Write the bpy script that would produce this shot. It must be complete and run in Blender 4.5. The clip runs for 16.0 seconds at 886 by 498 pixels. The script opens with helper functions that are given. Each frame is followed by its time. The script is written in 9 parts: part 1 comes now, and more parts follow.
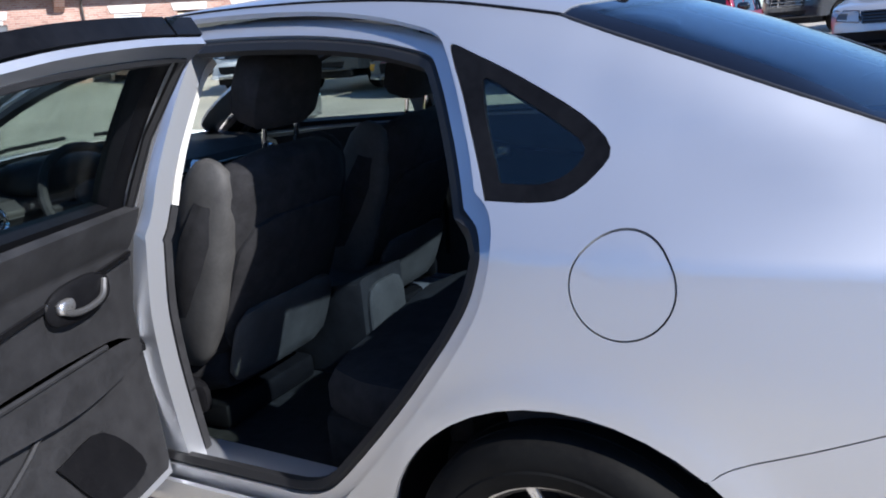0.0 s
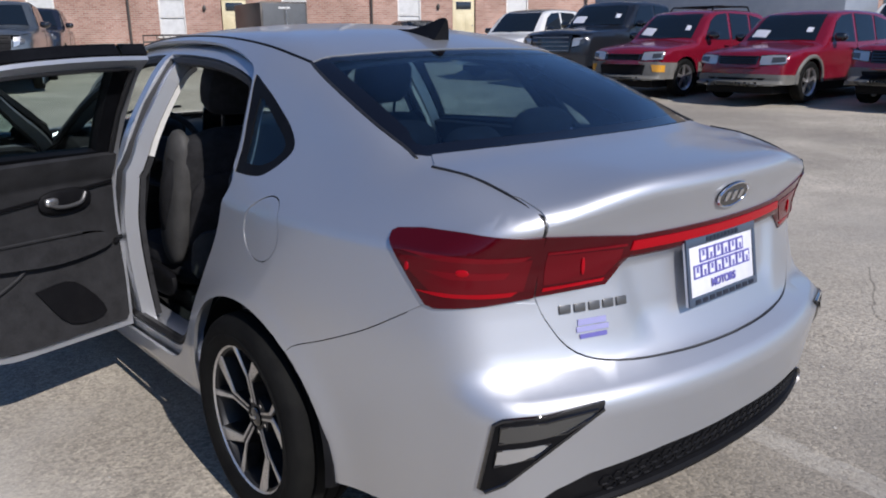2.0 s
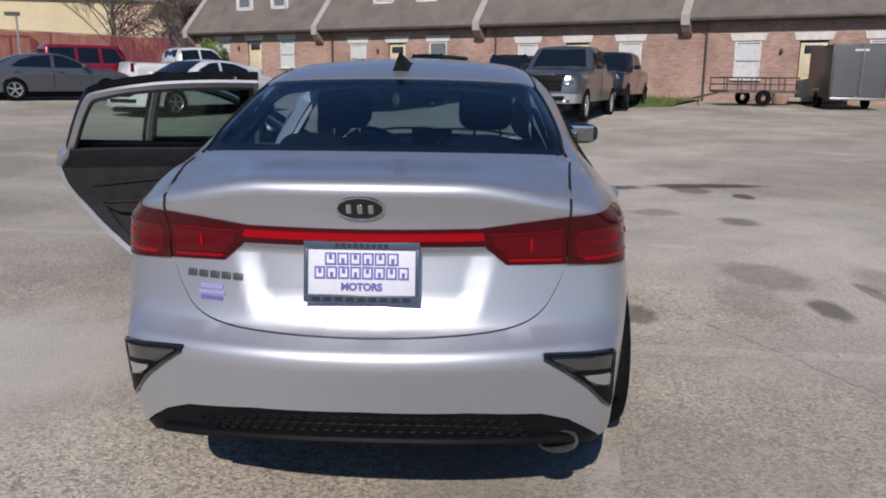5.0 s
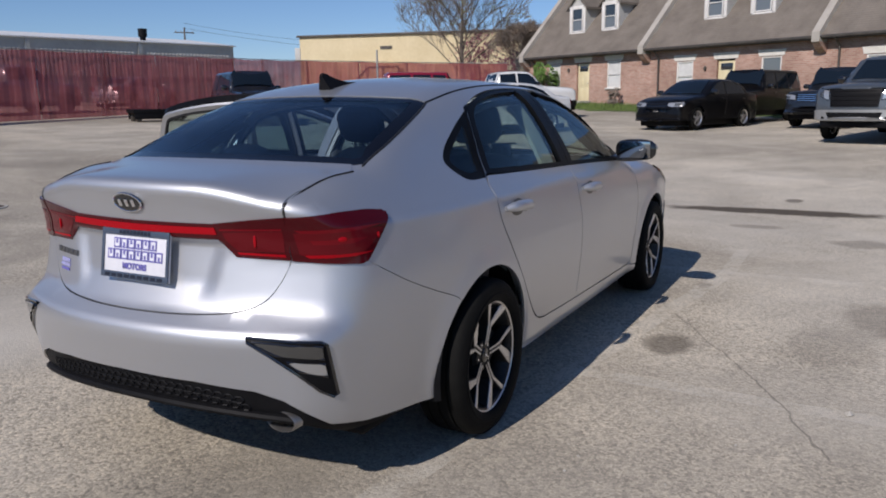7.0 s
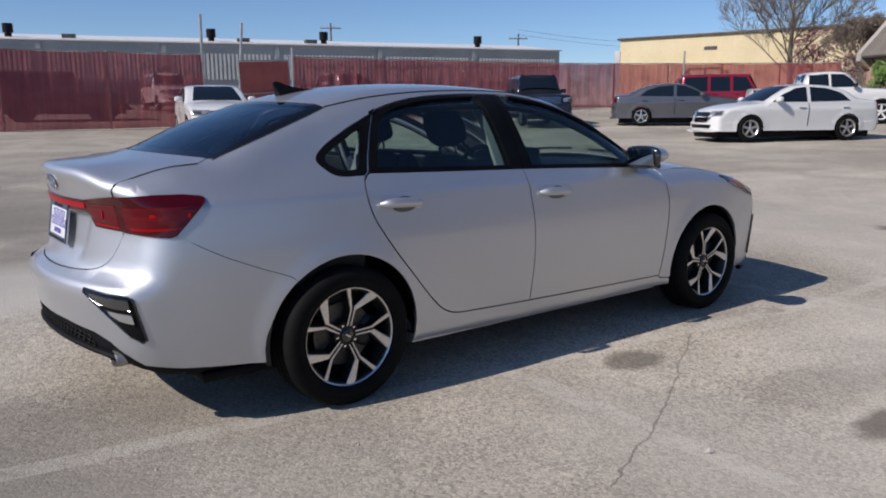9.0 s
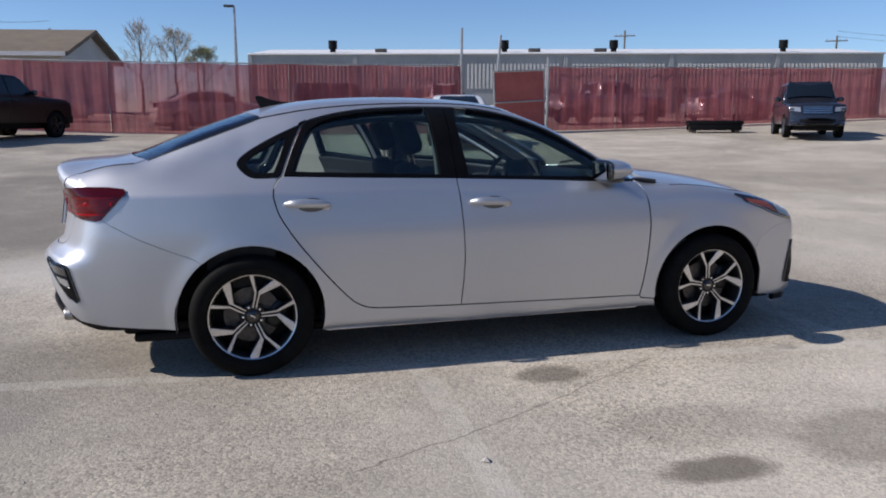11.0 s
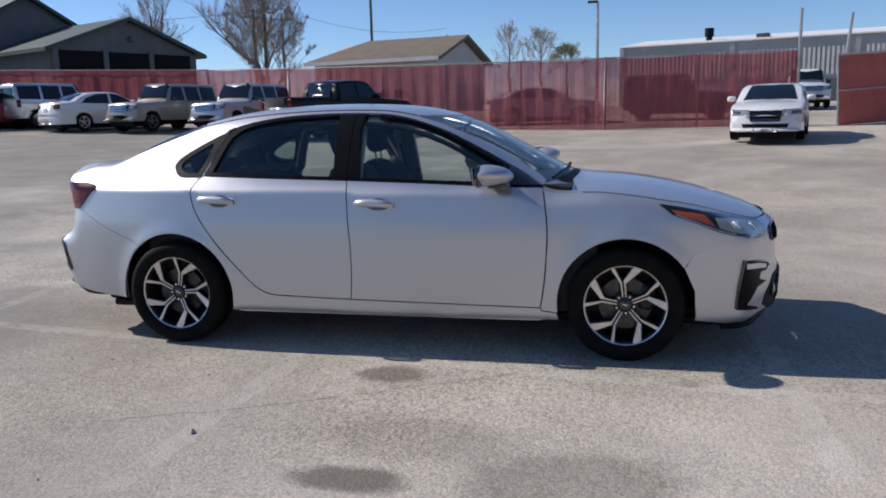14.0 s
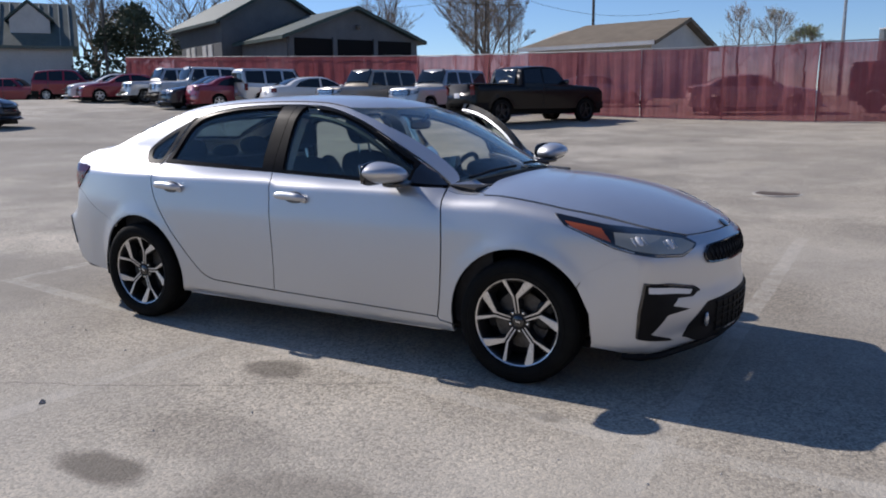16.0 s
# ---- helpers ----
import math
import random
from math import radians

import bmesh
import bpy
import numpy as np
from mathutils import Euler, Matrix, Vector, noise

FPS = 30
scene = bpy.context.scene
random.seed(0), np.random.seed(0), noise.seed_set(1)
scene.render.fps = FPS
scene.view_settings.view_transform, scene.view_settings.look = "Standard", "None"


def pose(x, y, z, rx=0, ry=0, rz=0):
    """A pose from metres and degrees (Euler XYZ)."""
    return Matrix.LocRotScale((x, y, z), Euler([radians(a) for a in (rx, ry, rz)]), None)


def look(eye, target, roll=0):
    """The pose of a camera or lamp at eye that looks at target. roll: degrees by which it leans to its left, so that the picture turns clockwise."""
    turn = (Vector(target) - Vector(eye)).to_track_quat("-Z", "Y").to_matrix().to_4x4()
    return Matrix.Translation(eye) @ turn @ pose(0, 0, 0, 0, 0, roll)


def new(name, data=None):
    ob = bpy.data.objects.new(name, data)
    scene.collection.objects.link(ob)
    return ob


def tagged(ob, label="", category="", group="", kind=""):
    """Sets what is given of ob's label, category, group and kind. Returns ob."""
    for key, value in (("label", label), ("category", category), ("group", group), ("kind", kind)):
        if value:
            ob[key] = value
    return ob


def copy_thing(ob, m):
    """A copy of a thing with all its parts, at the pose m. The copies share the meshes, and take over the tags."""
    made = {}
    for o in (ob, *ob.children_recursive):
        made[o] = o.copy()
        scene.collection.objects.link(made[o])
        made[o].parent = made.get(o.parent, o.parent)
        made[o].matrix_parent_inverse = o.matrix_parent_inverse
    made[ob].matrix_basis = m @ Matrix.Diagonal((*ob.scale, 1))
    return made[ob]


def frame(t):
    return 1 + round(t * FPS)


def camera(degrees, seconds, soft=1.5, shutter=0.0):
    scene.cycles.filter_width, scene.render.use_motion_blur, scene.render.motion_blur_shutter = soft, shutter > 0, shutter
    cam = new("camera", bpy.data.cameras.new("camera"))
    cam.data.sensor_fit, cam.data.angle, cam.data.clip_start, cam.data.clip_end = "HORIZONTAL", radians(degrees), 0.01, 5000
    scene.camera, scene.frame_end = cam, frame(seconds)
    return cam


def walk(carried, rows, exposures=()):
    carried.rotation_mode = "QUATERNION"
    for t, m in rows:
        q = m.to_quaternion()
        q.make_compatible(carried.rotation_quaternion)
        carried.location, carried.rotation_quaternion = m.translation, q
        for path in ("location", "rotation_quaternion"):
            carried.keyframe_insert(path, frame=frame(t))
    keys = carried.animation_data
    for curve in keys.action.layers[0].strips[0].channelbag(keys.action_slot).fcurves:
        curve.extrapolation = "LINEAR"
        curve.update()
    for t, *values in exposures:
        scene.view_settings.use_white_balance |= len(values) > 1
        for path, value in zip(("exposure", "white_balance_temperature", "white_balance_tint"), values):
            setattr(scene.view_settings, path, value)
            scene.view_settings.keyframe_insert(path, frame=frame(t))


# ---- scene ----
# ---- camera ----
cam = camera(59.1, 16.0, 1.9)
PATH = [
    (0, (-1.8, 1.968, 1.306), (-0.828, 0.302, 0.776), -4.8),
    (0.5, (-2.159, 2.084, 1.337), (-1.161, 0.43, 0.822), -3.8),
    (1, (-2.492, 2.036, 1.336), (-1.366, 0.476, 0.793), -2.9),
    (1.5, (-2.874, 1.893, 1.363), (-1.582, 0.467, 0.819), -1.8),
    (2, (-3.309, 1.769, 1.391), (-1.837, 0.521, 0.867), -0.6),
    (2.5, (-3.612, 1.514, 1.359), (-1.987, 0.462, 0.858), 0.5),
    (3, (-3.91, 1.246, 1.36), (-2.168, 0.384, 0.887), 1.3),
    (3.5, (-4.21, 0.914, 1.366), (-2.37, 0.28, 0.907), 1.5),
    (4, (-4.35, 0.525, 1.349), (-2.444, 0.122, 0.898), 1.7),
    (4.2, (-4.38, 0.373, 1.347), (-2.454, 0.07, 0.901), 1.5),
    (6.3, (-4.308, -1.516, 1.331), (-2.457, -0.862, 0.949), -0.3),
    (6.5, (-4.248, -1.687, 1.325), (-2.426, -0.953, 0.947), -0.3),
    (7, (-4.092, -2.122, 1.325), (-2.36, -1.193, 0.954), -0.6),
    (7.5, (-3.901, -2.56, 1.341), (-2.28, -1.447, 0.977), -0.8),
    (8, (-3.603, -2.939, 1.349), (-2.108, -1.66, 0.988), -0.7),
    (8.5, (-3.367, -3.392, 1.349), (-2.013, -1.965, 0.991), -0.6),
    (9, (-3.072, -3.767, 1.317), (-1.868, -2.211, 0.96), -0.4),
    (9.2, (-2.939, -3.9, 1.343), (-1.794, -2.3, 0.984), -0.2),
    (11.3, (-1.192, -4.941, 1.329), (-0.756, -3.017, 0.998), -0.1),
    (11.5, (-0.988, -4.968, 1.336), (-0.624, -3.029, 1.006), -0.1),
    (12, (-0.53, -5.062, 1.345), (-0.326, -3.1, 1.02), 0.0),
    (12.5, (-0.092, -5.173, 1.377), (-0.044, -3.2, 1.053), 0.0),
    (13, (0.361, -5.179, 1.396), (0.252, -3.209, 1.069), -0.3),
    (13.5, (0.834, -5.213, 1.405), (0.571, -3.259, 1.071), -0.8),
    (14, (1.274, -5.121, 1.372), (0.852, -3.196, 1.03), -1.3),
    (14.5, (1.721, -4.992, 1.369), (1.145, -3.109, 1.023), -1.4),
    (15, (2.131, -4.834, 1.376), (1.405, -3.004, 1.022), -1.3),
    (15.5, (2.486, -4.552, 1.38), (1.635, -2.779, 1.019), -0.8),
    (16, (2.864, -4.294, 1.391), (1.902, -2.58, 1.022), -0.5),
]
EXPOSURES = [(0.0, 1.04, 5820, 13), (0.5, 0.76, 5860, 13), (1.0, 0.50, 5800, 14), (2.0, 0.08, 6000, 14.5), (2.5, -0.04, 6030, 14.5), (4.2, -0.25, 6150, 15), (7.0, -0.19, 6250, 15.5), (9.0, 0.0, 6250, 15), (12.5, 0.22, 6200, 15), (16.0, 0.17, 6200, 15)]
walk(cam, [(t, look(eye, target, roll)) for t, eye, target, roll in PATH], EXPOSURES)

# ---- world, sun and exposure ----
SUN_TO = Vector((-1.36, 0.16, 1.03)).normalized()          # from the place towards the sun
world = bpy.data.worlds.new("clear_sky")
scene.world = world
world.use_nodes = True
wn = world.node_tree.nodes
sky = wn.new("ShaderNodeTexSky")
sky.sky_type = 'NISHITA'
sky.sun_disc = False
sky.sun_elevation = math.asin(SUN_TO.z)
sky.sun_rotation = math.atan2(SUN_TO.x, SUN_TO.y) % (2 * math.pi)
sky.altitude = 1500
sky.air_density = 1.0
sky.dust_density = 0.0
sky.ozone_density = 6.0
wn["Background"].inputs["Strength"].default_value = 0.099
world.node_tree.links.new(sky.outputs[0], wn["Background"].inputs["Color"])
sun = new("sun", bpy.data.lights.new("sun", 'SUN'))
sun.data.energy = 4.4
sun.data.angle = radians(0.55)
sun.data.color = (1.0, 0.925, 0.82)
sun.matrix_world = look(SUN_TO * 50, (0, 0, 0))


# ---- material helpers ----
def principled(name, color=(0.5, 0.5, 0.5), rough=0.5, metal=0.0, **more):
    mat = bpy.data.materials.new(name)
    mat.use_nodes = True
    b = mat.node_tree.nodes["Principled BSDF"]
    b.inputs["Base Color"].default_value = (*color, 1)
    b.inputs["Roughness"].default_value = rough
    b.inputs["Metallic"].default_value = metal
    for key, value in more.items():
        b.inputs[key.replace("_", " ")].default_value = value
    return mat


def node(mat, kind, **values):
    n = mat.node_tree.nodes.new(kind)
    for key, value in values.items():
        if key in n.inputs:
            n.inputs[key].default_value = value
    return n


def link(mat, a, b):
    mat.node_tree.links.new(a, b)


def noise_tex(mat, scale, detail=4.0, rough=0.55, coords="Object", warp=None):
    tc = node(mat, "ShaderNodeTexCoord")
    n = node(mat, "ShaderNodeTexNoise", Scale=scale, Detail=detail, Roughness=rough)
    if warp:
        mp = node(mat, "ShaderNodeMapping")
        mp.inputs["Scale"].default_value = warp
        link(mat, tc.outputs[coords], mp.inputs["Vector"])
        link(mat, mp.outputs[0], n.inputs["Vector"])
    else:
        link(mat, tc.outputs[coords], n.inputs["Vector"])
    return n.outputs["Fac"]


def ramp(mat, fac, stops):
    r = node(mat, "ShaderNodeValToRGB")
    el = r.color_ramp.elements
    while len(el) < len(stops):
        el.new(0.5)
    for e, (p, c) in zip(el, stops):
        e.position = p
        e.color = (*c, 1) if len(c) == 3 else c
    link(mat, fac, r.inputs[0])
    return r.outputs["Color"]


def math_node(mat, op, a, b=None, clamp=False):
    n = mat.node_tree.nodes.new("ShaderNodeMath")
    n.operation = op
    n.use_clamp = clamp
    for i, v in enumerate((a, b)):
        if v is None:
            continue
        if isinstance(v, (int, float)):
            n.inputs[i].default_value = v
        else:
            link(mat, v, n.inputs[i])
    return n.outputs[0]


def mix_color(mat, fac, a, b, blend='MIX'):
    n = mat.node_tree.nodes.new("ShaderNodeMix")
    n.data_type = 'RGBA'
    n.blend_type = blend
    for sock, v in ((n.inputs[0], fac), (n.inputs[6], a), (n.inputs[7], b)):
        if isinstance(v, (int, float)):
            sock.default_value = v
        elif isinstance(v, tuple):
            sock.default_value = (*v, 1)
        else:
            link(mat, v, sock)
    return n.outputs[2]


def bsdf(mat):
    return mat.node_tree.nodes["Principled BSDF"]


def bump(mat, height, strength=0.3, distance=0.01):
    b = node(mat, "ShaderNodeBump", Strength=strength, Distance=distance)
    link(mat, height, b.inputs["Height"])
    link(mat, b.outputs[0], bsdf(mat).inputs["Normal"])


def varied(name, c1, c2, scale, rough=0.7, metal=0.0, bump_scale=0, bump_strength=0.2, bump_distance=0.004, fine=None, warp=None):
    """A surface that wanders between two colours at a coarse and a fine size, with fine relief."""
    mat = principled(name, c1, rough, metal)
    coarse = noise_tex(mat, scale, 5, 0.6, warp=warp)
    small = noise_tex(mat, fine or scale * 9, 3, 0.6, warp=warp)
    fac = math_node(mat, 'ADD', math_node(mat, 'MULTIPLY', coarse, 0.65), math_node(mat, 'MULTIPLY', small, 0.35))
    link(mat, ramp(mat, fac, [(0.36, c1), (0.64, c2)]), bsdf(mat).inputs["Base Color"])
    rr = math_node(mat, 'ADD', math_node(mat, 'MULTIPLY', small, 0.25), rough - 0.12, clamp=True)
    link(mat, rr, bsdf(mat).inputs["Roughness"])
    if bump_scale:
        bump(mat, noise_tex(mat, bump_scale, 4, 0.6), bump_strength, bump_distance)
    return mat


def paint(name, color, metal=0.0, rough=0.35, dust=0.06):
    """Car paint under clear lacquer, with a film of dust."""
    mat = principled(name, color, rough, metal, Coat_Weight=0.8, Coat_Roughness=0.06)
    d = noise_tex(mat, 2.3, 5, 0.6)
    dusty = math_node(mat, 'MULTIPLY', ramp(mat, d, [(0.35, (0, 0, 0)), (0.75, (1, 1, 1))]), dust)
    link(mat, mix_color(mat, dusty, color, (0.42, 0.38, 0.31)), bsdf(mat).inputs["Base Color"])
    link(mat, math_node(mat, 'ADD', math_node(mat, 'MULTIPLY', noise_tex(mat, 5.0, 4), 0.16), 0.02), bsdf(mat).inputs["Coat Roughness"])
    return mat


def window_glass(name, tint, gloss=1.0, film_least=0.045):
    """Tinted pane: light passes straight through, dyed, under a mirror film."""
    mat = bpy.data.materials.new(name)
    mat.use_nodes = True
    nt = mat.node_tree
    nt.nodes.remove(nt.nodes["Principled BSDF"])
    out = nt.nodes["Material Output"]
    tr = node(mat, "ShaderNodeBsdfTransparent")
    tr.inputs["Color"].default_value = (*tint, 1)
    gl = node(mat, "ShaderNodeBsdfGlossy", Roughness=0.015)
    gl.inputs["Color"].default_value = (gloss, gloss, gloss, 1)
    lw = node(mat, "ShaderNodeLayerWeight", Blend=0.5)
    film = math_node(mat, 'ADD', math_node(mat, 'MULTIPLY', math_node(mat, 'POWER', lw.outputs["Facing"], 5.0), 0.6), film_least, clamp=True)
    mx = node(mat, "ShaderNodeMixShader")
    link(mat, film, mx.inputs[0])
    link(mat, tr.outputs[0], mx.inputs[1])
    link(mat, gl.outputs[0], mx.inputs[2])
    link(mat, mx.outputs[0], out.inputs["Surface"])
    return mat


# ---- materials ----
SILVER = paint("silver_metallic_paint", (0.575, 0.588, 0.612), 0.80, 0.46, 0.05)
_fl = node(SILVER, "ShaderNodeTexVoronoi", Scale=900.0)
_tc = node(SILVER, "ShaderNodeTexCoord")
link(SILVER, _tc.outputs["Object"], _fl.inputs["Vector"])
bump(SILVER, _fl.outputs["Distance"], 0.025, 0.001)
BLACK_TRIM = varied("black_plastic_trim", (0.004, 0.004, 0.005), (0.008, 0.008, 0.009), 14, 0.55, bump_scale=400, bump_strength=0.08, bump_distance=0.001)
FRAME_BLACK = varied("satin_black_frame", (0.004, 0.0042, 0.005), (0.008, 0.0084, 0.010), 9, 0.36, bump_scale=300, bump_strength=0.04, bump_distance=0.001)
GLOSS_BLACK = principled("gloss_black", (0.008, 0.008, 0.009), 0.12, 0, Coat_Weight=1.0)
RUBBER = varied("tyre_rubber", (0.004, 0.004, 0.004), (0.010, 0.010, 0.009), 9, 0.75, bump_scale=120, bump_strength=0.25, bump_distance=0.002)
SEAL = principled("rubber_seal", (0.012, 0.012, 0.013), 0.55)
MACHINED = varied("machined_alloy", (0.62, 0.61, 0.60), (0.74, 0.73, 0.72), 30, 0.3, 0.9, bump_scale=600, bump_strength=0.03, bump_distance=0.001)
DARK_ALLOY = varied("dark_alloy", (0.012, 0.012, 0.013), (0.028, 0.028, 0.028), 25, 0.4, 0.4)
STEEL = varied("brake_steel", (0.07, 0.065, 0.06), (0.14, 0.13, 0.12), 30, 0.5, 0.9)
BRUSHED = varied("brushed_steel", (0.28, 0.27, 0.26), (0.42, 0.41, 0.40), 20, 0.4, 0.9)
CHROME = principled("chrome", (0.85, 0.85, 0.86), 0.08, 1.0)
MIRROR = principled("mirror_glass", (0.42, 0.44, 0.46), 0.01, 1.0)
CLOTH = varied("charcoal_seat_cloth", (0.012, 0.012, 0.013), (0.026, 0.026, 0.028), 25, 0.9, bump_scale=350, bump_strength=0.4, bump_distance=0.002)
# lighter grey that puts sunlight into the colour of seats and console
SUNLIT_GREY = varied("sunlit_seat_grey", (0.048, 0.047, 0.046), (0.074, 0.073, 0.070), 12, 0.6, bump_scale=300, bump_strength=0.25, bump_distance=0.002)
DASH = varied("dark_interior_plastic", (0.017, 0.017, 0.018), (0.031, 0.031, 0.033), 16, 0.62, bump_scale=500, bump_strength=0.2, bump_distance=0.001)
HEADLINER = varied("pale_headliner", (0.5, 0.49, 0.46), (0.58, 0.57, 0.54), 20, 0.9)
CARPET = varied("black_carpet", (0.008, 0.008, 0.008), (0.02, 0.02, 0.02), 30, 0.95, bump_scale=500, bump_strength=0.5, bump_distance=0.003)
GLASS_SIDE = window_glass("tinted_side_glass", (0.72, 0.80, 0.78))
GLASS_FRONT = window_glass("windscreen_glass", (0.90, 0.94, 0.91))
GLASS_REAR = window_glass("tinted_rear_glass", (0.62, 0.72, 0.80), film_least=0.07)
GLASS_BORDER = principled("black_glass_border", (0.004, 0.004, 0.006), 0.03, 0.0, Specular_IOR_Level=0.8)
LAMP_RED = principled("red_lamp_lens", (0.105, 0.0015, 0.005), 0.22, 0.0, Specular_IOR_Level=0.2, Coat_Weight=0.35, Coat_Roughness=0.05)
LAMP_DEEP = principled("deep_red_lens", (0.058, 0.0010, 0.0035), 0.10, 0.0, Specular_IOR_Level=0.2, Coat_Weight=0.4, Coat_Roughness=0.05)
LAMP_MID = principled("mid_red_reflector", (0.15, 0.0015, 0.006), 0.25, 0.0, Specular_IOR_Level=0.2, Coat_Weight=0.3)
LAMP_BRIGHT = principled("bright_red_reflector", (0.34, 0.0025, 0.008), 0.25, 0.0, Specular_IOR_Level=0.15, Coat_Weight=0.1)
LAMP_AMBER = principled("amber_lens", (0.40, 0.085, 0.03), 0.2, 0.0, Coat_Weight=0.5)
LAMP_CLEAR = principled("clear_lamp", (0.50, 0.50, 0.49), 0.2, 0.6, Coat_Weight=1.0)
LAMP_WHITE = principled("white_day_lamp", (0.70, 0.71, 0.73), 0.2, 0.0, Coat_Weight=0.6)
LAMP_DARK = principled("smoked_lamp", (0.11, 0.11, 0.105), 0.22, 0.6, Coat_Weight=0.7)
LAMP_BOWL = principled("headlamp_reflector", (0.40, 0.38, 0.31), 0.3, 0.3, Coat_Weight=1.0, Coat_Roughness=0.03)
PLATE_WHITE = varied("plate_white", (0.66, 0.67, 0.72), (0.74, 0.74, 0.78), 30, 0.45)
PLATE_LILAC = principled("sticker_lilac", (0.30, 0.30, 0.52), 0.5)
PLATE_BLUE = principled("plate_blue", (0.13, 0.12, 0.38), 0.5)
PLATE_PALE = principled("plate_frame_blue_grey", (0.060, 0.080, 0.118), 0.3)
PLATE_DARK = principled("plate_lettering_dark", (0.012, 0.016, 0.03), 0.4)
DARK_CHROME = principled("dark_chrome", (0.13, 0.13, 0.13), 0.4, 0.6)
for _m, _spec in ((DASH, 0.25), (CLOTH, 0.25), (SUNLIT_GREY, 0.25), (CARPET, 0.25), (FRAME_BLACK, 0.07), (BLACK_TRIM, 0.14), (RUBBER, 0.12)):
    bsdf(_m).inputs["Specular IOR Level"].default_value = _spec

from mathutils.geometry import delaunay_2d_cdt


# ---- building helpers ----
def mesh_object(name, mesh, material, parent=None, label=""):
    ob = new(name, mesh)
    if material is not None:
        mesh.materials.append(material)
    if parent is not None:
        ob.parent = parent
    if label:
        ob["label"] = label
    return ob


def part(name, bm, material, parent=None, label="", smooth=True, angle=35):
    """Links a bmesh as one mesh object under a thing or a part."""
    mesh = bpy.data.meshes.new(name)
    bmesh.ops.recalc_face_normals(bm, faces=bm.faces)
    if smooth:
        lim = math.radians(angle)
        for f in bm.faces:
            f.smooth = True
        for e in bm.edges:
            if len(e.link_faces) == 2 and e.calc_face_angle(0) > lim:
                e.smooth = False
    bm.to_mesh(mesh)
    bm.free()
    return mesh_object(name, mesh, material, parent, label)


def thing(name, m, label, category, group="", kind=""):
    ob = new(name)
    ob.matrix_basis = m
    ob.empty_display_size = 0.2
    return tagged(ob, label, category, group, kind)


def box_bm(size, at=(0, 0, 0), bevel=0.0, segs=2, m=None, bm=None):
    bm = bm or bmesh.new()
    made = bmesh.ops.create_cube(bm, size=1.0)["verts"]
    mat = Matrix.Translation(at) @ (m or Matrix()) @ Matrix.Diagonal((*size, 1))
    bmesh.ops.transform(bm, matrix=mat, verts=made)
    if bevel > 0:
        edges = list({e for v in made for e in v.link_edges})
        bmesh.ops.bevel(bm, geom=edges, offset=bevel, segments=segs, profile=0.5, affect='EDGES')
    return bm


def tube_bm(pts, radius, sides=8, bm=None, closed=False, taper=None):
    """A round bar along a line of points."""
    bm = bm or bmesh.new()
    pts = [Vector(p) for p in pts]
    rings = []
    n = len(pts)
    for i, p in enumerate(pts):
        a = pts[(i - 1) % n] if (i or closed) else p
        b = pts[(i + 1) % n] if (i < n - 1 or closed) else p
        d = (b - a).normalized()
        u = d.orthogonal().normalized() if not rings else (last_u - d * last_u.dot(d)).normalized()
        last_u = u
        v = d.cross(u)
        r = radius if taper is None else taper[i]
        rings.append([bm.verts.new(p + u * r * math.cos(2 * math.pi * k / sides) + v * r * math.sin(2 * math.pi * k / sides)) for k in range(sides)])
    for i in range(n if closed else n - 1):
        a, b = rings[i], rings[(i + 1) % n]
        for k in range(sides):
            bm.faces.new((a[k], a[(k + 1) % sides], b[(k + 1) % sides], b[k]))
    if not closed:
        bm.faces.new(list(reversed(rings[0])))
        bm.faces.new(rings[-1])
    return bm


def revolve_bm(profile, steps=40, axis='Y', bm=None, at=(0, 0, 0), closed=True):
    """Turns a closed line of (radius, along) round the axis."""
    bm = bm or bmesh.new()
    rings = []
    for k in range(steps):
        a = 2 * math.pi * k / steps
        ring = []
        for r, h in profile:
            c, s = r * math.cos(a), r * math.sin(a)
            p = {'Y': (c, h, s), 'Z': (c, s, h), 'X': (h, c, s)}[axis]
            ring.append(bm.verts.new(Vector(p) + Vector(at)))
        rings.append(ring)
    n = len(profile)
    for k in range(steps):
        a, b = rings[k], rings[(k + 1) % steps]
        for i in range(n if closed else n - 1):
            j = (i + 1) % n
            bm.faces.new((a[i], b[i], b[j], a[j]))
    return bm


def prism_bm(outline, depth, axis='Y', at=0.0, bm=None, bevel=0.0):
    """An outline drawn out along an axis: Y for (x, z), X for (y, z), Z for (x, y)."""
    bm = bm or bmesh.new()

    def place(p, d):
        return {'Y': (p[0], d, p[1]), 'X': (d, p[0], p[1]), 'Z': (p[0], p[1], d)}[axis]
    a = [bm.verts.new(place(p, at)) for p in outline]
    b = [bm.verts.new(place(p, at + depth)) for p in outline]
    n = len(outline)
    fa, fb = bm.faces.new(a), bm.faces.new(list(reversed(b)))
    for i in range(n):
        j = (i + 1) % n
        bm.faces.new((a[j], a[i], b[i], b[j]))
    if bevel > 0:
        bmesh.ops.bevel(bm, geom=list(fa.edges) + list(fb.edges), offset=bevel, segments=2, profile=0.5, affect='EDGES')
    bmesh.ops.triangulate(bm, faces=[f for f in bm.faces if len(f.verts) > 4])
    return bm


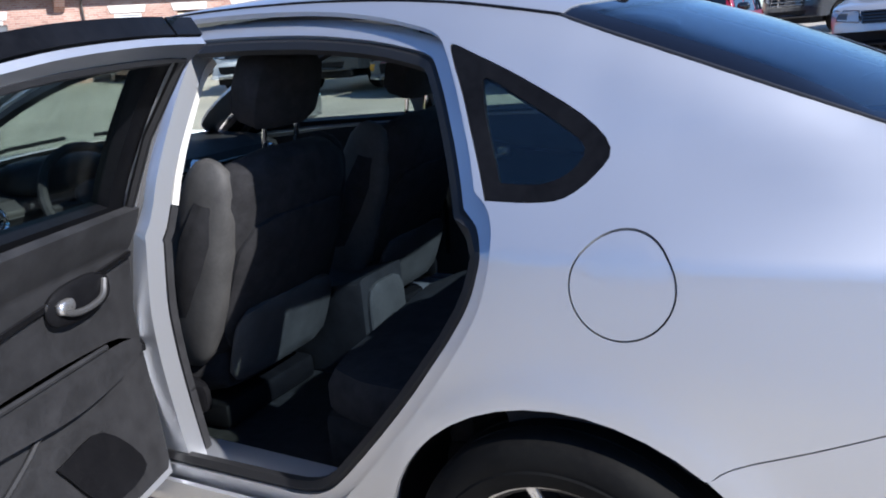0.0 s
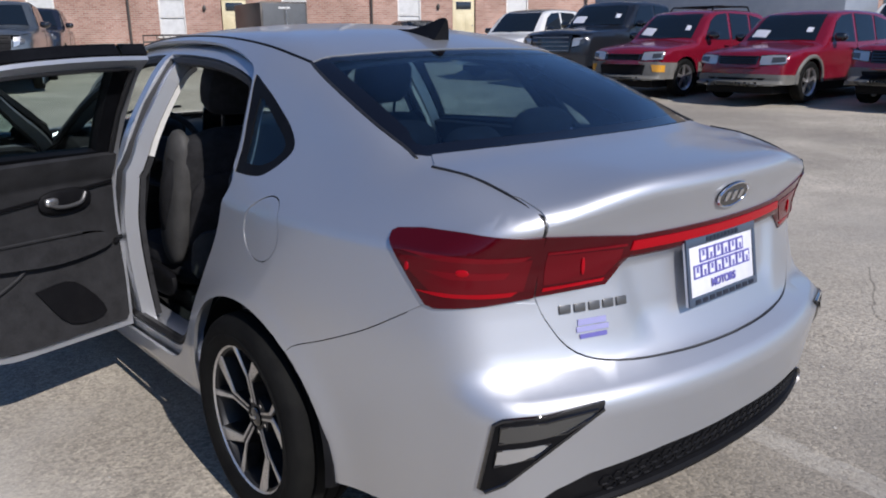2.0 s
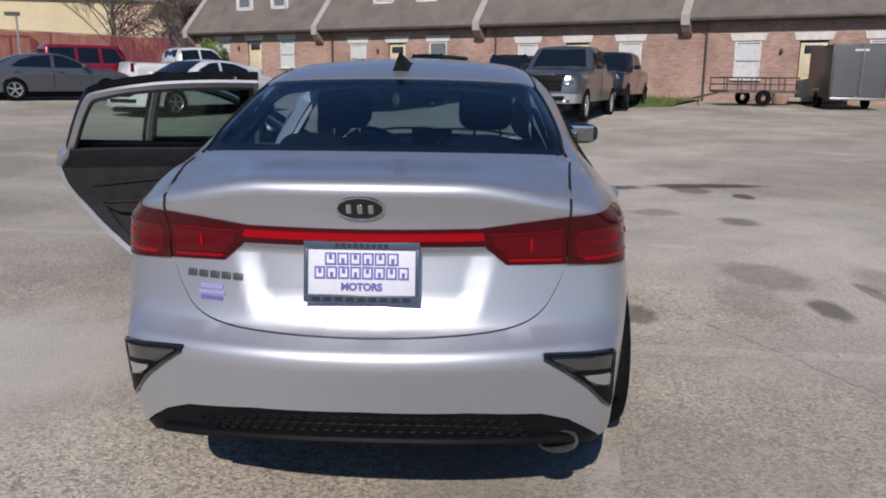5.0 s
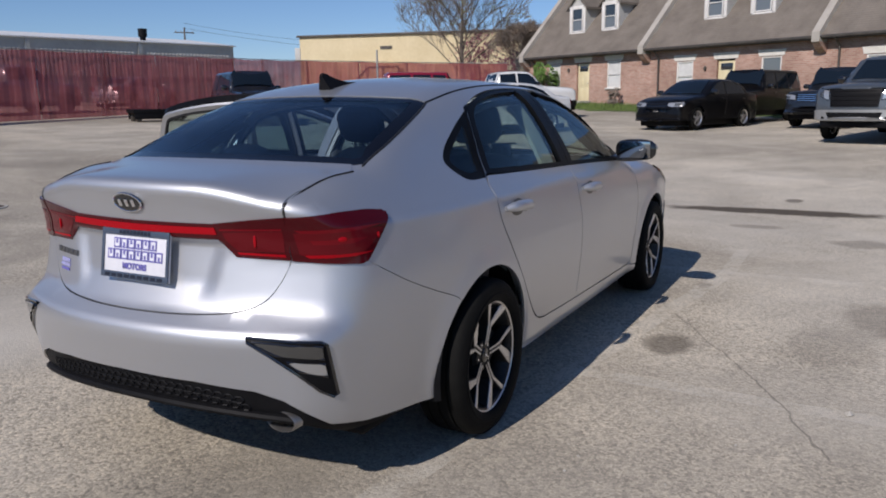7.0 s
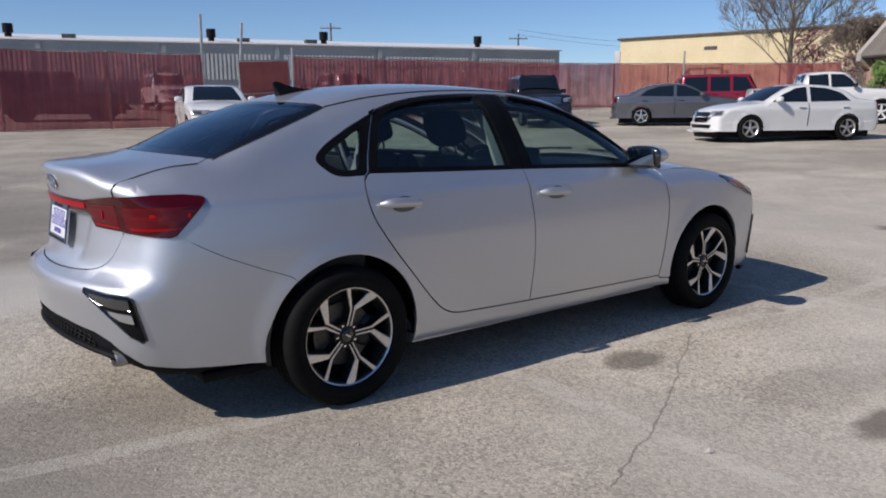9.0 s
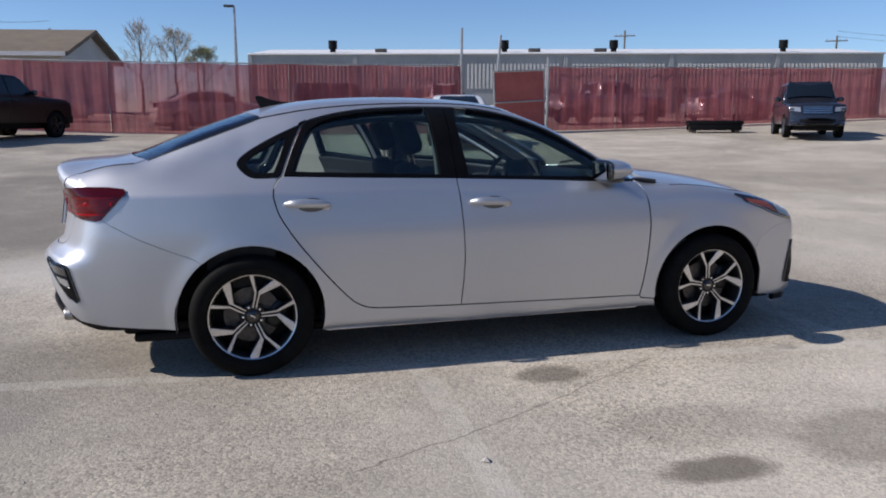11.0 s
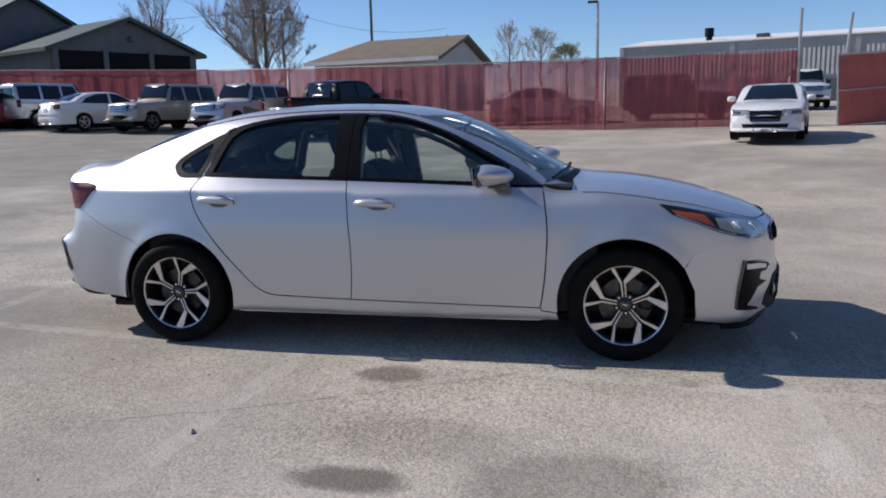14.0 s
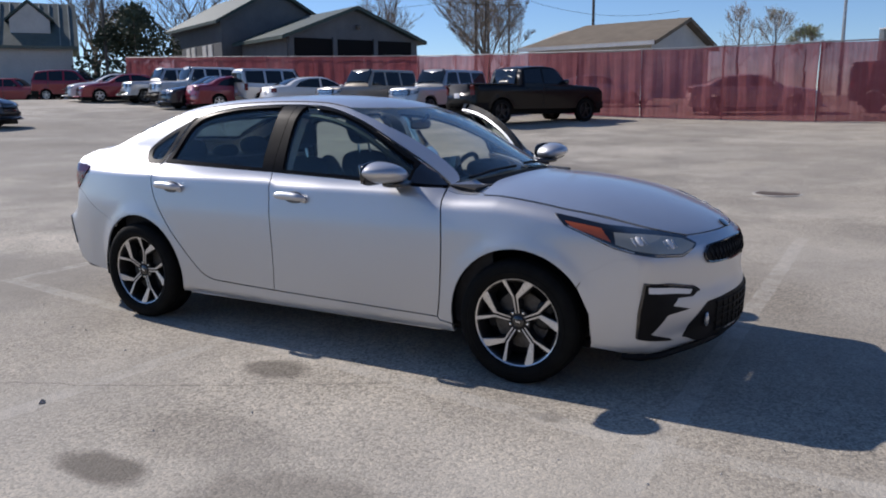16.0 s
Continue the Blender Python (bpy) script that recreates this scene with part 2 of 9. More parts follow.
def soft_bm(size, at=(0, 0, 0), power=4.0, segs=(14, 10, 14), m=None, shape=None, bm=None):
    """A padded block: a superellipsoid, bent by shape(x, y, z) in -1..1."""
    bm = bm or bmesh.new()
    made = bmesh.ops.create_uvsphere(bm, u_segments=20, v_segments=12, radius=1.0)["verts"]
    for v in made:
        p = v.co.normalized()
        g = (abs(p.x) ** power + abs(p.y) ** power + abs(p.z) ** power) ** (-1.0 / power)
        q = p * g
        q = Vector((q.x * size[0] / 2, q.y * size[1] / 2, q.z * size[2] / 2))
        if shape:
            q = shape(q)
        v.co = (m @ q if m else q) + Vector(at)
    return bm


def catmull(pts, n):
    """A smooth line through points, with n steps from one to the next."""
    p = np.asarray(pts, float)
    p = np.vstack([2 * p[0] - p[1], p, 2 * p[-1] - p[-2]])
    out = []
    for i in range(1, len(p) - 2):
        for k in range(n):
            t = k / n
            out.append(0.5 * ((2 * p[i]) + (p[i + 1] - p[i - 1]) * t + (2 * p[i - 1] - 5 * p[i] + 4 * p[i + 1] - p[i + 2]) * t * t
                              + (3 * p[i] - p[i - 1] - 3 * p[i + 1] + p[i + 2]) * t ** 3))
    out.append(p[-2])
    return np.array(out)


def smooth_table(xs, ys, n=8):
    c = catmull(np.stack([xs, ys], 1), n)
    o = np.argsort(c[:, 0])
    return c[o, 0], c[o, 1]


def smoothstep(a, b, x):
    t = np.clip((x - a) / (b - a), 0, 1)
    return t * t * (3 - 2 * t)


def smax(a, b, k):
    h = np.clip(0.5 + 0.5 * (a - b) / k, 0, 1)
    return b * (1 - h) + a * h + k * h * (1 - h)


def inside_poly(px, py, poly):
    x, y = poly[:, 0], poly[:, 1]
    x2, y2 = np.roll(x, -1), np.roll(y, -1)
    c = ((y[None] > py[:, None]) != (y2[None] > py[:, None])) & (px[:, None] < (x2 - x)[None] * (py[:, None] - y[None]) / ((y2 - y)[None] + 1e-12) + x[None])
    return c.sum(1) % 2 == 1


def poly_distance(px, py, poly):
    a, b = poly, np.roll(poly, -1, 0)
    d = b - a
    ex, ey = px[:, None] - a[None, :, 0], py[:, None] - a[None, :, 1]
    t = np.clip((ex * d[None, :, 0] + ey * d[None, :, 1]) / ((d ** 2).sum(1)[None] + 1e-12), 0, 1)
    return np.sqrt(((ex - t * d[None, :, 0]) ** 2 + (ey - t * d[None, :, 1]) ** 2).min(1))


class Shell:
    """A car's skin: a side outline (x, z), rounded across, met by flanks |y| = width(x, z)."""

    def __init__(self, outline, width, crown, rear_bow, front_bow, blend=0.07, dent=None, ends=(-1.6, 1.5)):
        self.outline, self.width, self.crown = np.asarray(outline, float), width, crown
        self.rear_bow, self.front_bow, self.blend, self.dent, self.ends = rear_bow, front_bow, blend, dent, ends

    def field(self, p):
        x, y, z = p[:, 0], np.abs(p[:, 1]), p[:, 2]
        wr = (1 - smoothstep(-1.25, -0.5, x)) * (1 - 0.6 * smoothstep(1.08, 1.26, z))
        wf = 0.5 * smoothstep(-0.3, 0.9, x) - 0.2 * smoothstep(1.0, 1.3, x) + 0.7 * smoothstep(1.6, 2.15, x)
        bx = x - self.rear_bow(y) * wr + self.front_bow(y) * wf
        bz = z + self.crown(x, y, z)
        s = poly_distance(bx, bz, self.outline)
        s = np.where(inside_poly(bx, bz, self.outline), -s, s)
        if self.dent is not None:
            s = s + self.dent(x, y, z)
        return smax(s, (y - self.width(x, z)) * 0.95, self.blend)

    def lift(self, origin, way, reach):
        lo, hi = np.zeros(len(origin)), np.full(len(origin), reach)
        for _ in range(20):
            mid = (lo + hi) / 2
            out = self.field(origin + way * mid[:, None]) > 0
            lo, hi = np.where(out, lo, mid), np.where(out, mid, hi)
        return origin + way * ((lo + hi) / 2)[:, None]

    def normals(self, p):
        g = np.stack([self.field(p + e) - self.field(p - e) for e in np.eye(3) * 0.004], 1)
        return g / (np.linalg.norm(g, axis=1, keepdims=True) + 1e-9)

    def rays(self, uv, view):
        u, v = uv[:, 0], uv[:, 1]
        zero, one = np.zeros_like(u), np.ones_like(u)
        r0, f0 = self.ends
        if view == 'L':
            return np.stack([u, zero, v], 1), np.stack([zero, one, zero], 1)
        if view == 'R':
            return np.stack([u, zero, v], 1), np.stack([zero, -one, zero], 1)
        if view == 'T':
            return np.stack([u, v, zero + 0.62], 1), np.stack([zero, zero, one], 1)
        if view == 'B':                                     # rear end seen square on: (y, z)
            return np.stack([zero + r0, u, v], 1), np.stack([-one, zero, zero], 1)
        if view == 'N':                                     # nose seen square on
            return np.stack([zero + f0, u, v], 1), np.stack([one, zero, zero], 1)
        if view == 'K':                                     # fan over the edge of the boot lid: (y, angle x 0.08)
            o = np.stack([-2.25 + self.rear_bow(u), u, zero + 1.045], 1)
            o[:, 2] -= self.crown(o[:, 0], np.abs(u), o[:, 2])
            return o, np.stack([-np.cos(v / 0.08), zero, np.sin(v / 0.08)], 1)
        side = 1.0 if view in ('BL', 'NL') else -1.0        # fans round the corners: (turn in degrees from the flank, z)
        a = np.radians(u)
        back = -1.0 if view[0] == 'B' else 1.0
        return (np.stack([zero + (r0 if back < 0 else f0), zero, v], 1), np.stack([back * np.sin(a), side * np.cos(a), zero], 1))

    def turn(self, x, y):
        """The fan's angle for a place."""
        if x < 0:
            return math.degrees(math.atan2(self.ends[0] - x, abs(y)))
        return math.degrees(math.atan2(x - self.ends[1], abs(y)))

    def on(self, uv, view, offset=0.0):
        uv = np.asarray(uv, float)
        o, w = self.rays(uv, view)
        p = self.lift(o, w, 1.6)
        n = self.normals(p)
        return p + n * offset, n

    def panel(self, name, outline, view, material, parent, label="", step=0.035, offset=0.0, thick=0.012, holes=(), squash=1.0, dense=True, lip=0.0):
        """A sheet on the skin within an outline, with holes, thickness and folded edges."""
        scale = np.array([1.0 / squash, 1.0])

        def resample(poly):
            poly = np.asarray(poly, float) * scale
            out = []
            for a, b in zip(poly, np.roll(poly, -1, 0)):
                n = max(1, int(np.ceil(np.linalg.norm(b - a) / step)))
                out += [a + (b - a) * k / n for k in range(n)]
            return np.array(out)
        loops = [resample(outline)] + [resample(h) for h in holes]
        outer = loops[0]
        lo, hi = outer.min(0), outer.max(0)
        gx, gy = np.meshgrid(np.arange(lo[0] + step / 2, hi[0], step), np.arange(lo[1] + step / 2, hi[1], step))
        g = np.stack([gx.ravel(), gy.ravel()], 1)
        if len(g):
            keep = inside_poly(g[:, 0], g[:, 1], outer) & (poly_distance(g[:, 0], g[:, 1], outer) > step * 0.45)
            for h in loops[1:]:
                keep &= ~inside_poly(g[:, 0], g[:, 1], h) & (poly_distance(g[:, 0], g[:, 1], h) > step * 0.45)
            g = g[keep]
        pts, edges, start = [], [], 0
        for lp in loops:
            pts += [Vector(p) for p in lp]
            edges += [(start + i, start + (i + 1) % len(lp)) for i in range(len(lp))]
            start += len(lp)
        pts += [Vector(p) for p in g]
        from_cdt = delaunay_2d_cdt(pts, edges, [], 0, 1e-6)
        uv = np.array([tuple(v) for v in from_cdt[0]])
        tri = np.array([f for f in from_cdt[2] if len(f) == 3])
        c = uv[tri].mean(1)
        ok = inside_poly(c[:, 0], c[:, 1], outer)
        for h in loops[1:]:
            ok &= ~inside_poly(c[:, 0], c[:, 1], h)
        tri = tri[ok]
        used, tri = np.unique(tri, return_inverse=True)
        tri = tri.reshape(-1, 3)
        uv = uv[used] / scale
        top, nor = self.on(uv, view, offset)
        # face the triangles outwards
        fn = np.cross(top[tri[:, 1]] - top[tri[:, 0]], top[tri[:, 2]] - top[tri[:, 0]])
        back = (fn * nor[tri[:, 0]]).sum(1) < 0
        tri[back] = tri[back][:, ::-1]
        verts, norms, faces = [top], [nor], [tri]
        n = len(top)
        if thick:
            count = {}
            for f in tri:
                for a, b in ((f[0], f[1]), (f[1], f[2]), (f[2], f[0])):
                    count[(a, b)] = count.get((a, b), 0) + 1
            rim = [(a, b) for (a, b) in count if (b, a) not in count]
            low = top - nor * thick
            verts.append(low), norms.append(-nor), faces.append(tri[:, ::-1] + n)
            rv, rn, rf = [], [], []
            for a, b in rim:
                d = np.cross(top[b] - top[a], nor[a])
                d = d / (np.linalg.norm(d) + 1e-9)
                k = 2 * n + len(rv)
                rv += [top[a], top[b], low[b], low[a]]
                rn += [d] * 4
                rf.append((k, k + 3, k + 2, k + 1))
            if rv:
                verts.append(np.array(rv)), norms.append(np.array(rn))
            quads = rf
        else:
            quads = []
        verts, norms = np.vstack(verts), np.vstack(norms)
        mesh = bpy.data.meshes.new(name)
        mesh.from_pydata(verts.tolist(), [], np.vstack(faces).tolist() + quads)
        mesh.polygons.foreach_set("use_smooth", np.ones(len(mesh.polygons), bool))
        mesh.normals_split_custom_set_from_vertices(norms.tolist())
        return mesh_object(name, mesh, material, parent, label)


# ---- the silver saloon ----
CENTRE_LINE = [(-2.20, 0.21), (-2.34, 0.28), (-2.385, 0.36), (-2.40, 0.43), (-2.414, 0.51), (-2.425, 0.57), (-2.429, 0.604), (-2.421, 0.620), (-2.385, 0.645), (-2.345, 0.674),
               (-2.326, 0.72), (-2.311, 0.80), (-2.300, 0.88), (-2.305, 0.91), (-2.308, 0.955), (-2.320, 1.00), (-2.335, 1.040), (-2.337, 1.060),
               (-2.322, 1.080), (-2.285, 1.090), (-2.20, 1.098), (-2.06, 1.110), (-1.97, 1.124), (-1.86, 1.160), (-1.70, 1.226), (-1.53, 1.290), (-1.34, 1.352),
               (-1.15, 1.397), (-0.97, 1.425), (-0.78, 1.440), (-0.60, 1.447), (-0.40, 1.447), (-0.20, 1.441), (0.0, 1.427), (0.16, 1.402),
               (0.30, 1.362), (0.46, 1.302), (0.65, 1.205), (0.83, 1.108), (1.00, 1.020), (1.09, 0.988), (1.20, 0.978), (1.38, 0.964),
               (1.57, 0.938), (1.75, 0.900), (1.93, 0.850), (2.08, 0.795), (2.18, 0.742), (2.235, 0.68), (2.25, 0.60), (2.25, 0.50),
               (2.268, 0.42), (2.262, 0.30), (2.22, 0.21), (1.8, 0.18), (0.0, 0.18), (-1.8, 0.19)]
PLAN_X, PLAN_Y = smooth_table([-2.5, -2.3, -2.1, -1.9, -1.6, -1.35, -1.0, 0.0, 0.9, 1.35, 1.6, 1.8, 1.95, 2.1, 2.2, 2.4],
                              [0.66, 0.705, 0.757, 0.803, 0.846, 0.862, 0.866, 0.868, 0.866, 0.868, 0.858, 0.838, 0.812, 0.75, 0.68, 0.5])
FLANK_Z, FLANK_Y = smooth_table([0.10, 0.20, 0.30, 0.45, 0.60, 0.72, 0.79, 0.86, 0.92, 0.945, 0.955],
                                [-0.060, -0.040, -0.028, -0.013, -0.003, -0.002, -0.009, -0.019, -0.028, -0.033, -0.040], 5)
CABIN_Z, CABIN_Y = smooth_table([0.955, 1.00, 1.10, 1.20, 1.30, 1.36, 1.42, 1.52], [-0.040, -0.070, -0.120, -0.178, -0.245, -0.30, -0.37, -0.56], 5)
SECTION_Z = np.concatenate([FLANK_Z, CABIN_Z[1:]])
SECTION_Y = np.concatenate([FLANK_Y, CABIN_Y[1:]])
NARROW_X, NARROW_Y = smooth_table([-2.5, -1.9, -1.6, -1.39, -1.24, -1.0, -0.6, 0.4, 0.7, 0.95, 2.5], [0.0, 0.03, 0.065, 0.062, 0.045, 0.015, 0.0, 0.0, 0.012, 0.03, 0.03])


def saloon_width(x, z):
    # the shoulder crease sinks towards the front
    sink = np.interp(x, [-1.0, 0.45, 1.0, 1.6], [0.0, 0.030, 0.045, 0.045]) * smoothstep(0.75, 0.90, z) * (1 - smoothstep(0.96, 1.05, z))
    w = np.interp(x, PLAN_X, PLAN_Y) + np.interp(z + sink, SECTION_Z, SECTION_Y) - np.interp(x, NARROW_X, NARROW_Y) * smoothstep(0.93, 1.12, z)
    for cx in (-1.35, 1.35):                                # lips round the wheel openings
        r = np.hypot(x - cx, z - 0.316)
        w = w + 0.014 * np.exp(-((r - 0.365) / 0.055) ** 2)
    return w


def saloon_crown(x, y, z):
    c = np.interp(x, [-2.3, -1.95, -1.6, -1.2, -0.6, 0.3, 0.9, 1.2, 1.9], [0.04, 0.05, 0.08, 0.10, 0.15, 0.16, 0.12, 0.08, 0.08])
    drop = 0.048 * smoothstep(0.26, 0.68, y) * (1 - smoothstep(-2.25, -1.98, x))
    return (c * y * y + drop) * smoothstep(0.6, 0.9, z)


def saloon_dent(x, y, z):
    half = 0.385 - 0.25 * np.clip(0.905 - z, 0, 1)
    m = smoothstep(0.0, 0.085, half - y) * smoothstep(0.672, 0.765, z) * (1 - smoothstep(0.880, 0.908, z))
    return 0.020 * m * (x < -2.0)


def rear_bow(y):
    return 0.36 * np.abs(y) ** 2.2


def front_bow(y):
    return 0.46 * np.abs(y) ** 1.95


closed_line = catmull(CENTRE_LINE + CENTRE_LINE[:1], 3)[:-1]
saloon = Shell(closed_line, saloon_width, saloon_crown, rear_bow, front_bow, 0.075, saloon_dent)


def inset(outline, d):
    p = np.asarray(outline, float)
    if sum(a[0] * b[1] - b[0] * a[1] for a, b in zip(p, np.roll(p, -1, 0))) < 0:
        d = -d
    e = np.roll(p, -1, 0) - p
    n = np.stack([-e[:, 1], e[:, 0]], 1) / (np.linalg.norm(e, axis=1, keepdims=True) + 1e-9)
    m = n + np.roll(n, 1, 0)
    m = m / np.maximum((m ** 2).sum(1, keepdims=True), 0.8) * 2
    return (p + m * d).tolist()


def arc(cx, cz, r, a0, a1, n):
    return [(cx + r * math.cos(math.radians(a0 + (a1 - a0) * k / n)), cz + r * math.sin(math.radians(a0 + (a1 - a0) * k / n))) for k in range(n + 1)]


car = thing("car", pose(0, 0, 0), "silver four-door saloon car with two doors standing open on asphalt", "car")

# outlines seen from the side (x, z)
REAR_DOOR_TOP = catmull([(-1.165, 1.03), (-1.132, 1.11), (-1.092, 1.20), (-1.052, 1.272), (-1.022, 1.304), (-0.965, 1.324), (-0.85, 1.350), (-0.68, 1.372), (-0.45, 1.383), (-0.245, 1.383)], 4).tolist()
REAR_DOOR_BACK = catmull([(-1.165, 1.03), (-1.20, 1.00), (-1.222, 0.95), (-1.215, 0.89), (-1.185, 0.81), (-1.10, 0.68), (-0.98, 0.53), (-0.87, 0.405), (-0.80, 0.345), (-0.72, 0.318), (-0.60, 0.312)], 4).tolist()
SEAM_MID = catmull([(-0.245, 1.383), (-0.238, 1.00), (-0.228, 0.86), (-0.212, 0.64), (-0.212, 0.48), (-0.226, 0.302)], 4).tolist()
FRONT_DOOR_TOP = catmull([(-0.245, 1.383), (-0.06, 1.374), (0.12, 1.339), (0.33, 1.267), (0.53, 1.168), (0.73, 1.056), (0.885, 0.965)], 4).tolist()
FRONT_DOOR_FRONT = catmull([(0.885, 0.965), (0.905, 0.90), (0.925, 0.73), (0.918, 0.54), (0.902, 0.38), (0.885, 0.283)], 4).tolist()
rear_door_line = REAR_DOOR_TOP + SEAM_MID[1:] + [(-0.40, 0.306)] + REAR_DOOR_BACK[::-1][:-1]
front_door_line = FRONT_DOOR_TOP + FRONT_DOOR_FRONT[1:] + [(0.5, 0.289), (0.1, 0.296)] + SEAM_MID[::-1][:-1]
both_doors_line = REAR_DOOR_TOP + FRONT_DOOR_TOP[1:] + FRONT_DOOR_FRONT[1:] + [(0.5, 0.289), (0.1, 0.296), (-0.226, 0.302), (-0.40, 0.306)] + REAR_DOOR_BACK[::-1][:-1]
rear_skin_line = [(-1.165, 1.027), (-0.70, 1.013), (-0.238, 1.0)] + SEAM_MID[5:] + [(-0.40, 0.306)] + REAR_DOOR_BACK[::-1][:-1]
front_skin_line = [(-0.238, 1.0), (0.2, 0.984), (0.6, 0.965), (0.86, 0.955)] + FRONT_DOOR_FRONT[1:] + [(0.5, 0.289), (0.1, 0.296)] + SEAM_MID[::-1][:-5]
rear_frame_line = REAR_DOOR_TOP + SEAM_MID[1:5] + [(-0.70, 1.013)]
front_frame_line = FRONT_DOOR_TOP + [(0.86, 0.955), (0.6, 0.965), (0.2, 0.984), (-0.238, 1.0)] + SEAM_MID[1:4][::-1]
rear_pane_line = catmull([(-1.115, 1.05), (-1.085, 1.12), (-1.03, 1.243), (-0.94, 1.307), (-0.78, 1.344), (-0.60, 1.363), (-0.385, 1.371), (-0.345, 1.361), (-0.325, 1.022)], 4).tolist()
front_pane_line = catmull([(-0.168, 1.016), (-0.188, 1.363), (-0.05, 1.360), (0.12, 1.332), (0.30, 1.269), (0.46, 1.190), (0.60, 1.112), (0.68, 1.064), (0.68, 0.985)], 4).tolist()
quarter_line = catmull([(-1.192, 1.018), (-1.28, 1.016), (-1.335, 1.024), (-1.378, 1.058), (-1.394, 1.098), (-1.335, 1.153), (-1.21, 1.222), (-1.115, 1.266), (-1.066, 1.286), (-1.072, 1.262), (-1.110, 1.192), (-1.150, 1.103), (-1.192, 1.018)], 3).tolist()[:-1]
quarter_pane_line = catmull([(-1.212, 1.046), (-1.285, 1.044), (-1.332, 1.062), (-1.350, 1.098), (-1.30, 1.138), (-1.21, 1.190), (-1.148, 1.222), (-1.150, 1.190), (-1.178, 1.115), (-1.212, 1.046)], 3).tolist()[:-1]

# lines that two panels share, laid on the skin
ROOF_EDGE = catmull([(-1.255, 1.322), (-1.05, 1.360), (-0.85, 1.383), (-0.60, 1.398), (-0.30, 1.402), (-0.05, 1.392), (0.12, 1.364)], 4).tolist()
PILLAR_EDGE = catmull([(0.12, 1.364), (0.30, 1.305), (0.50, 1.219), (0.70, 1.112), (0.85, 1.022), (0.90, 0.983)], 4).tolist()
BACKLIGHT_EDGE = catmull([(-1.83, 1.108), (-1.68, 1.165), (-1.50, 1.232), (-1.34, 1.290), (-1.255, 1.322)], 4).tolist()
DECK_EDGE = catmull([(-2.155, 0.985), (-2.165, 1.02), (-2.12, 1.048), (-2.0, 1.064), (-1.90, 1.082), (-1.83, 1.108)], 4).tolist()
roof_edge = saloon.on(ROOF_EDGE, 'L')[0]
pillar_edge = saloon.on(PILLAR_EDGE, 'L')[0]
backlight_edge = saloon.on(BACKLIGHT_EDGE, 'L')[0]
deck_edge = saloon.on(DECK_EDGE, 'L')[0]
HOOD_SIDE = catmull([(1.12, 0.733), (1.18, 0.736), (1.25, 0.74), (1.45, 0.745), (1.58, 0.735), (1.75, 0.675), (1.90, 0.60), (2.02, 0.50)], 3)
hood_side = saloon.on(HOOD_SIDE, 'T')[0]

arch_r = arc(-1.35, 0.316, 0.372, -15.7, 129.5, 18)
arch_f = arc(1.35, 0.316, 0.372, 195.7, 35, 20)
REAR_SEAM = catmull([(-1.594, 0.604), (-1.625, 0.628), (-1.73, 0.668), (-1.88, 0.733), (-2.0, 0.80), (-2.06, 0.835)], 3).tolist()
side_line = ([(0.988, 0.215), (0.5, 0.208), (0.0, 0.206), (-0.6, 0.209)] + arch_r + REAR_SEAM + [(-2.13, 0.86)] + DECK_EDGE + BACKLIGHT_EDGE[1:] + ROOF_EDGE[1:]
             + PILLAR_EDGE[1:] + [(0.893, 0.955)] + FRONT_DOOR_FRONT[3:] + [(0.93, 0.245)])
# the wing keeps the strip in front of the door
side_line = side_line[:-len(FRONT_DOOR_FRONT[3:]) - 2] + [(0.893, 0.958)] + inset(FRONT_DOOR_FRONT, 0.0)[1:] + [(0.895, 0.262), (0.975, 0.255)]
fuel_line = arc(-1.452, 0.900, 0.083, 0, 360, 40)[:-1]
opening = inset(both_doors_line, -0.004)
wing_line = ([(x + 0.005, z) for x, z in FRONT_DOOR_FRONT] + [(0.90, 0.268), (0.98, 0.262)] + [p for p in arch_f if p[1] > 0.262] + [(1.70, 0.60), (1.83, 0.672), (1.97, 0.68), (2.02, 0.73)]
             + [(p[0], p[2] - 0.004) for p in hood_side[::-1]] + [(0.893, 0.966)])

body_left = saloon.panel("side_panel", side_line, 'L', SILVER, car, holes=[opening, quarter_line, inset(fuel_line, -0.003)])
body_right = saloon.panel("side_panel", side_line, 'R', SILVER, car, holes=[opening, quarter_line])
saloon.panel("fuel_flap", fuel_line, 'L', SILVER, car, "round silver fuel flap", offset=-0.0015)
for view in 'LR':
    saloon.panel("front_wing", wing_line, view, SILVER, car)
    saloon.panel("inner_shell", [(1.645, 0.535), (1.70, 0.570), (1.83, 0.645), (1.97, 0.655), (1.99, 0.700), (1.83, 0.695), (1.70, 0.630), (1.645, 0.585)], view, SILVER, car, step=0.02, offset=-0.003)
    saloon.panel("quarter_frame", inset(quarter_line, 0.002), view, FRAME_BLACK, car, "black window surround", holes=[quarter_pane_line], offset=-0.001, thick=0.02)
    saloon.panel("quarter_pane", quarter_pane_line, view, GLASS_SIDE, car, offset=-0.004, thick=0.004)


strip_line = [(-1.205, 1.012), (-1.176, 1.030), (-1.142, 1.108), (-1.102, 1.197), (-1.062, 1.272), (-1.020, 1.314), (-1.060, 1.300), (-1.080, 1.262), (-1.118, 1.192), (-1.158, 1.103), (-1.196, 1.022)]
saloon.panel("pillar_strip", strip_line, 'R', FRAME_BLACK, car, "black strip behind the rear door", step=0.02, offset=0.0015, thick=0.004)


def pts2(p, i, j):
    return [(float(q[i]), float(q[j])) for q in p]


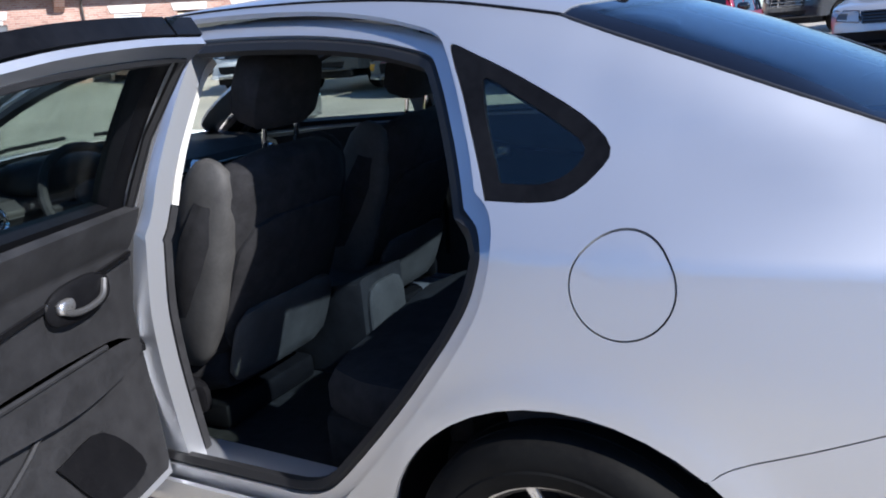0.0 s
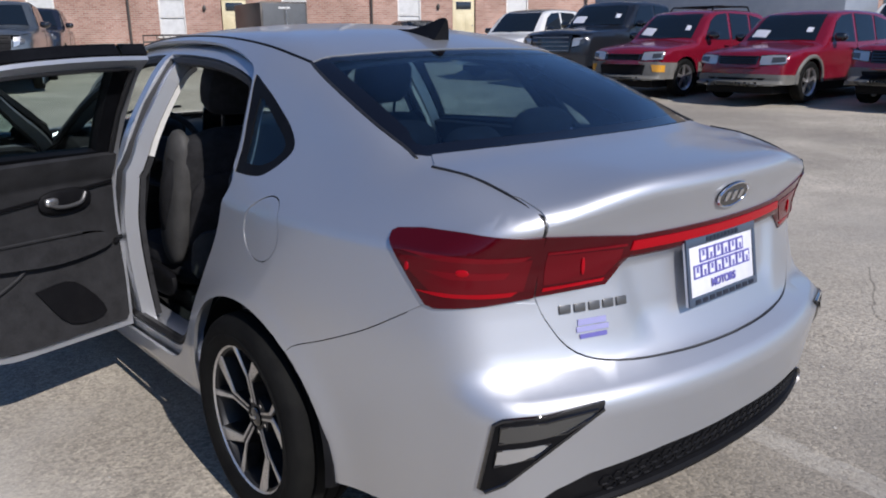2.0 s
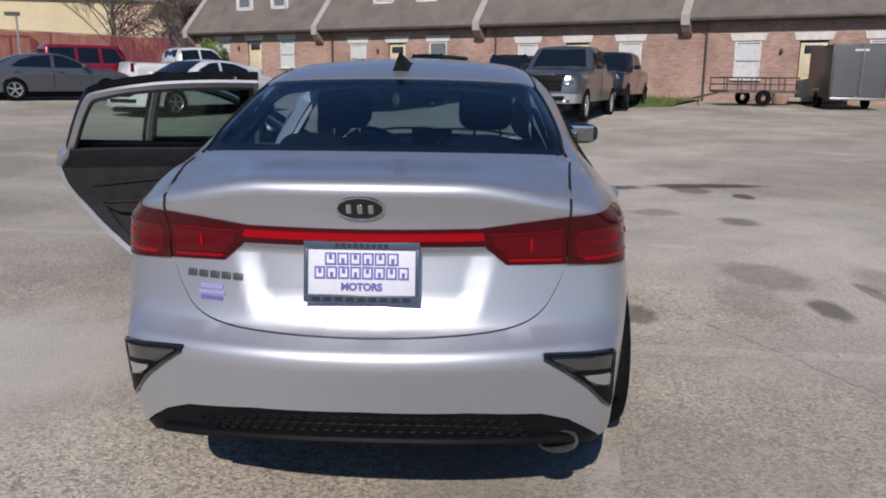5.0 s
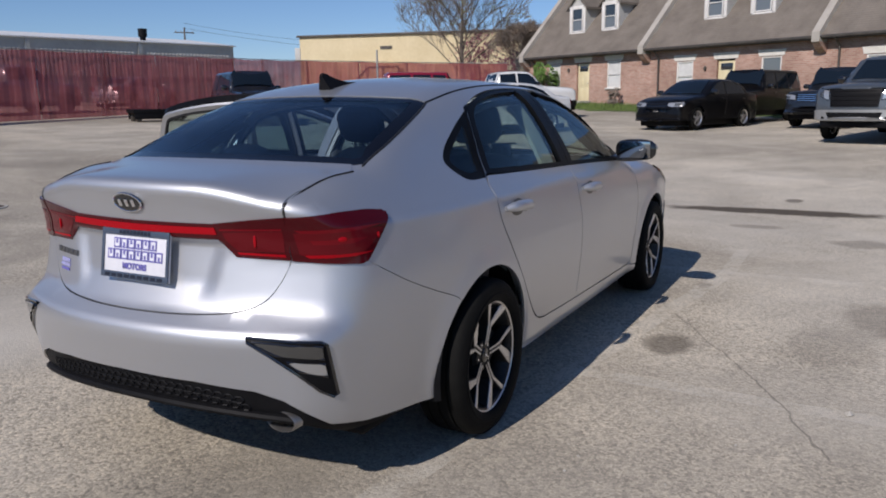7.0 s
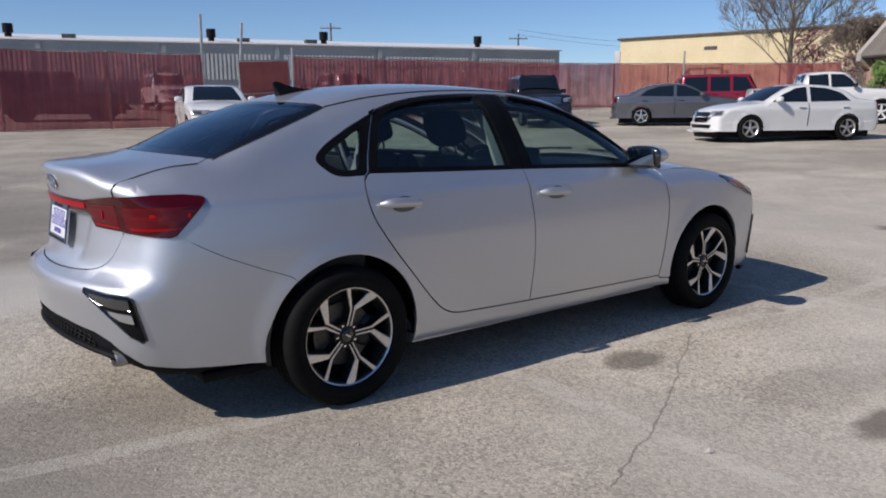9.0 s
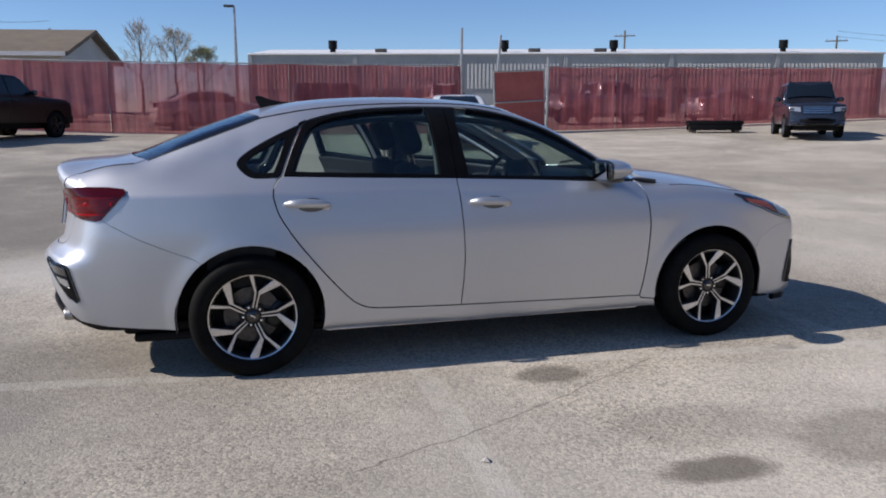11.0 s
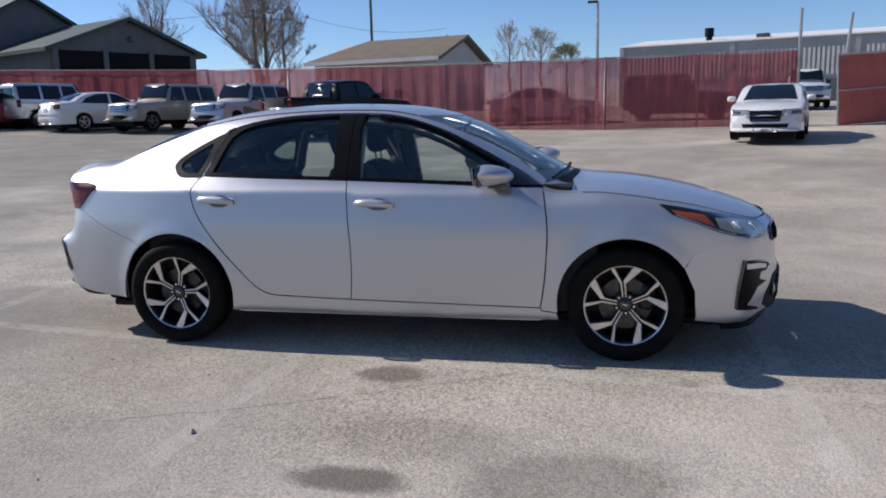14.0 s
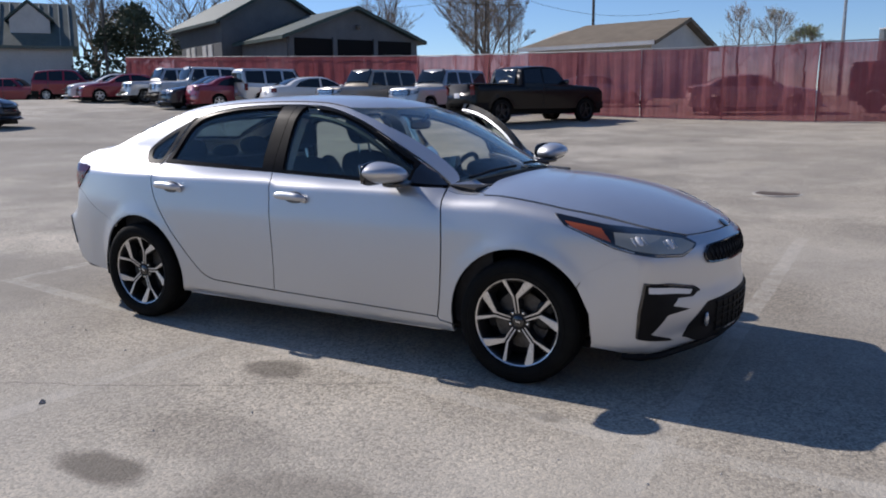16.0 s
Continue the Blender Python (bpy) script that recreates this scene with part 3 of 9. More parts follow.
# roof, screens, bonnet and boot from above (x, y)
roof_front = [(0.12 + (0.305 - 0.12) * (1 - (y / 0.53) ** 2), y) for y in np.linspace(-0.44, 0.44, 9)]
edge_xy = pts2(roof_edge, 0, 1)
edge_in = [(x, y - 0.006) for x, y in edge_xy]
back_top = [(-1.255 - 0.075 * (1 - (y / 0.55) ** 2), y) for y in np.linspace(0.44, -0.44, 9)]
roof_line = edge_in + roof_front[::-1] + [(x, -y) for x, y in edge_in[::-1]] + back_top[::-1]
saloon.panel("roof", roof_line, 'T', SILVER, car, step=0.05)
for s in (1, -1):                                           # black strips in the roof channels
    part("roof_strip", tube_bm([(p[0], s * (p[1] - 0.003), p[2] - 0.001) for p in roof_edge[::2]], 0.006, 6), BLACK_TRIM, car, "black roof moulding")
pe, be = pts2(pillar_edge, 0, 1), pts2(backlight_edge, 0, 1)
screen_base = [(1.03 - 0.46 * abs(y) ** 1.95 * 0.62, y) for y in np.linspace(0.62, -0.62, 13)]
windscreen_line = [(x, y - 0.004) for x, y in pe[:-3]] + screen_base + [(x, -y + 0.004) for x, y in pe[:-3][::-1]] + roof_front
saloon.panel("windscreen", windscreen_line, 'T', GLASS_FRONT, car, "clear curved windscreen", step=0.06, offset=-0.003, thick=0.005)
glass_base = [(-1.945 + 0.36 * abs(y) ** 2.2 * 1.1, y) for y in np.linspace(-0.56, 0.56, 13)]
bq = be[3:]
corner = catmull([bq[0], ((bq[0][0] + glass_base[-1][0] - 0.03) / 2, (bq[0][1] + 0.575) / 2 + 0.018), (glass_base[-1][0] - 0.022, 0.555)], 4).tolist()[1:-1]
backlight_line = [(x, y - 0.004) for x, y in bq] + back_top + [(x, -y + 0.004) for x, y in bq[::-1]] + [(x, -y) for x, y in corner] + glass_base[1:-1] + corner[::-1]
rear_rim = inset(backlight_line, 0.045)
saloon.panel("rear_window", rear_rim, 'T', GLASS_REAR, car, "dark tinted rear window", step=0.06, offset=-0.003, thick=0.005)
saloon.panel("rear_window_border", backlight_line, 'T', GLASS_BORDER, car, "black glass border", step=0.04, offset=-0.003, thick=0.005, holes=[rear_rim])
hood_xy = pts2(hood_side, 0, 1)
hood_back = [(1.075 - 0.165 * abs(y) ** 2 + 0.34 * max(0.0, abs(y) - 0.44), y) for y in np.linspace(-0.70, 0.70, 21)]
hood_front = [(2.175 - 0.46 * abs(y) ** 1.95 * 1.15, y) for y in np.linspace(0.44, -0.44, 11)]
hood_line = [(x, y - 0.004) for x, y in hood_xy] + hood_front + [(x, -y + 0.004) for x, y in hood_xy[::-1]] + hood_back
saloon.panel("bonnet", hood_line, 'T', SILVER, car, "silver bonnet", step=0.05)
cowl_line = [(x - 0.006, y) for x, y in hood_back if abs(y) < 0.56] + [(x, y) for x, y in screen_base if abs(y) < 0.56]
for s in (1, -1):
    corner_piece = [(x - 0.006, y) for x, y in hood_back if y > 0.52] + [(1.112, 0.733), (0.895, 0.738), (0.893, 0.66), (screen_base[0][0], 0.62), (screen_base[1][0] + 0.004, 0.525)]
    saloon.panel("screen_corner", [(x, s * y) for x, y in corner_piece], 'T', SILVER, car, "silver corner between screen and bonnet", step=0.03)
saloon.panel("cowl", cowl_line, 'T', BLACK_TRIM, car, "black wiper cowl", step=0.05, offset=-0.012)
for s, e in ((0.50, 0.02), (-0.12, -0.56)):
    a, b = saloon.on([(1.02 - abs(s) * 0.12, s)], 'T', 0.012)[0][0], saloon.on([(1.0 - abs(e) * 0.12, e)], 'T', 0.012)[0][0]
    part("wiper", tube_bm([a, (a + b) / 2 + np.array([0.01, 0, 0.012]), b], 0.008, 6), BLACK_TRIM, car, "black wiper arm")

LIP_Y = np.linspace(0.565, -0.565, 41)
LIP = [(float(-2.25 + 0.36 * abs(y) ** 2.2), float(y)) for y in LIP_Y]
low_lip = saloon.on([(y, 0.0) for y in LIP_Y], 'K')[0]
saloon.panel("lid_edge", [(y, 0.129) for y in LIP_Y] + [(y, -0.004) for y in LIP_Y[::-1]], 'K', SILVER, car, "rounded edge of the boot lid", step=0.02, offset=0.0006)
lid_front = [(x - 0.010, y) for x, y in glass_base]
lid_side = [(-2.12, 0.574), (-2.0, 0.585), (-1.90, 0.597)]
deck_line = LIP + [(x, -y) for x, y in lid_side] + lid_front + lid_side[::-1]
saloon.panel("boot_lid", deck_line, 'T', SILVER, car, "silver boot lid", step=0.024)
JOINT = [(float(deck_edge[4][0] * (1 - k) - 2.165 * k), float(deck_edge[4][1] * (1 - k) + 0.575 * k)) for k in np.linspace(0, 1, 9)]
shoulder_line = [(x, y) for x, y in pts2(deck_edge[4:], 0, 1)] + [(-1.86, 0.610), (-1.90, 0.603), (-2.0, 0.591), (-2.12, 0.580)] + JOINT[:0:-1]
for s in (1, -1):
    saloon.panel("rear_shoulder", [(x, s * y) for x, y in shoulder_line], 'T', SILVER, car, step=0.03)
for s in (1, -1):
    saloon.panel("inner_shell", [(-1.80, s * 0.600), (-1.850, s * 0.557), (-1.875, s * 0.50), (-2.20, s * 0.48), (-2.195, s * 0.58), (-2.13, s * 0.645), (-1.97, s * 0.69), (-1.86, s * 0.70), (-1.74, s * 0.662), (-1.728, s * 0.650)], 'T', SILVER, car, step=0.018, offset=-0.0035)
    over = saloon.on([(-1.895, s * 0.601), (-1.95, s * 0.594), (-2.0, s * 0.588), (-2.06, s * 0.582), (-2.12, s * 0.577)], 'T', 0.0)[0]
    down = saloon.on([(s * 0.571, z) for z in (1.02, 0.995, 0.97, 0.95)], 'B', 0.0)[0]
    part("lid_seam", tube_bm(list(over) + list(down), 0.0042, 6), SEAL, car, "dark gap beside the boot lid")
    part("window_seal", tube_bm([(p[0], s * (p[1] - 0.003), p[2] - 0.002) for p in backlight_edge], 0.006, 6), SEAL, car, "black rubber beside the rear window")
LID_LOW = catmull([(0.568, 0.99), (0.565, 0.85), (0.537, 0.77), (0.485, 0.705), (0.39, 0.674), (0.2, 0.663), (0.0, 0.660)], 4).tolist()
lid_face = pts2(low_lip, 1, 2) + [(-y, z) for y, z in LID_LOW] + LID_LOW[::-1][1:]
saloon.panel("boot_face", lid_face, 'B', SILVER, car, step=0.018)



def bt(x, y):
    return saloon.turn(x, y)


def fan_of(uv, view):
    """Places of one view as (turn, z) of the fan round the tail or nose."""
    return [(bt(q[0], q[1]), float(q[2])) for q in saloon.on(uv, view)[0]]


lid_fan = fan_of(LID_LOW, 'B')
bumper_half = (fan_of(arc(-1.35, 0.316, 0.374, 188.3, 130.0, 9), 'L')
               + [(u, z - 0.003) for u, z in fan_of(REAR_SEAM[1:], 'L')] + [(fan_of([(-2.13, 0.845)], 'L')[0][0], 0.842)]
               + [(u, z - 0.004) for u, z in lid_fan[5:-1]])
corner_line = fan_of([(-2.062, 0.834), (-2.13, 0.858)] + DECK_EDGE[:5], 'L') + fan_of(JOINT[1:], 'T') + fan_of([(0.569, v) for v in (0.10, 0.07, 0.04, 0.012)], 'K') + [(u - 0.25, z) for u, z in lid_fan[:5]]
for flip in ((lambda u: u), (lambda u: 180 - u)):
    saloon.panel("lamp_corner", [(flip(u), z) for u, z in corner_line], 'BL', SILVER, car, squash=66, step=0.02)
for flip in ((lambda u: u), (lambda u: 180 - u)):
    saloon.panel("inner_shell", [(flip(u), z) for u, z in ((bt(-1.96, 0.74), 0.80), (bt(-1.96, 0.74), 1.00), (bt(-2.12, 0.66), 1.040), (bt(-2.25, 0.50), 1.050), (bt(-2.25, 0.50), 0.80))], 'BL', SILVER, car, squash=66, step=0.016, offset=-0.0035)
saloon.panel("inner_shell", [(0.60, 0.72), (0.60, 0.62), (0.0, 0.605), (-0.60, 0.62), (-0.60, 0.72), (-0.36, 0.69), (0.0, 0.68), (0.36, 0.69)], 'B', SEAL, car, step=0.03, offset=-0.010)
bumper_low = [(bt(-2.41, 0.0), 0.462), (bt(-2.38, 0.3), 0.456), (bt(-2.32, 0.50), 0.436), (bt(-2.285, 0.577), 0.408), (bt(-2.235, 0.661), 0.348), (bt(-2.20, 0.70), 0.314), (bt(-2.1, 0.80), 0.288), (bt(-1.9, 0.85), 0.272)]
bumper_line = bumper_half + [(90, 0.656)] + [(180 - u, z) for u, z in bumper_half[::-1]] + [(180 - u, z) for u, z in bumper_low[::-1]][:-1] + bumper_low
saloon.panel("rear_bumper", bumper_line, 'BL', SILVER, car, "silver rear bumper", squash=66, step=0.03)
diff_half = [(u, z - 0.004) for u, z in bumper_low[::-1]][:-1]
diff_line = diff_half + [(90, 0.458)] + [(180 - u, z) for u, z in diff_half[::-1]] + [(180 - bt(-2.15, 0.74), 0.255), (180 - bt(-2.24, 0.64), 0.305), (180 - bt(-2.31, 0.5), 0.345), (90, 0.366), (bt(-2.31, 0.5), 0.345), (bt(-2.24, 0.64), 0.305), (bt(-2.15, 0.74), 0.255)]
valance = saloon.panel("rear_valance", diff_line, 'BL', BLACK_TRIM, car, "black diffuser with a honeycomb grid", squash=66, step=0.03, offset=-0.008)
for row in range(2):                                        # honeycomb cells of the valance
    for k in range(27):
        y = -0.455 + (k + 0.5 * row) * 0.0342
        z0 = 0.408 + row * 0.022 - 0.045 * (abs(y) / 0.5) ** 3
        cell = [(y + 0.0165 * math.cos(a), z0 + 0.0125 * math.sin(a)) for a in np.linspace(0, 2 * math.pi, 7)[:-1]]
        part("cell", tube_bm(list(saloon.on(cell, 'B', -0.006)[0]), 0.0032, 4, closed=True), BLACK_TRIM, valance)
rim_low = [(y, 0.371 - 0.10 * abs(y) ** 2.0) for y in np.linspace(-0.60, 0.60, 26)]
part("valance_lip", tube_bm(list(saloon.on(rim_low, 'B', -0.002)[0]), 0.014, 8), BLACK_TRIM, car, "black lower lip")
part("silencer", soft_bm((0.42, 1.05, 0.17), (-1.98, -0.02, 0.315), 4), STEEL, car, "dull steel silencer under the tail")

# tail lamps
lamp_out = [(bt(-1.945, 0.745), 0.976), (bt(-1.928, 0.745), 0.968), (bt(-1.928, 0.745), 0.952), (bt(-2.040, 0.735), 0.828), (bt(-2.06, 0.727), 0.822), (bt(-2.12, 0.66), 0.828), *fan_of([(0.5705, 0.838), (0.5705, 0.980)], 'B'), (bt(-2.10, 0.66), 0.986), (bt(-2.0, 0.71), 0.984)]
lamp_in = [(0.566, 0.839), (0.395, 0.846), (0.338, 0.897), (0.318, 0.952), (0.45, 0.968), (0.567, 0.980)]
for s in (1, -1):
    flip = (lambda u: u) if s > 0 else (lambda u: 180 - u)
    lamp = saloon.panel("tail_lamp", [(flip(u), z) for u, z in lamp_out], 'BL', LAMP_DEEP, car, "dark red tail lamp", squash=66, step=0.012, offset=0.006)
    c = (np.min(lamp_out, 0) + np.max(lamp_out, 0)) / 2 + np.array([2.0, 0.0])
    for ku, kz, dz, mat, lift in ((0.82, 0.50, -0.012, LAMP_RED, 0.0070), (0.80, 0.07, 0.030, LAMP_MID, 0.0076), (0.60, 0.06, -0.050, LAMP_BRIGHT, 0.0078), (0.50, 0.10, -0.006, LAMP_MID, 0.0080)):
        strip = [(flip(c[0] + (u - c[0]) * ku), c[1] + dz + (z - c[1]) * kz) for u, z in lamp_out]
        saloon.panel("reflector", strip, 'BL', mat, lamp, squash=66, step=0.012, offset=lift, thick=0.001)
    inner = saloon.panel("lid_lamp", [(s * y, z) for y, z in lamp_in], 'B', LAMP_DEEP, car, "dark red lamp on the boot lid", step=0.015, offset=0.004)
    for patch, mat, lift in (([(0.552, 0.866), (0.400, 0.868), (0.362, 0.905), (0.355, 0.925), (0.552, 0.935)], LAMP_RED, 0.0052), ([(0.552, 0.851), (0.405, 0.855), (0.398, 0.862), (0.552, 0.860)], LAMP_BRIGHT, 0.0056),
                             ([(0.552, 0.943), (0.345, 0.936), (0.345, 0.930), (0.552, 0.937)], LAMP_MID, 0.0058)):
        saloon.panel("reflector", [(s * y, z) for y, z in patch], 'B', mat, inner, step=0.015, offset=lift, thick=0.001)
    # bright red beads stand in for highlights inside the lens
    for host, view, uv, size in ((inner, 'B', (s * 0.462, 0.900), (0.005, 0.010, 0.040)), (lamp, 'BL', (flip(bt(-2.10, 0.68)), 0.905), (0.005, 0.030, 0.016)), (lamp, 'BL', (flip(bt(-1.99, 0.745)), 0.905), (0.005, 0.012, 0.020))):
        q, n = saloon.on([uv], view, 0.0075)
        part("bulb", soft_bm(size, tuple(q[0]), 2.2, m=Vector(n[0]).to_track_quat('X', 'Z').to_matrix().to_4x4()), LAMP_BRIGHT, host)
    # lamps and vents low in the bumper
    fog = [(0.722, 0.592), (0.705, 0.602), (0.62, 0.609), (0.490, 0.617), (0.492, 0.606), (0.56, 0.560), (0.63, 0.506), (0.70, 0.440), (0.742, 0.414), (0.756, 0.422)]
    fog_fan = [(flip(bt(-2.41 + 0.36 * y ** 2.2, y)), z) for y, z in fog]
    vent = saloon.panel("bumper_vent", fog_fan, 'BL', BLACK_TRIM, car, "black vent with clear lamps", squash=66, step=0.015, offset=0.004)
    for strip in ([(0.708, 0.589), (0.62, 0.599), (0.508, 0.608), (0.535, 0.588), (0.575, 0.566), (0.712, 0.548)], [(0.716, 0.530), (0.606, 0.545), (0.640, 0.514), (0.722, 0.488)]):
        part("lamp_rim", tube_bm(list(saloon.on([(flip(bt(-2.41 + 0.36 * y ** 2.2, y)), z) for y, z in strip], 'BL', 0.006)[0]), 0.004, 5, closed=True), GLOSS_BLACK, vent)
        saloon.panel("clear_lamp", [(flip(bt(-2.41 + 0.36 * y ** 2.2, y)), z) for y, z in strip], 'BL', LAMP_DARK if strip[0][1] > 0.55 else LAMP_CLEAR, vent, squash=66, step=0.015, offset=0.006, thick=0.004)
    part("vent_rim", tube_bm(list(saloon.on(inset(fog_fan, 0.0), 'BL', 0.003)[0]), 0.0055, 6, closed=True), GLOSS_BLACK, vent)
bar = saloon.panel("lamp_bar", [(0.336, 0.902), (0.0, 0.903), (-0.336, 0.902), (-0.318, 0.952), (0.0, 0.950), (0.318, 0.952)], 'B', LAMP_DEEP, car, "red lamp bar across the boot", step=0.015, offset=0.004)
saloon.panel("reflector", [(0.335, 0.918), (0.0, 0.916), (-0.335, 0.918), (-0.328, 0.940), (0.0, 0.938), (0.328, 0.940)], 'B', LAMP_BRIGHT, bar, step=0.015, offset=0.007, thick=0.003)

# badge, lettering as bars, plate
badge_p, badge_n = saloon.on([(0, 1.012)], 'B')
badge_m = Matrix.Translation(badge_p[0]) @ Vector(badge_n[0]).to_track_quat('Z', 'Y').to_matrix().to_4x4()
bm = bmesh.new()
bmesh.ops.create_cone(bm, cap_ends=True, segments=40, radius1=1, radius2=0.94, depth=1)
bmesh.ops.transform(bm, matrix=badge_m @ Matrix.Translation((0, 0, 0.004)) @ Matrix.Diagonal((0.064, 0.034, 0.008, 1)), verts=bm.verts)
badge = part("badge", bm, GLOSS_BLACK, car, "black oval badge with chrome rim")
part("rim", tube_bm([badge_m @ Vector((0.063 * math.cos(a), 0.033 * math.sin(a), 0.007)) for a in np.linspace(0, 2 * math.pi, 41)[:-1]], 0.0034, 6, closed=True), CHROME, badge)
for dx in (-0.030, 0.0, 0.030):
    part("bar", box_bm((0.014, 0.026, 0.004), bevel=0.001, m=badge_m @ Matrix.Translation((dx, 0, 0.009))), CHROME, badge)
for k in range(5):                                          # model badge, as plain bars
    q, n = saloon.on([(0.500 - k * 0.036, 0.802)], 'B', 0.003)
    part("letter_bar", box_bm((0.004, 0.029, 0.020), bevel=0.0015, m=Matrix.Translation(q[0]) @ Vector(n[0]).to_track_quat('X', 'Z').to_matrix().to_4x4()), DARK_CHROME, car, "dark chrome badge bar")
for k, (y, z, w, h) in enumerate([(0.437, 0.768, 0.075, 0.014), (0.437, 0.752, 0.085, 0.012), (0.437, 0.736, 0.072, 0.010)]):
    q, n = saloon.on([(y, z)], 'B', 0.002)
    part("sticker_bar", box_bm((0.002, w, h), m=Matrix.Translation(q[0]) @ Vector(n[0]).to_track_quat('X', 'Z').to_matrix().to_4x4()), PLATE_LILAC if k < 2 else PLATE_BLUE, car, "blue dealer sticker bar")
plate_m = pose(-2.312, 0, 0.831, 0, 9, 0)
plate = part("number_plate", box_bm((0.008, 0.318, 0.166), bevel=0.003, m=plate_m), PLATE_WHITE, car, "white and blue dealer plate in a blue-grey frame")
for size, at in (((0.006, 0.318, 0.022), (-0.006, 0, 0.073)), ((0.006, 0.318, 0.022), (-0.006, 0, -0.073)), ((0.006, 0.012, 0.13), (-0.006, 0.153, 0)), ((0.006, 0.012, 0.13), (-0.006, -0.153, 0))):
    part("plate_frame", box_bm(size, bevel=0.002, m=plate_m @ Matrix.Translation(at)), PLATE_PALE, plate, "blue-grey plate frame")
for y, z, w, h, mat in [(0.0, 0.073, 0.15, 0.012, PLATE_DARK), (0, -0.074, 0.28, 0.011, PLATE_DARK)]:
    for k in range(9):
        part("letter_bar", box_bm((0.002, w / 9 * 0.7, h), m=plate_m @ Matrix.Translation((-0.0098, y - w / 2 + (k + 0.5) * w / 9, z))), mat, plate)
for z, w, n, h in ((0.036, 0.205, 6, 0.034), (-0.002, 0.262, 8, 0.034)):   # dealer name, as outlined bars
    for k in range(n):
        y = -w / 2 + (k + 0.5) * w / n
        part("letter_bar", box_bm((0.002, w / n * 0.90, h), m=plate_m @ Matrix.Translation((-0.0055, y, z))), PLATE_BLUE, plate)
        part("letter_core", box_bm((0.0012, w / n * 0.62, h * 0.72), m=plate_m @ Matrix.Translation((-0.0062, y, z))), PLATE_WHITE, plate)
        part("letter_core", box_bm((0.0012, w / n * 0.26, h * 0.40), m=plate_m @ Matrix.Translation((-0.0070, y, z - h * 0.14 * (-1) ** k))), PLATE_BLUE, plate)


def lettering(body, height, m, material, parent):
    """Flat words in the built-in font, centred on m, reading along its local x."""
    cu = bpy.data.curves.new("word", 'FONT')
    cu.body, cu.size, cu.align_x, cu.align_y, cu.extrude, cu.offset = body, height * 1.38, 'CENTER', 'CENTER', 0.0006, 0.0013
    tmp = bpy.data.objects.new("word", cu)
    mesh = bpy.data.meshes.new_from_object(tmp)
    bpy.data.objects.remove(tmp)
    mesh.transform(m)
    mesh.materials.clear()
    return mesh_object("lettering", mesh, material, parent)


word_m = plate_m @ Matrix.Translation((-0.0062, 0.0, -0.041)) @ Matrix(((0, 0, -1, 0), (-1, 0, 0, 0), (0, 1, 0, 0), (0, 0, 0, 1)))
lettering("MOTORS", 0.020, word_m, PLATE_BLUE, plate)
bm = revolve_bm([(1.0, 0.0), (0.93, 0.006), (0.84, 0.0), (0.84, -0.13), (1.0, -0.13)], 32, 'X')
bmesh.ops.transform(bm, matrix=pose(-2.272, -0.556, 0.330) @ Matrix.Diagonal((-1, 0.060, 0.036, 1)), verts=bm.verts)
part("exhaust", bm, BRUSHED, car, "oval steel exhaust tip")
bm = bmesh.new()
tip = [(-1.02, 0), (-1.09, 0.012), (-1.17, 0.042), (-1.225, 0.072), (-1.252, 0.071), (-1.242, 0.036), (-1.225, 0.0)]
fin = catmull([(x, h) for x, h in tip], 3)
sides = [[bm.verts.new((x, s * (0.030 * (1 - h / 0.075)) + s * 0.003, np.interp(x, [-1.25, -1.02], [saloon.on([(-1.25, 0)], 'T')[0][0][2], saloon.on([(-1.02, 0)], 'T')[0][0][2]]) + h)) for x, h in fin] for s in (1, -1)]
for i in range(len(fin) - 1):
    bm.faces.new((sides[0][i], sides[0][i + 1], sides[1][i + 1], sides[1][i]))
bm.faces.new(sides[0]), bm.faces.new(list(reversed(sides[1])))
bmesh.ops.recalc_face_normals(bm, faces=bm.faces)
part("antenna_fin", bm, BLACK_TRIM, car, "black shark-fin aerial")

# nose
nb = saloon.turn
NOSE = lambda pts: [(nb(x, y), z) for x, y, z in pts]
head = NOSE([(1.522, 0.802, 0.867), (1.585, 0.837, 0.814), (1.701, 0.840, 0.771), (1.824, 0.834, 0.722), (1.893, 0.80, 0.702), (1.99, 0.72, 0.678), (2.079, 0.594, 0.664), (2.108, 0.504, 0.688), (2.112, 0.453, 0.710),
             (2.050, 0.484, 0.749), (1.942, 0.597, 0.780), (1.760, 0.770, 0.822), (1.631, 0.796, 0.849)])
bowl = NOSE([(1.822, 0.815, 0.742), (1.893, 0.79, 0.716), (1.99, 0.71, 0.692), (2.068, 0.59, 0.678), (2.092, 0.51, 0.693), (2.096, 0.465, 0.708), (2.040, 0.505, 0.738), (1.935, 0.625, 0.764), (1.80, 0.78, 0.790)])
edge = NOSE([(1.60, 0.837, 0.815), (1.701, 0.840, 0.778), (1.824, 0.834, 0.729), (1.893, 0.80, 0.709), (1.99, 0.72, 0.685), (2.073, 0.594, 0.671), (2.100, 0.504, 0.690)])
amber = NOSE([(1.580, 0.825, 0.836), (1.67, 0.815, 0.822), (1.749, 0.802, 0.807), (1.806, 0.825, 0.750), (1.71, 0.840, 0.782), (1.615, 0.838, 0.812)])
front_half = (fan_of([(1.722, 0.235), (1.715, 0.40), (1.658, 0.526), (1.70, 0.5985), (1.83, 0.6705), (1.97, 0.6785), (2.02, 0.7285)], 'L') + [(u, z - 0.004) for u, z in fan_of([(x, y) for x, y in hood_front[:5]], 'T')])
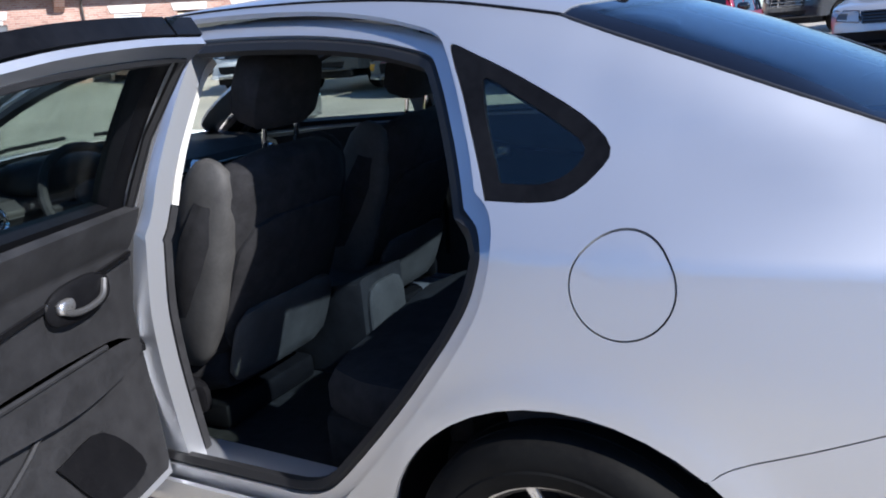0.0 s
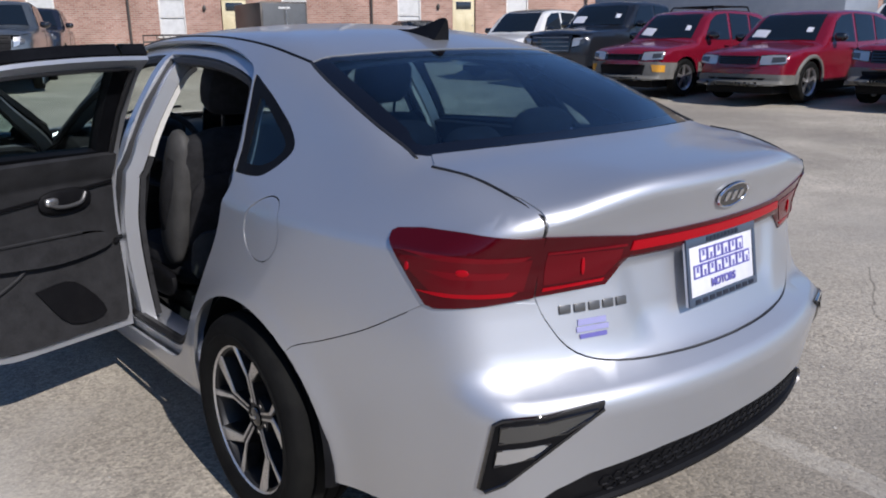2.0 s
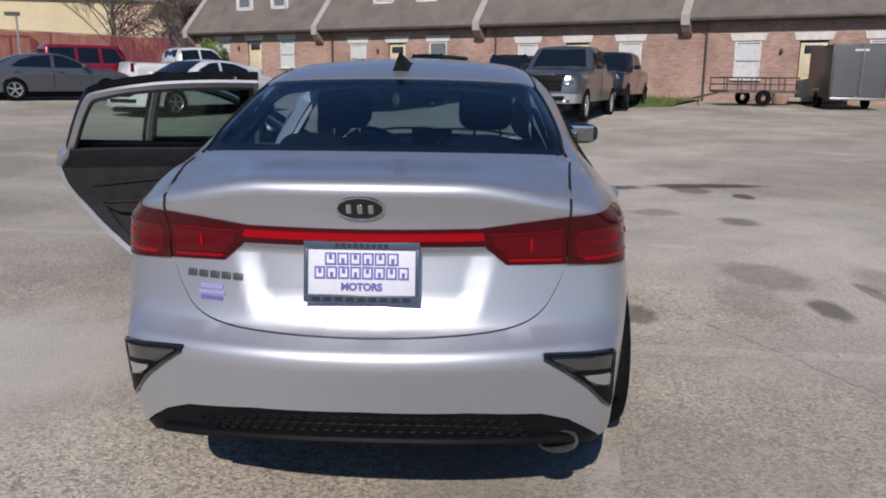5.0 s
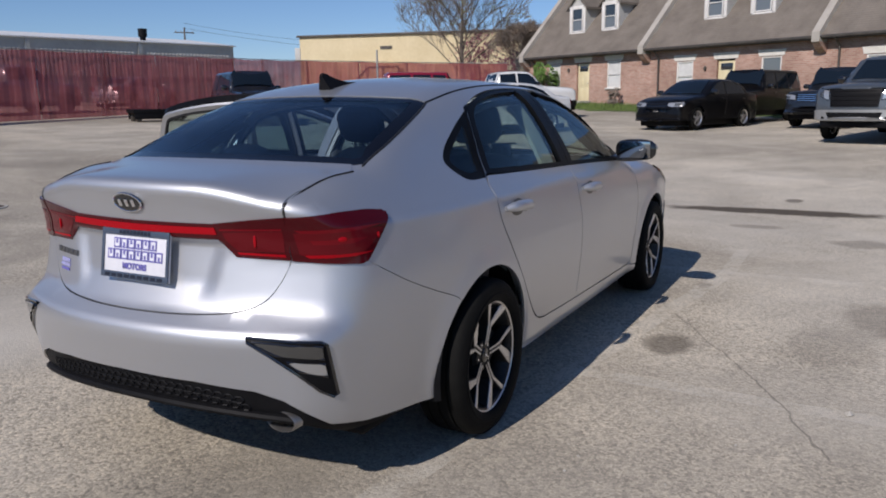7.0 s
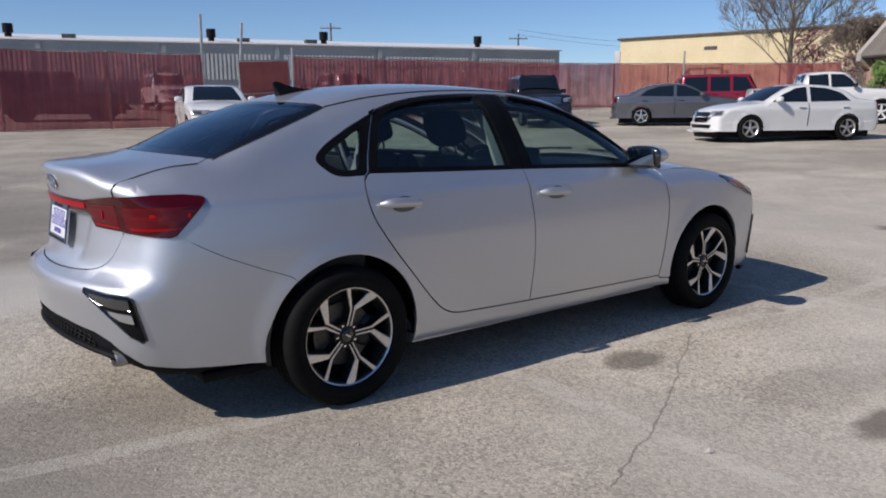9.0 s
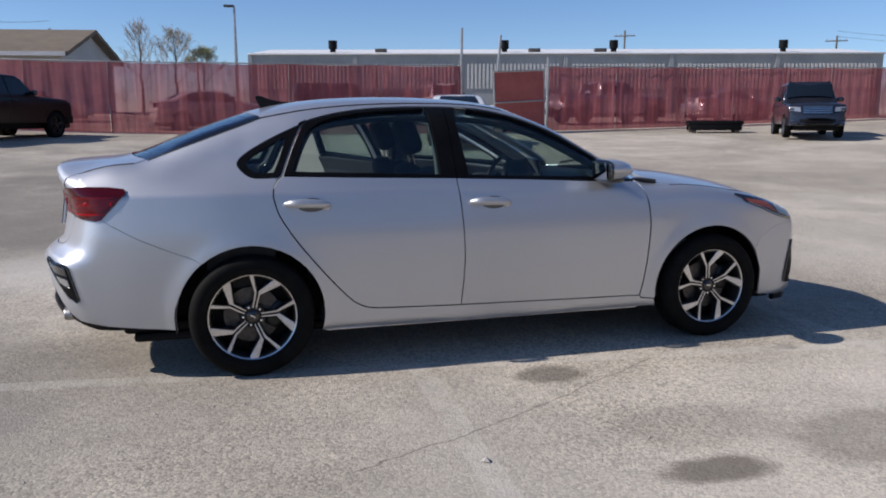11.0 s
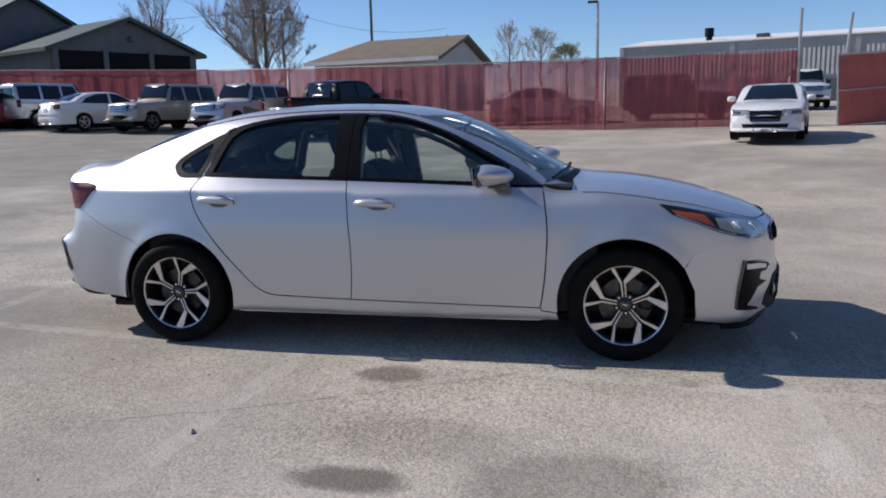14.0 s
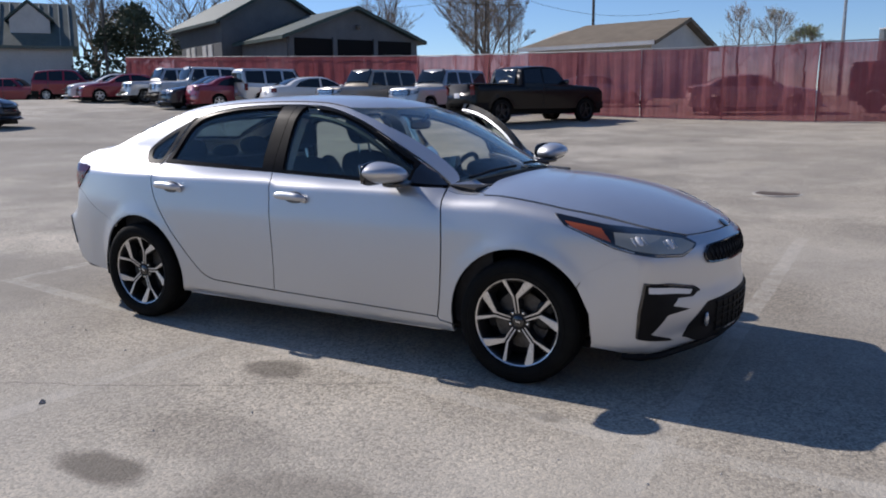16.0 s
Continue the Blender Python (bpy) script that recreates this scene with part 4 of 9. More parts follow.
nose_line = front_half + [(90, fan_of([hood_front[5]], 'T')[0][1] - 0.004)] + [(180 - u, z) for u, z in front_half[::-1]] + [(150, 0.205), (90, 0.20), (30, 0.205)]
saloon.panel("front_bumper", nose_line, 'NL', SILVER, car, "silver front bumper", squash=66, step=0.035)
grille = [(0.442, 0.642), (0.425, 0.618), (0.378, 0.609), (0.2, 0.600), (0.0, 0.597), (-0.2, 0.600), (-0.378, 0.609), (-0.425, 0.618), (-0.442, 0.642), (-0.438, 0.664), (-0.385, 0.696), (-0.2, 0.702), (0.0, 0.700), (0.2, 0.702), (0.385, 0.696), (0.438, 0.664)]
gr = saloon.panel("grille", grille, 'N', BLACK_TRIM, car, "black upper grille with a mesh of diamonds", step=0.04, offset=0.004)
part("grille_rim", tube_bm(list(saloon.on(inset(grille, 0.004), 'N', 0.005)[0]), 0.006, 6, closed=True), GLOSS_BLACK, gr)
for k in range(20):
    for way in (0.034, -0.034):
        y = -0.37 + k * 0.039
        part("rib", tube_bm(list(saloon.on([(y, 0.612), (y + way / 2, 0.652), (y + way, 0.692)], 'N', 0.006)[0]), 0.0028, 4), BLACK_TRIM, gr)
intake = [(0.50, 0.240), (0.598, 0.281), (0.56, 0.335), (0.43, 0.425), (0.2, 0.435), (0.0, 0.437), (-0.2, 0.435), (-0.43, 0.425), (-0.56, 0.335), (-0.598, 0.281), (-0.50, 0.240), (0.0, 0.225)]
it = saloon.panel("intake", intake, 'N', BLACK_TRIM, car, "black lower intake with a mesh", step=0.04, offset=0.004)
for z in (0.27, 0.305, 0.34, 0.375, 0.41):
    part("rib", tube_bm(list(saloon.on([(y, z) for y in np.linspace(-0.37, 0.37, 12)], 'N', 0.008)[0]), 0.005, 5), BLACK_TRIM, it)
for k in range(13):
    y = -0.36 + k * 0.06
    part("rib", tube_bm(list(saloon.on([(y, 0.262), (y, 0.34), (y, 0.418)], 'N', 0.007)[0]), 0.004, 4), BLACK_TRIM, it)
for s in (1, -1):
    flip = (lambda u: u) if s > 0 else (lambda u: 180 - u)
    hl = saloon.panel("headlamp", [(flip(u), z) for u, z in head], 'NL', GLOSS_BLACK, car, "clear headlamp with a dark brow and an amber corner", squash=66, step=0.015, offset=0.004)
    saloon.panel("reflector_bowl", [(flip(u), z) for u, z in bowl], 'NL', LAMP_BOWL, hl, squash=66, step=0.012, offset=0.006, thick=0.002)
    saloon.panel("amber_corner", [(flip(u), z) for u, z in amber], 'NL', LAMP_AMBER, hl, squash=66, step=0.012, offset=0.0065, thick=0.002)
    part("lamp_edge", tube_bm(list(saloon.on([(flip(u), z) for u, z in edge], 'NL', 0.005)[0]), 0.0032, 5), LAMP_CLEAR, hl, "bright lower edge")
    for x, y, z in ((1.915, 0.761, 0.750), (2.020, 0.615, 0.723)):
        q, n = saloon.on([(flip(nb(x, y)), z)], 'NL', 0.004)
        m = Matrix.Translation(q[0]) @ Vector(n[0]).to_track_quat('X', 'Z').to_matrix().to_4x4()
        for dy, size in ((0.0, (0.018, 0.030, 0.056)), (0.030, (0.012, 0.012, 0.050)), (-0.030, (0.012, 0.012, 0.050))):
            bm = soft_bm(size, (0, dy, 0), 3.0)
            bmesh.ops.transform(bm, matrix=m, verts=bm.verts)
            part("projector", bm, LAMP_WHITE if dy == 0 else LAMP_CLEAR, hl)
    ventf = NOSE([(1.961, 0.800, 0.567), (2.045, 0.68, 0.548), (2.121, 0.523, 0.515), (2.141, 0.485, 0.490), (2.125, 0.531, 0.466), (2.077, 0.627, 0.472), (2.060, 0.665, 0.442), (2.116, 0.557, 0.412), (2.049, 0.702, 0.404), (1.989, 0.767, 0.317),
                  (2.056, 0.682, 0.289), (2.066, 0.656, 0.274), (1.934, 0.788, 0.292), (1.938, 0.800, 0.42)])
    vf = saloon.panel("front_vent", [(flip(u), z) for u, z in ventf], 'NL', BLACK_TRIM, car, "black corner vent with a day lamp and a fin", squash=66, step=0.012, offset=0.004)
    part("vent_rim", tube_bm(list(saloon.on([(flip(u), z) for u, z in NOSE([(1.938, 0.800, 0.30), (1.940, 0.800, 0.42), (1.961, 0.800, 0.562), (2.045, 0.68, 0.546), (2.121, 0.523, 0.513), (2.139, 0.487, 0.490)])], 'NL', 0.004)[0]), 0.008, 6), GLOSS_BLACK, vf)
    drl = NOSE([(1.975, 0.789, 0.548), (2.045, 0.68, 0.532), (2.116, 0.535, 0.502), (2.110, 0.554, 0.481), (2.045, 0.68, 0.503), (1.976, 0.787, 0.518)])
    saloon.panel("day_lamp", [(flip(u), z) for u, z in drl], 'NL', LAMP_WHITE, vf, squash=66, step=0.012, offset=0.009, thick=0.004)
    bm = bmesh.new()
    q, n = saloon.on([(s * 0.446, 0.340)], 'N', 0.008)
    bmesh.ops.create_uvsphere(bm, u_segments=14, v_segments=8, radius=1)
    bmesh.ops.transform(bm, matrix=Matrix.Translation(q[0]) @ Matrix.Diagonal((0.012, 0.026, 0.036, 1)), verts=bm.verts)
    part("fog_lamp", bm, LAMP_CLEAR, car, "round fog lamp")
q, n = saloon.on([(0, 0.755)], 'N', 0.003)
bm = bmesh.new()
bmesh.ops.create_uvsphere(bm, u_segments=24, v_segments=8, radius=1)
bmesh.ops.transform(bm, matrix=Matrix.Translation(q[0]) @ Vector(n[0]).to_track_quat('X', 'Z').to_matrix().to_4x4() @ Matrix.Diagonal((0.006, 0.06, 0.032, 1)), verts=bm.verts)
part("nose_badge", bm, GLOSS_BLACK, car, "black oval badge")
p = saloon.on([(u, 0.205) for u in np.linspace(25, 155, 24)], 'NL', 0.01)[0]
part("front_lip", tube_bm(list(p), 0.018, 8), BLACK_TRIM, car, "black chin spoiler")


# ---- doors ----
def door(name, skin, frame, pane, view, label):
    s = 1 if view == 'L' else -1
    d = saloon.panel(name, inset(skin, 0.003), view, SILVER, car, label, thick=0.055)
    fr = saloon.panel("window_frame", inset(frame, 0.002), view, FRAME_BLACK, d, "satin black window frame", holes=[pane], offset=-0.002, thick=0.04)
    saloon.panel("window_pane", inset(pane, -0.006), view, GLASS_SIDE, d, "tinted side window", offset=-0.014, thick=0.004)
    return d


def handle(d, view, x, z):
    s = 1 if view == 'L' else -1
    cup, n = saloon.on([(x, z)], view)
    # a dark disc; the recess's shade is in its colour
    bm = bmesh.new()
    bmesh.ops.create_uvsphere(bm, u_segments=24, v_segments=12, radius=1)
    bmesh.ops.transform(bm, matrix=Matrix.Translation(cup[0] + np.array([0.018, s * 0.001, -0.012])) @ Matrix.Diagonal((0.070, 0.006, 0.046, 1)), verts=bm.verts)
    part("handle_cup", bm, DARK_CHROME, d, "hand recess with its shade put into a dark colour")
    pts = catmull([(x - 0.118, z + 0.006), (x - 0.06, z + 0.010), (x + 0.05, z + 0.006), (x + 0.108, z - 0.004)], 4)
    q = saloon.on(pts, view, 0.0)[0]
    lift = np.interp(pts[:, 0], [x - 0.12, x - 0.075, x + 0.075, x + 0.11], [0.008, 0.036, 0.036, 0.010])
    q[:, 1] += s * lift
    thick = np.interp(pts[:, 0], [x - 0.118, x - 0.09, x - 0.03, x + 0.07, x + 0.108], [0.010, 0.020, 0.024, 0.022, 0.012])
    bm = tube_bm(list(q), 0.015, 12, taper=list(thick))
    grip = part("door_handle", bm, SILVER, d, "silver pull handle")
    key = saloon.on([(x + 0.092, z - 0.012)], view, 0.010)[0][0]
    part("lock_cap", soft_bm((0.040, 0.022, 0.040), tuple(key), 2.6), SILVER, d)


def wing_mirror(d, view):
    s = 1 if view == 'L' else -1
    bm = bmesh.new()
    bmesh.ops.create_uvsphere(bm, u_segments=24, v_segments=14, radius=1)
    for v in bm.verts:
        x, y, z = v.co
        x = x * (0.150 if x > 0 else 0.045)
        z = z * (0.064 if z > 0 else 0.052) * (1 - 0.18 * max(0, y))
        v.co = (0.60 + x - 0.02 * y, s * (0.930 + y * 0.122), 1.030 + z + 0.012 * y)
    mir = part("wing_mirror", bm, SILVER, d, "silver door mirror with a black base")
    part("mirror_glass", box_bm((0.006, 0.185, 0.098), bevel=0.002, m=pose(0.548, s * 0.928, 1.033, 0, -6, s * 3)), MIRROR, mir)
    part("mirror_rim", soft_bm((0.04, 0.242, 0.124), (0.570, s * 0.930, 1.032), 3.2), GLOSS_BLACK, mir)
    part("mirror_foot", soft_bm((0.13, 0.20, 0.040), (0.66, s * 0.84, 0.975), 3.0), GLOSS_BLACK, mir)
    saloon.panel("mirror_sail", [(0.70, 0.975), (0.88, 0.962), (0.80, 1.015), (0.70, 1.068)], view, GLOSS_BLACK, d, "black corner plate", offset=0.002)


def inner_trim(d, view, rear):
    """Door lining: padded upper, armrest with pull, pocket and speaker."""
    s = 1 if view == 'L' else -1
    if rear:
        card = inset([(-1.165, 1.075), (-0.70, 1.062), (-0.238, 1.050)] + SEAM_MID[6:-1] + [(-0.25, 0.308), (-0.62, 0.314)] + REAR_DOOR_BACK[::-1][6:-2], 0.030)
        x0, x1, hx = -1.02, -0.30, -0.46
    else:
        card = inset([(-0.235, 1.025), (0.2, 1.010), (0.84, 0.968), (0.88, 0.80), (0.87, 0.33), (0.3, 0.325), (-0.19, 0.332)] + SEAM_MID[::-1][2:-7], 0.024)
        x0, x1, hx = -0.12, 0.80, 0.50
    lining = saloon.panel("door_lining", card, view, DASH, d, "black plastic door lining", offset=-0.058, thick=0.022, step=0.05)
    arm = catmull([(x0, 0.735), (x0 + 0.25, 0.742), (x1 - 0.12, 0.725), (x1, 0.700), (x1 - 0.02, 0.650), (x1 - 0.22, 0.630), (x0 + 0.28, 0.655), (x0 + 0.06, 0.690)], 3).tolist()
    saloon.panel("armrest", arm, view, DASH, lining, "padded armrest", offset=-0.112, thick=-0.035, step=0.04)
    band = [(x0 - 0.04, 0.83), (x1 + 0.03, 0.90), (x1 + 0.03, 0.912), (x0 - 0.04, 0.842)]
    saloon.panel("trim_band", band, view, GLOSS_BLACK, lining, offset=-0.084, thick=0.006, step=0.05)
    cup, n = saloon.on([(hx, 0.865)], view, -0.088)
    part("handle_bowl", soft_bm((0.205, 0.026, 0.085), cup[0], 2.6), BLACK_TRIM, lining)
    hook = [(-0.078, 0.010, 0.016), (-0.066, 0.018, -0.006), (-0.02, 0.022, -0.018), (0.045, 0.020, -0.012), (0.074, 0.012, 0.018)]
    part("inner_handle", tube_bm([cup[0] + np.array([dx, -s * dy, dz]) for dx, dy, dz in catmull(hook, 4)], 0.007, 8), DARK_CHROME, lining, "satin silver inner door handle")
    part("handle_lever", soft_bm((0.048, 0.020, 0.030), cup[0] + np.array([-0.060 if rear else 0.060, -s * 0.014, 0.004]), 2.8), MACHINED, lining, "satin silver lever")
    gx = hx - 0.02 if rear else 0.62
    hole = catmull([(gx - 0.13, 0.545), (gx + 0.02, 0.545), (gx + 0.13, 0.40), (gx - 0.02, 0.395), (gx - 0.13, 0.545)], 4).tolist()[:-1]
    saloon.panel("speaker_grille", hole, view, BLACK_TRIM, lining, "dark speaker recess", offset=-0.087, thick=0.004, step=0.03)
    crease = saloon.on(catmull([(x0 + 0.02, 0.70), (x0 + 0.10, 0.575), (x0 + 0.22, 0.555), (gx - 0.20, 0.60), (gx - 0.12, 0.655)], 4), view, -0.090)[0]
    part("pocket_edge", tube_bm(list(crease), 0.006, 6), DASH, lining)
    part("armrest_edge", tube_bm(list(saloon.on([(x0 + 0.02, 0.745), (x0 + 0.25, 0.752), (x1 - 0.12, 0.735)], view, -0.115)[0]), 0.006, 6), DASH, lining)
    return lining


def flange_ring(d, view, line):
    """Silver pressed flange round the inside of a door, seen when it is open, with its rubber seal."""
    saloon.panel("inner_flange", inset(line, 0.005), view, SILVER, d, "silver inner flange", holes=[inset(line, 0.034)], offset=-0.046, thick=0.016)
    q = saloon.on(inset(line, 0.038)[::2], view, -0.060)[0]
    part("door_seal", tube_bm(list(q), 0.010, 6, closed=True), SEAL, d, "black rubber seal")


rear_right = door("rear_door", rear_skin_line, rear_frame_line, rear_pane_line, 'R', "silver closed rear door")
front_right = door("front_door", front_skin_line, front_frame_line, front_pane_line, 'R', "silver closed front door")
rear_left = door("rear_door", rear_skin_line, rear_frame_line, rear_pane_line, 'L', "silver rear door standing wide open")
front_left = door("front_door", front_skin_line, front_frame_line, front_pane_line, 'L', "silver front door standing half open")
for d, view, hx in ((rear_right, 'R', -1.05), (front_right, 'R', -0.058), (rear_left, 'L', -1.05), (front_left, 'L', -0.058)):
    handle(d, view, hx, 0.885 if hx < -0.5 else 0.868)
for d, view in ((front_right, 'R'), (front_left, 'L')):
    wing_mirror(d, view)
for d, view, rear in ((rear_left, 'L', True), (front_left, 'L', False), (rear_right, 'R', True), (front_right, 'R', False)):
    inner_trim(d, view, rear)
flange_ring(rear_left, 'L', rear_door_line)
flange_ring(front_left, 'L', front_door_line)
part("check_strap", tube_bm([(-0.235, 0.800, 0.660), (-0.330, 0.862, 0.664)], 0.010, 6), BLACK_TRIM, car, "black door check strap")
lat, _ = saloon.on([(-1.19, 0.87)], 'L', -0.03)
part("latch", box_bm((0.012, 0.035, 0.08), lat[0], 0.003), GLOSS_BLACK, rear_left)


def swing(d, hinge, degrees):
    d.matrix_basis = Matrix.Translation(hinge) @ Matrix.Rotation(radians(degrees), 4, 'Z') @ Matrix.Translation(-Vector(hinge))


swing(rear_left, (-0.235, 0.855, 0), -71)
swing(front_left, (0.905, 0.855, 0), -45)

# seals, sills and pillars of the body
for view, s in (('L', 1), ('R', -1)):
    for line in (rear_door_line, front_door_line):
        if s > 0:
            saloon.panel("door_jamb", inset(line, -0.008), view, SILVER, car, "silver painted door jamb", holes=[inset(line, 0.026)], offset=-0.026, thick=0.030)
        q = saloon.on(inset(line, 0.036 if s > 0 else 0.030)[::2], view, -0.046)[0]
        part("opening_seal", tube_bm(list(q), 0.017, 6, closed=True), SEAL, car, "black rubber door seal")
    sill = [(0.800, 0.20), (0.806, 0.262), (0.785, 0.297), (0.73, 0.318), (0.66, 0.318), (0.62, 0.28), (0.62, 0.19)]
    part("sill", prism_bm([(s * y, z) for y, z in sill], 1.86, 'X', -0.97, bevel=0.006), SILVER, car, "silver painted door sill")
    saloon.panel("centre_pillar", catmull([(-0.35, 0.27), (-0.335, 0.6), (-0.325, 1.0), (-0.315, 1.38), (-0.195, 1.38), (-0.175, 1.0), (-0.15, 0.6), (-0.11, 0.27)], 3).tolist(), view, SILVER, car, "silver centre pillar", offset=-0.045, thick=0.05)
    saloon.panel("pillar_trim", [(-0.345, 0.33), (-0.325, 1.0), (-0.167, 1.0), (-0.12, 0.33)], view, DASH, car, "black lower pillar trim", offset=-0.10, thick=0.02)
    saloon.panel("pillar_trim", [(-0.325, 1.003), (-0.31, 1.38), (-0.272, 1.38), (-0.282, 1.003)], view, HEADLINER, car, "pale upper pillar trim", offset=-0.10, thick=0.02)
    saloon.panel("quarter_trim", [(-1.55, 0.45), (-1.24, 0.45), (-1.20, 1.0), (-1.10, 1.25), (-1.20, 1.30), (-1.55, 1.15), (-1.60, 0.95)], view, DASH, car, "dark rear quarter lining", offset=-0.075, thick=0.012, step=0.06, holes=[inset(quarter_line, -0.01)])
    saloon.panel("foot_lining", [(0.93, 0.25), (1.2, 0.25), (1.2, 0.85), (0.93, 0.95)], view, DASH, car, offset=-0.06, thick=0.012, step=0.08)
    # wheel houses
    for cx in (-1.35, 1.35):
        bm = bmesh.new()
        n = 20
        rows = []
        for k in range(n + 1):
            a = radians(-10 + 200 * k / n)
            rows.append([bm.verts.new((cx + r * math.cos(a), s * y, 0.316 + r * math.sin(a))) for r, y in ((0.374, 0.835), (0.385, 0.82), (0.385, 0.56), (0.05, 0.56))])
        for a, b in zip(rows, rows[1:]):
            for i in range(3):
                bm.faces.new((a[i], a[i + 1], b[i + 1], b[i]))
        part("wheel_house", bm, BLACK_TRIM, car, "black wheel arch liner")

# floor pan, cabin lining, parcel shelf
part("floor_pan", box_bm((4.0, 1.24, 0.06), (0.0, 0, 0.235), 0.02), CARPET, car)
part("underbody", box_bm((3.9, 1.3, 0.05), (0.0, 0, 0.19), 0.02), BLACK_TRIM, car)
saloon.panel("headliner", [(x, y * 0.97) for x, y in edge_xy] + [(0.1, 0.30), (0.14, 0.0), (0.1, -0.30)] + [(x, -y * 0.97) for x, y in edge_xy[::-1]] + [(-1.25, -0.3), (-1.25, 0.3)], 'T', HEADLINER, car, "pale roof lining", step=0.08, offset=-0.05)
part("parcel_shelf", box_bm((0.62, 1.10, 0.03), (-1.56, 0, 1.0), 0.01), DASH, car, "dark parcel shelf")
part("bulkhead", box_bm((0.03, 1.25, 0.75), (-1.50, 0, 0.62), 0.01, m=pose(0, 0, 0, 0, -18, 0)), CARPET, car)
part("fire_wall", box_bm((0.04, 1.3, 0.65), (1.05, 0, 0.58), 0.01), DASH, car)


def dashboard():
    prof = [(1.05, 0.62), (1.05, 0.955), (0.90, 0.965), (0.66, 0.945), (0.56, 0.915), (0.545, 0.86), (0.60, 0.80), (0.66, 0.66), (0.78, 0.56)]
    bm = prism_bm(prof, 1.40, 'Y', -0.70, bevel=0.012)
    d = part("dashboard", bm, DASH, car, "dark dashboard with round vents")
    part("dash_strip", box_bm((0.03, 1.2, 0.03), (0.560, 0, 0.872), 0.01), LAMP_DARK, d)
    part("screen", box_bm((0.02, 0.25, 0.14), (0.53, -0.02, 0.99), 0.006, m=pose(0, 0, 0, 0, -14, 0)), GLOSS_BLACK, d, "dark display screen")
    part("binnacle", soft_bm((0.22, 0.36, 0.12), (0.60, 0.36, 0.965), 3.0), DASH, d)
    for y in (0.63, 0.14, -0.20, -0.63):
        bm = revolve_bm([(0.046, 0.0), (0.040, -0.008), (0.034, 0.0), (0.034, 0.02), (0.046, 0.02)], 24, 'X', at=(0.538, y, 0.865))
        vent = part("air_vent", bm, CHROME, d, "round air vent with a bright ring")
        part("vent_core", revolve_bm([(0.001, 0.004), (0.033, 0.010), (0.033, 0.014), (0.001, 0.012)], 20, 'X', at=(0.538, y, 0.865)), GLOSS_BLACK, vent)
        part("vent_knob", box_bm((0.008, 0.05, 0.008), (0.536, y, 0.865), 0.002), CHROME, vent)
    part("centre_console", prism_bm([(0.66, 0.26), (0.66, 0.78), (0.55, 0.72), (0.42, 0.56), (-0.25, 0.55), (-0.42, 0.60), (-0.42, 0.26)], 0.24, 'Y', -0.12, bevel=0.015), DASH, car, "dark centre console")
    # the sun on the console end is in its lighter grey
    part("console_end", soft_bm((0.03, 0.20, 0.26), (-0.425, 0, 0.44), 4.5), SUNLIT_GREY, car, "console end with vents, in grey lightened for sunlight")
    part("gear_lever", soft_bm((0.05, 0.05, 0.10), (0.36, 0.0, 0.66), 2.5), GLOSS_BLACK, car)
    wheel = part("steering_wheel", tube_bm([Matrix.Translation((0.40, 0.36, 0.885)) @ Matrix.Rotation(radians(-66), 4, 'Y') @ Vector((0.182 * math.cos(a), 0.182 * math.sin(a), 0)) for a in np.linspace(0, 2 * math.pi, 33)[:-1]], 0.016, 8, closed=True), DASH, car, "black steering wheel")
    wm = Matrix.Translation((0.40, 0.36, 0.885)) @ Matrix.Rotation(radians(-66), 4, 'Y')
    part("hub_pad", soft_bm((0.13, 0.15, 0.05), tuple(wm.translation), 3, m=wm.to_3x3().to_4x4()), DASH, wheel)
    for a in (90, -90, 180):
        v = Vector((0.17 * math.cos(radians(a)), 0.17 * math.sin(radians(a)), 0))
        part("spoke", tube_bm([wm @ (v * 0.3), wm @ v], 0.014, 6), CHROME if a == 180 else DASH, wheel)
    part("column", tube_bm([wm @ Vector((0, 0, 0)), (0.70, 0.36, 0.76)], 0.04, 10), DASH, wheel)
    for s in (1, -1):
        part("stalk", tube_bm([wm @ Vector((0.03, s * 0.04, -0.05)), wm @ Vector((0.04, s * 0.20, -0.05))], 0.009, 6), DASH, wheel)
    part("interior_mirror", soft_bm((0.03, 0.24, 0.065), (0.30, 0.0, 1.255), 3.5), GLOSS_BLACK, car, "black rear-view mirror")
    part("mirror_stem", tube_bm([(0.30, 0, 1.26), (0.36, 0, 1.315)], 0.012, 6), GLOSS_BLACK, car)


dashboard()


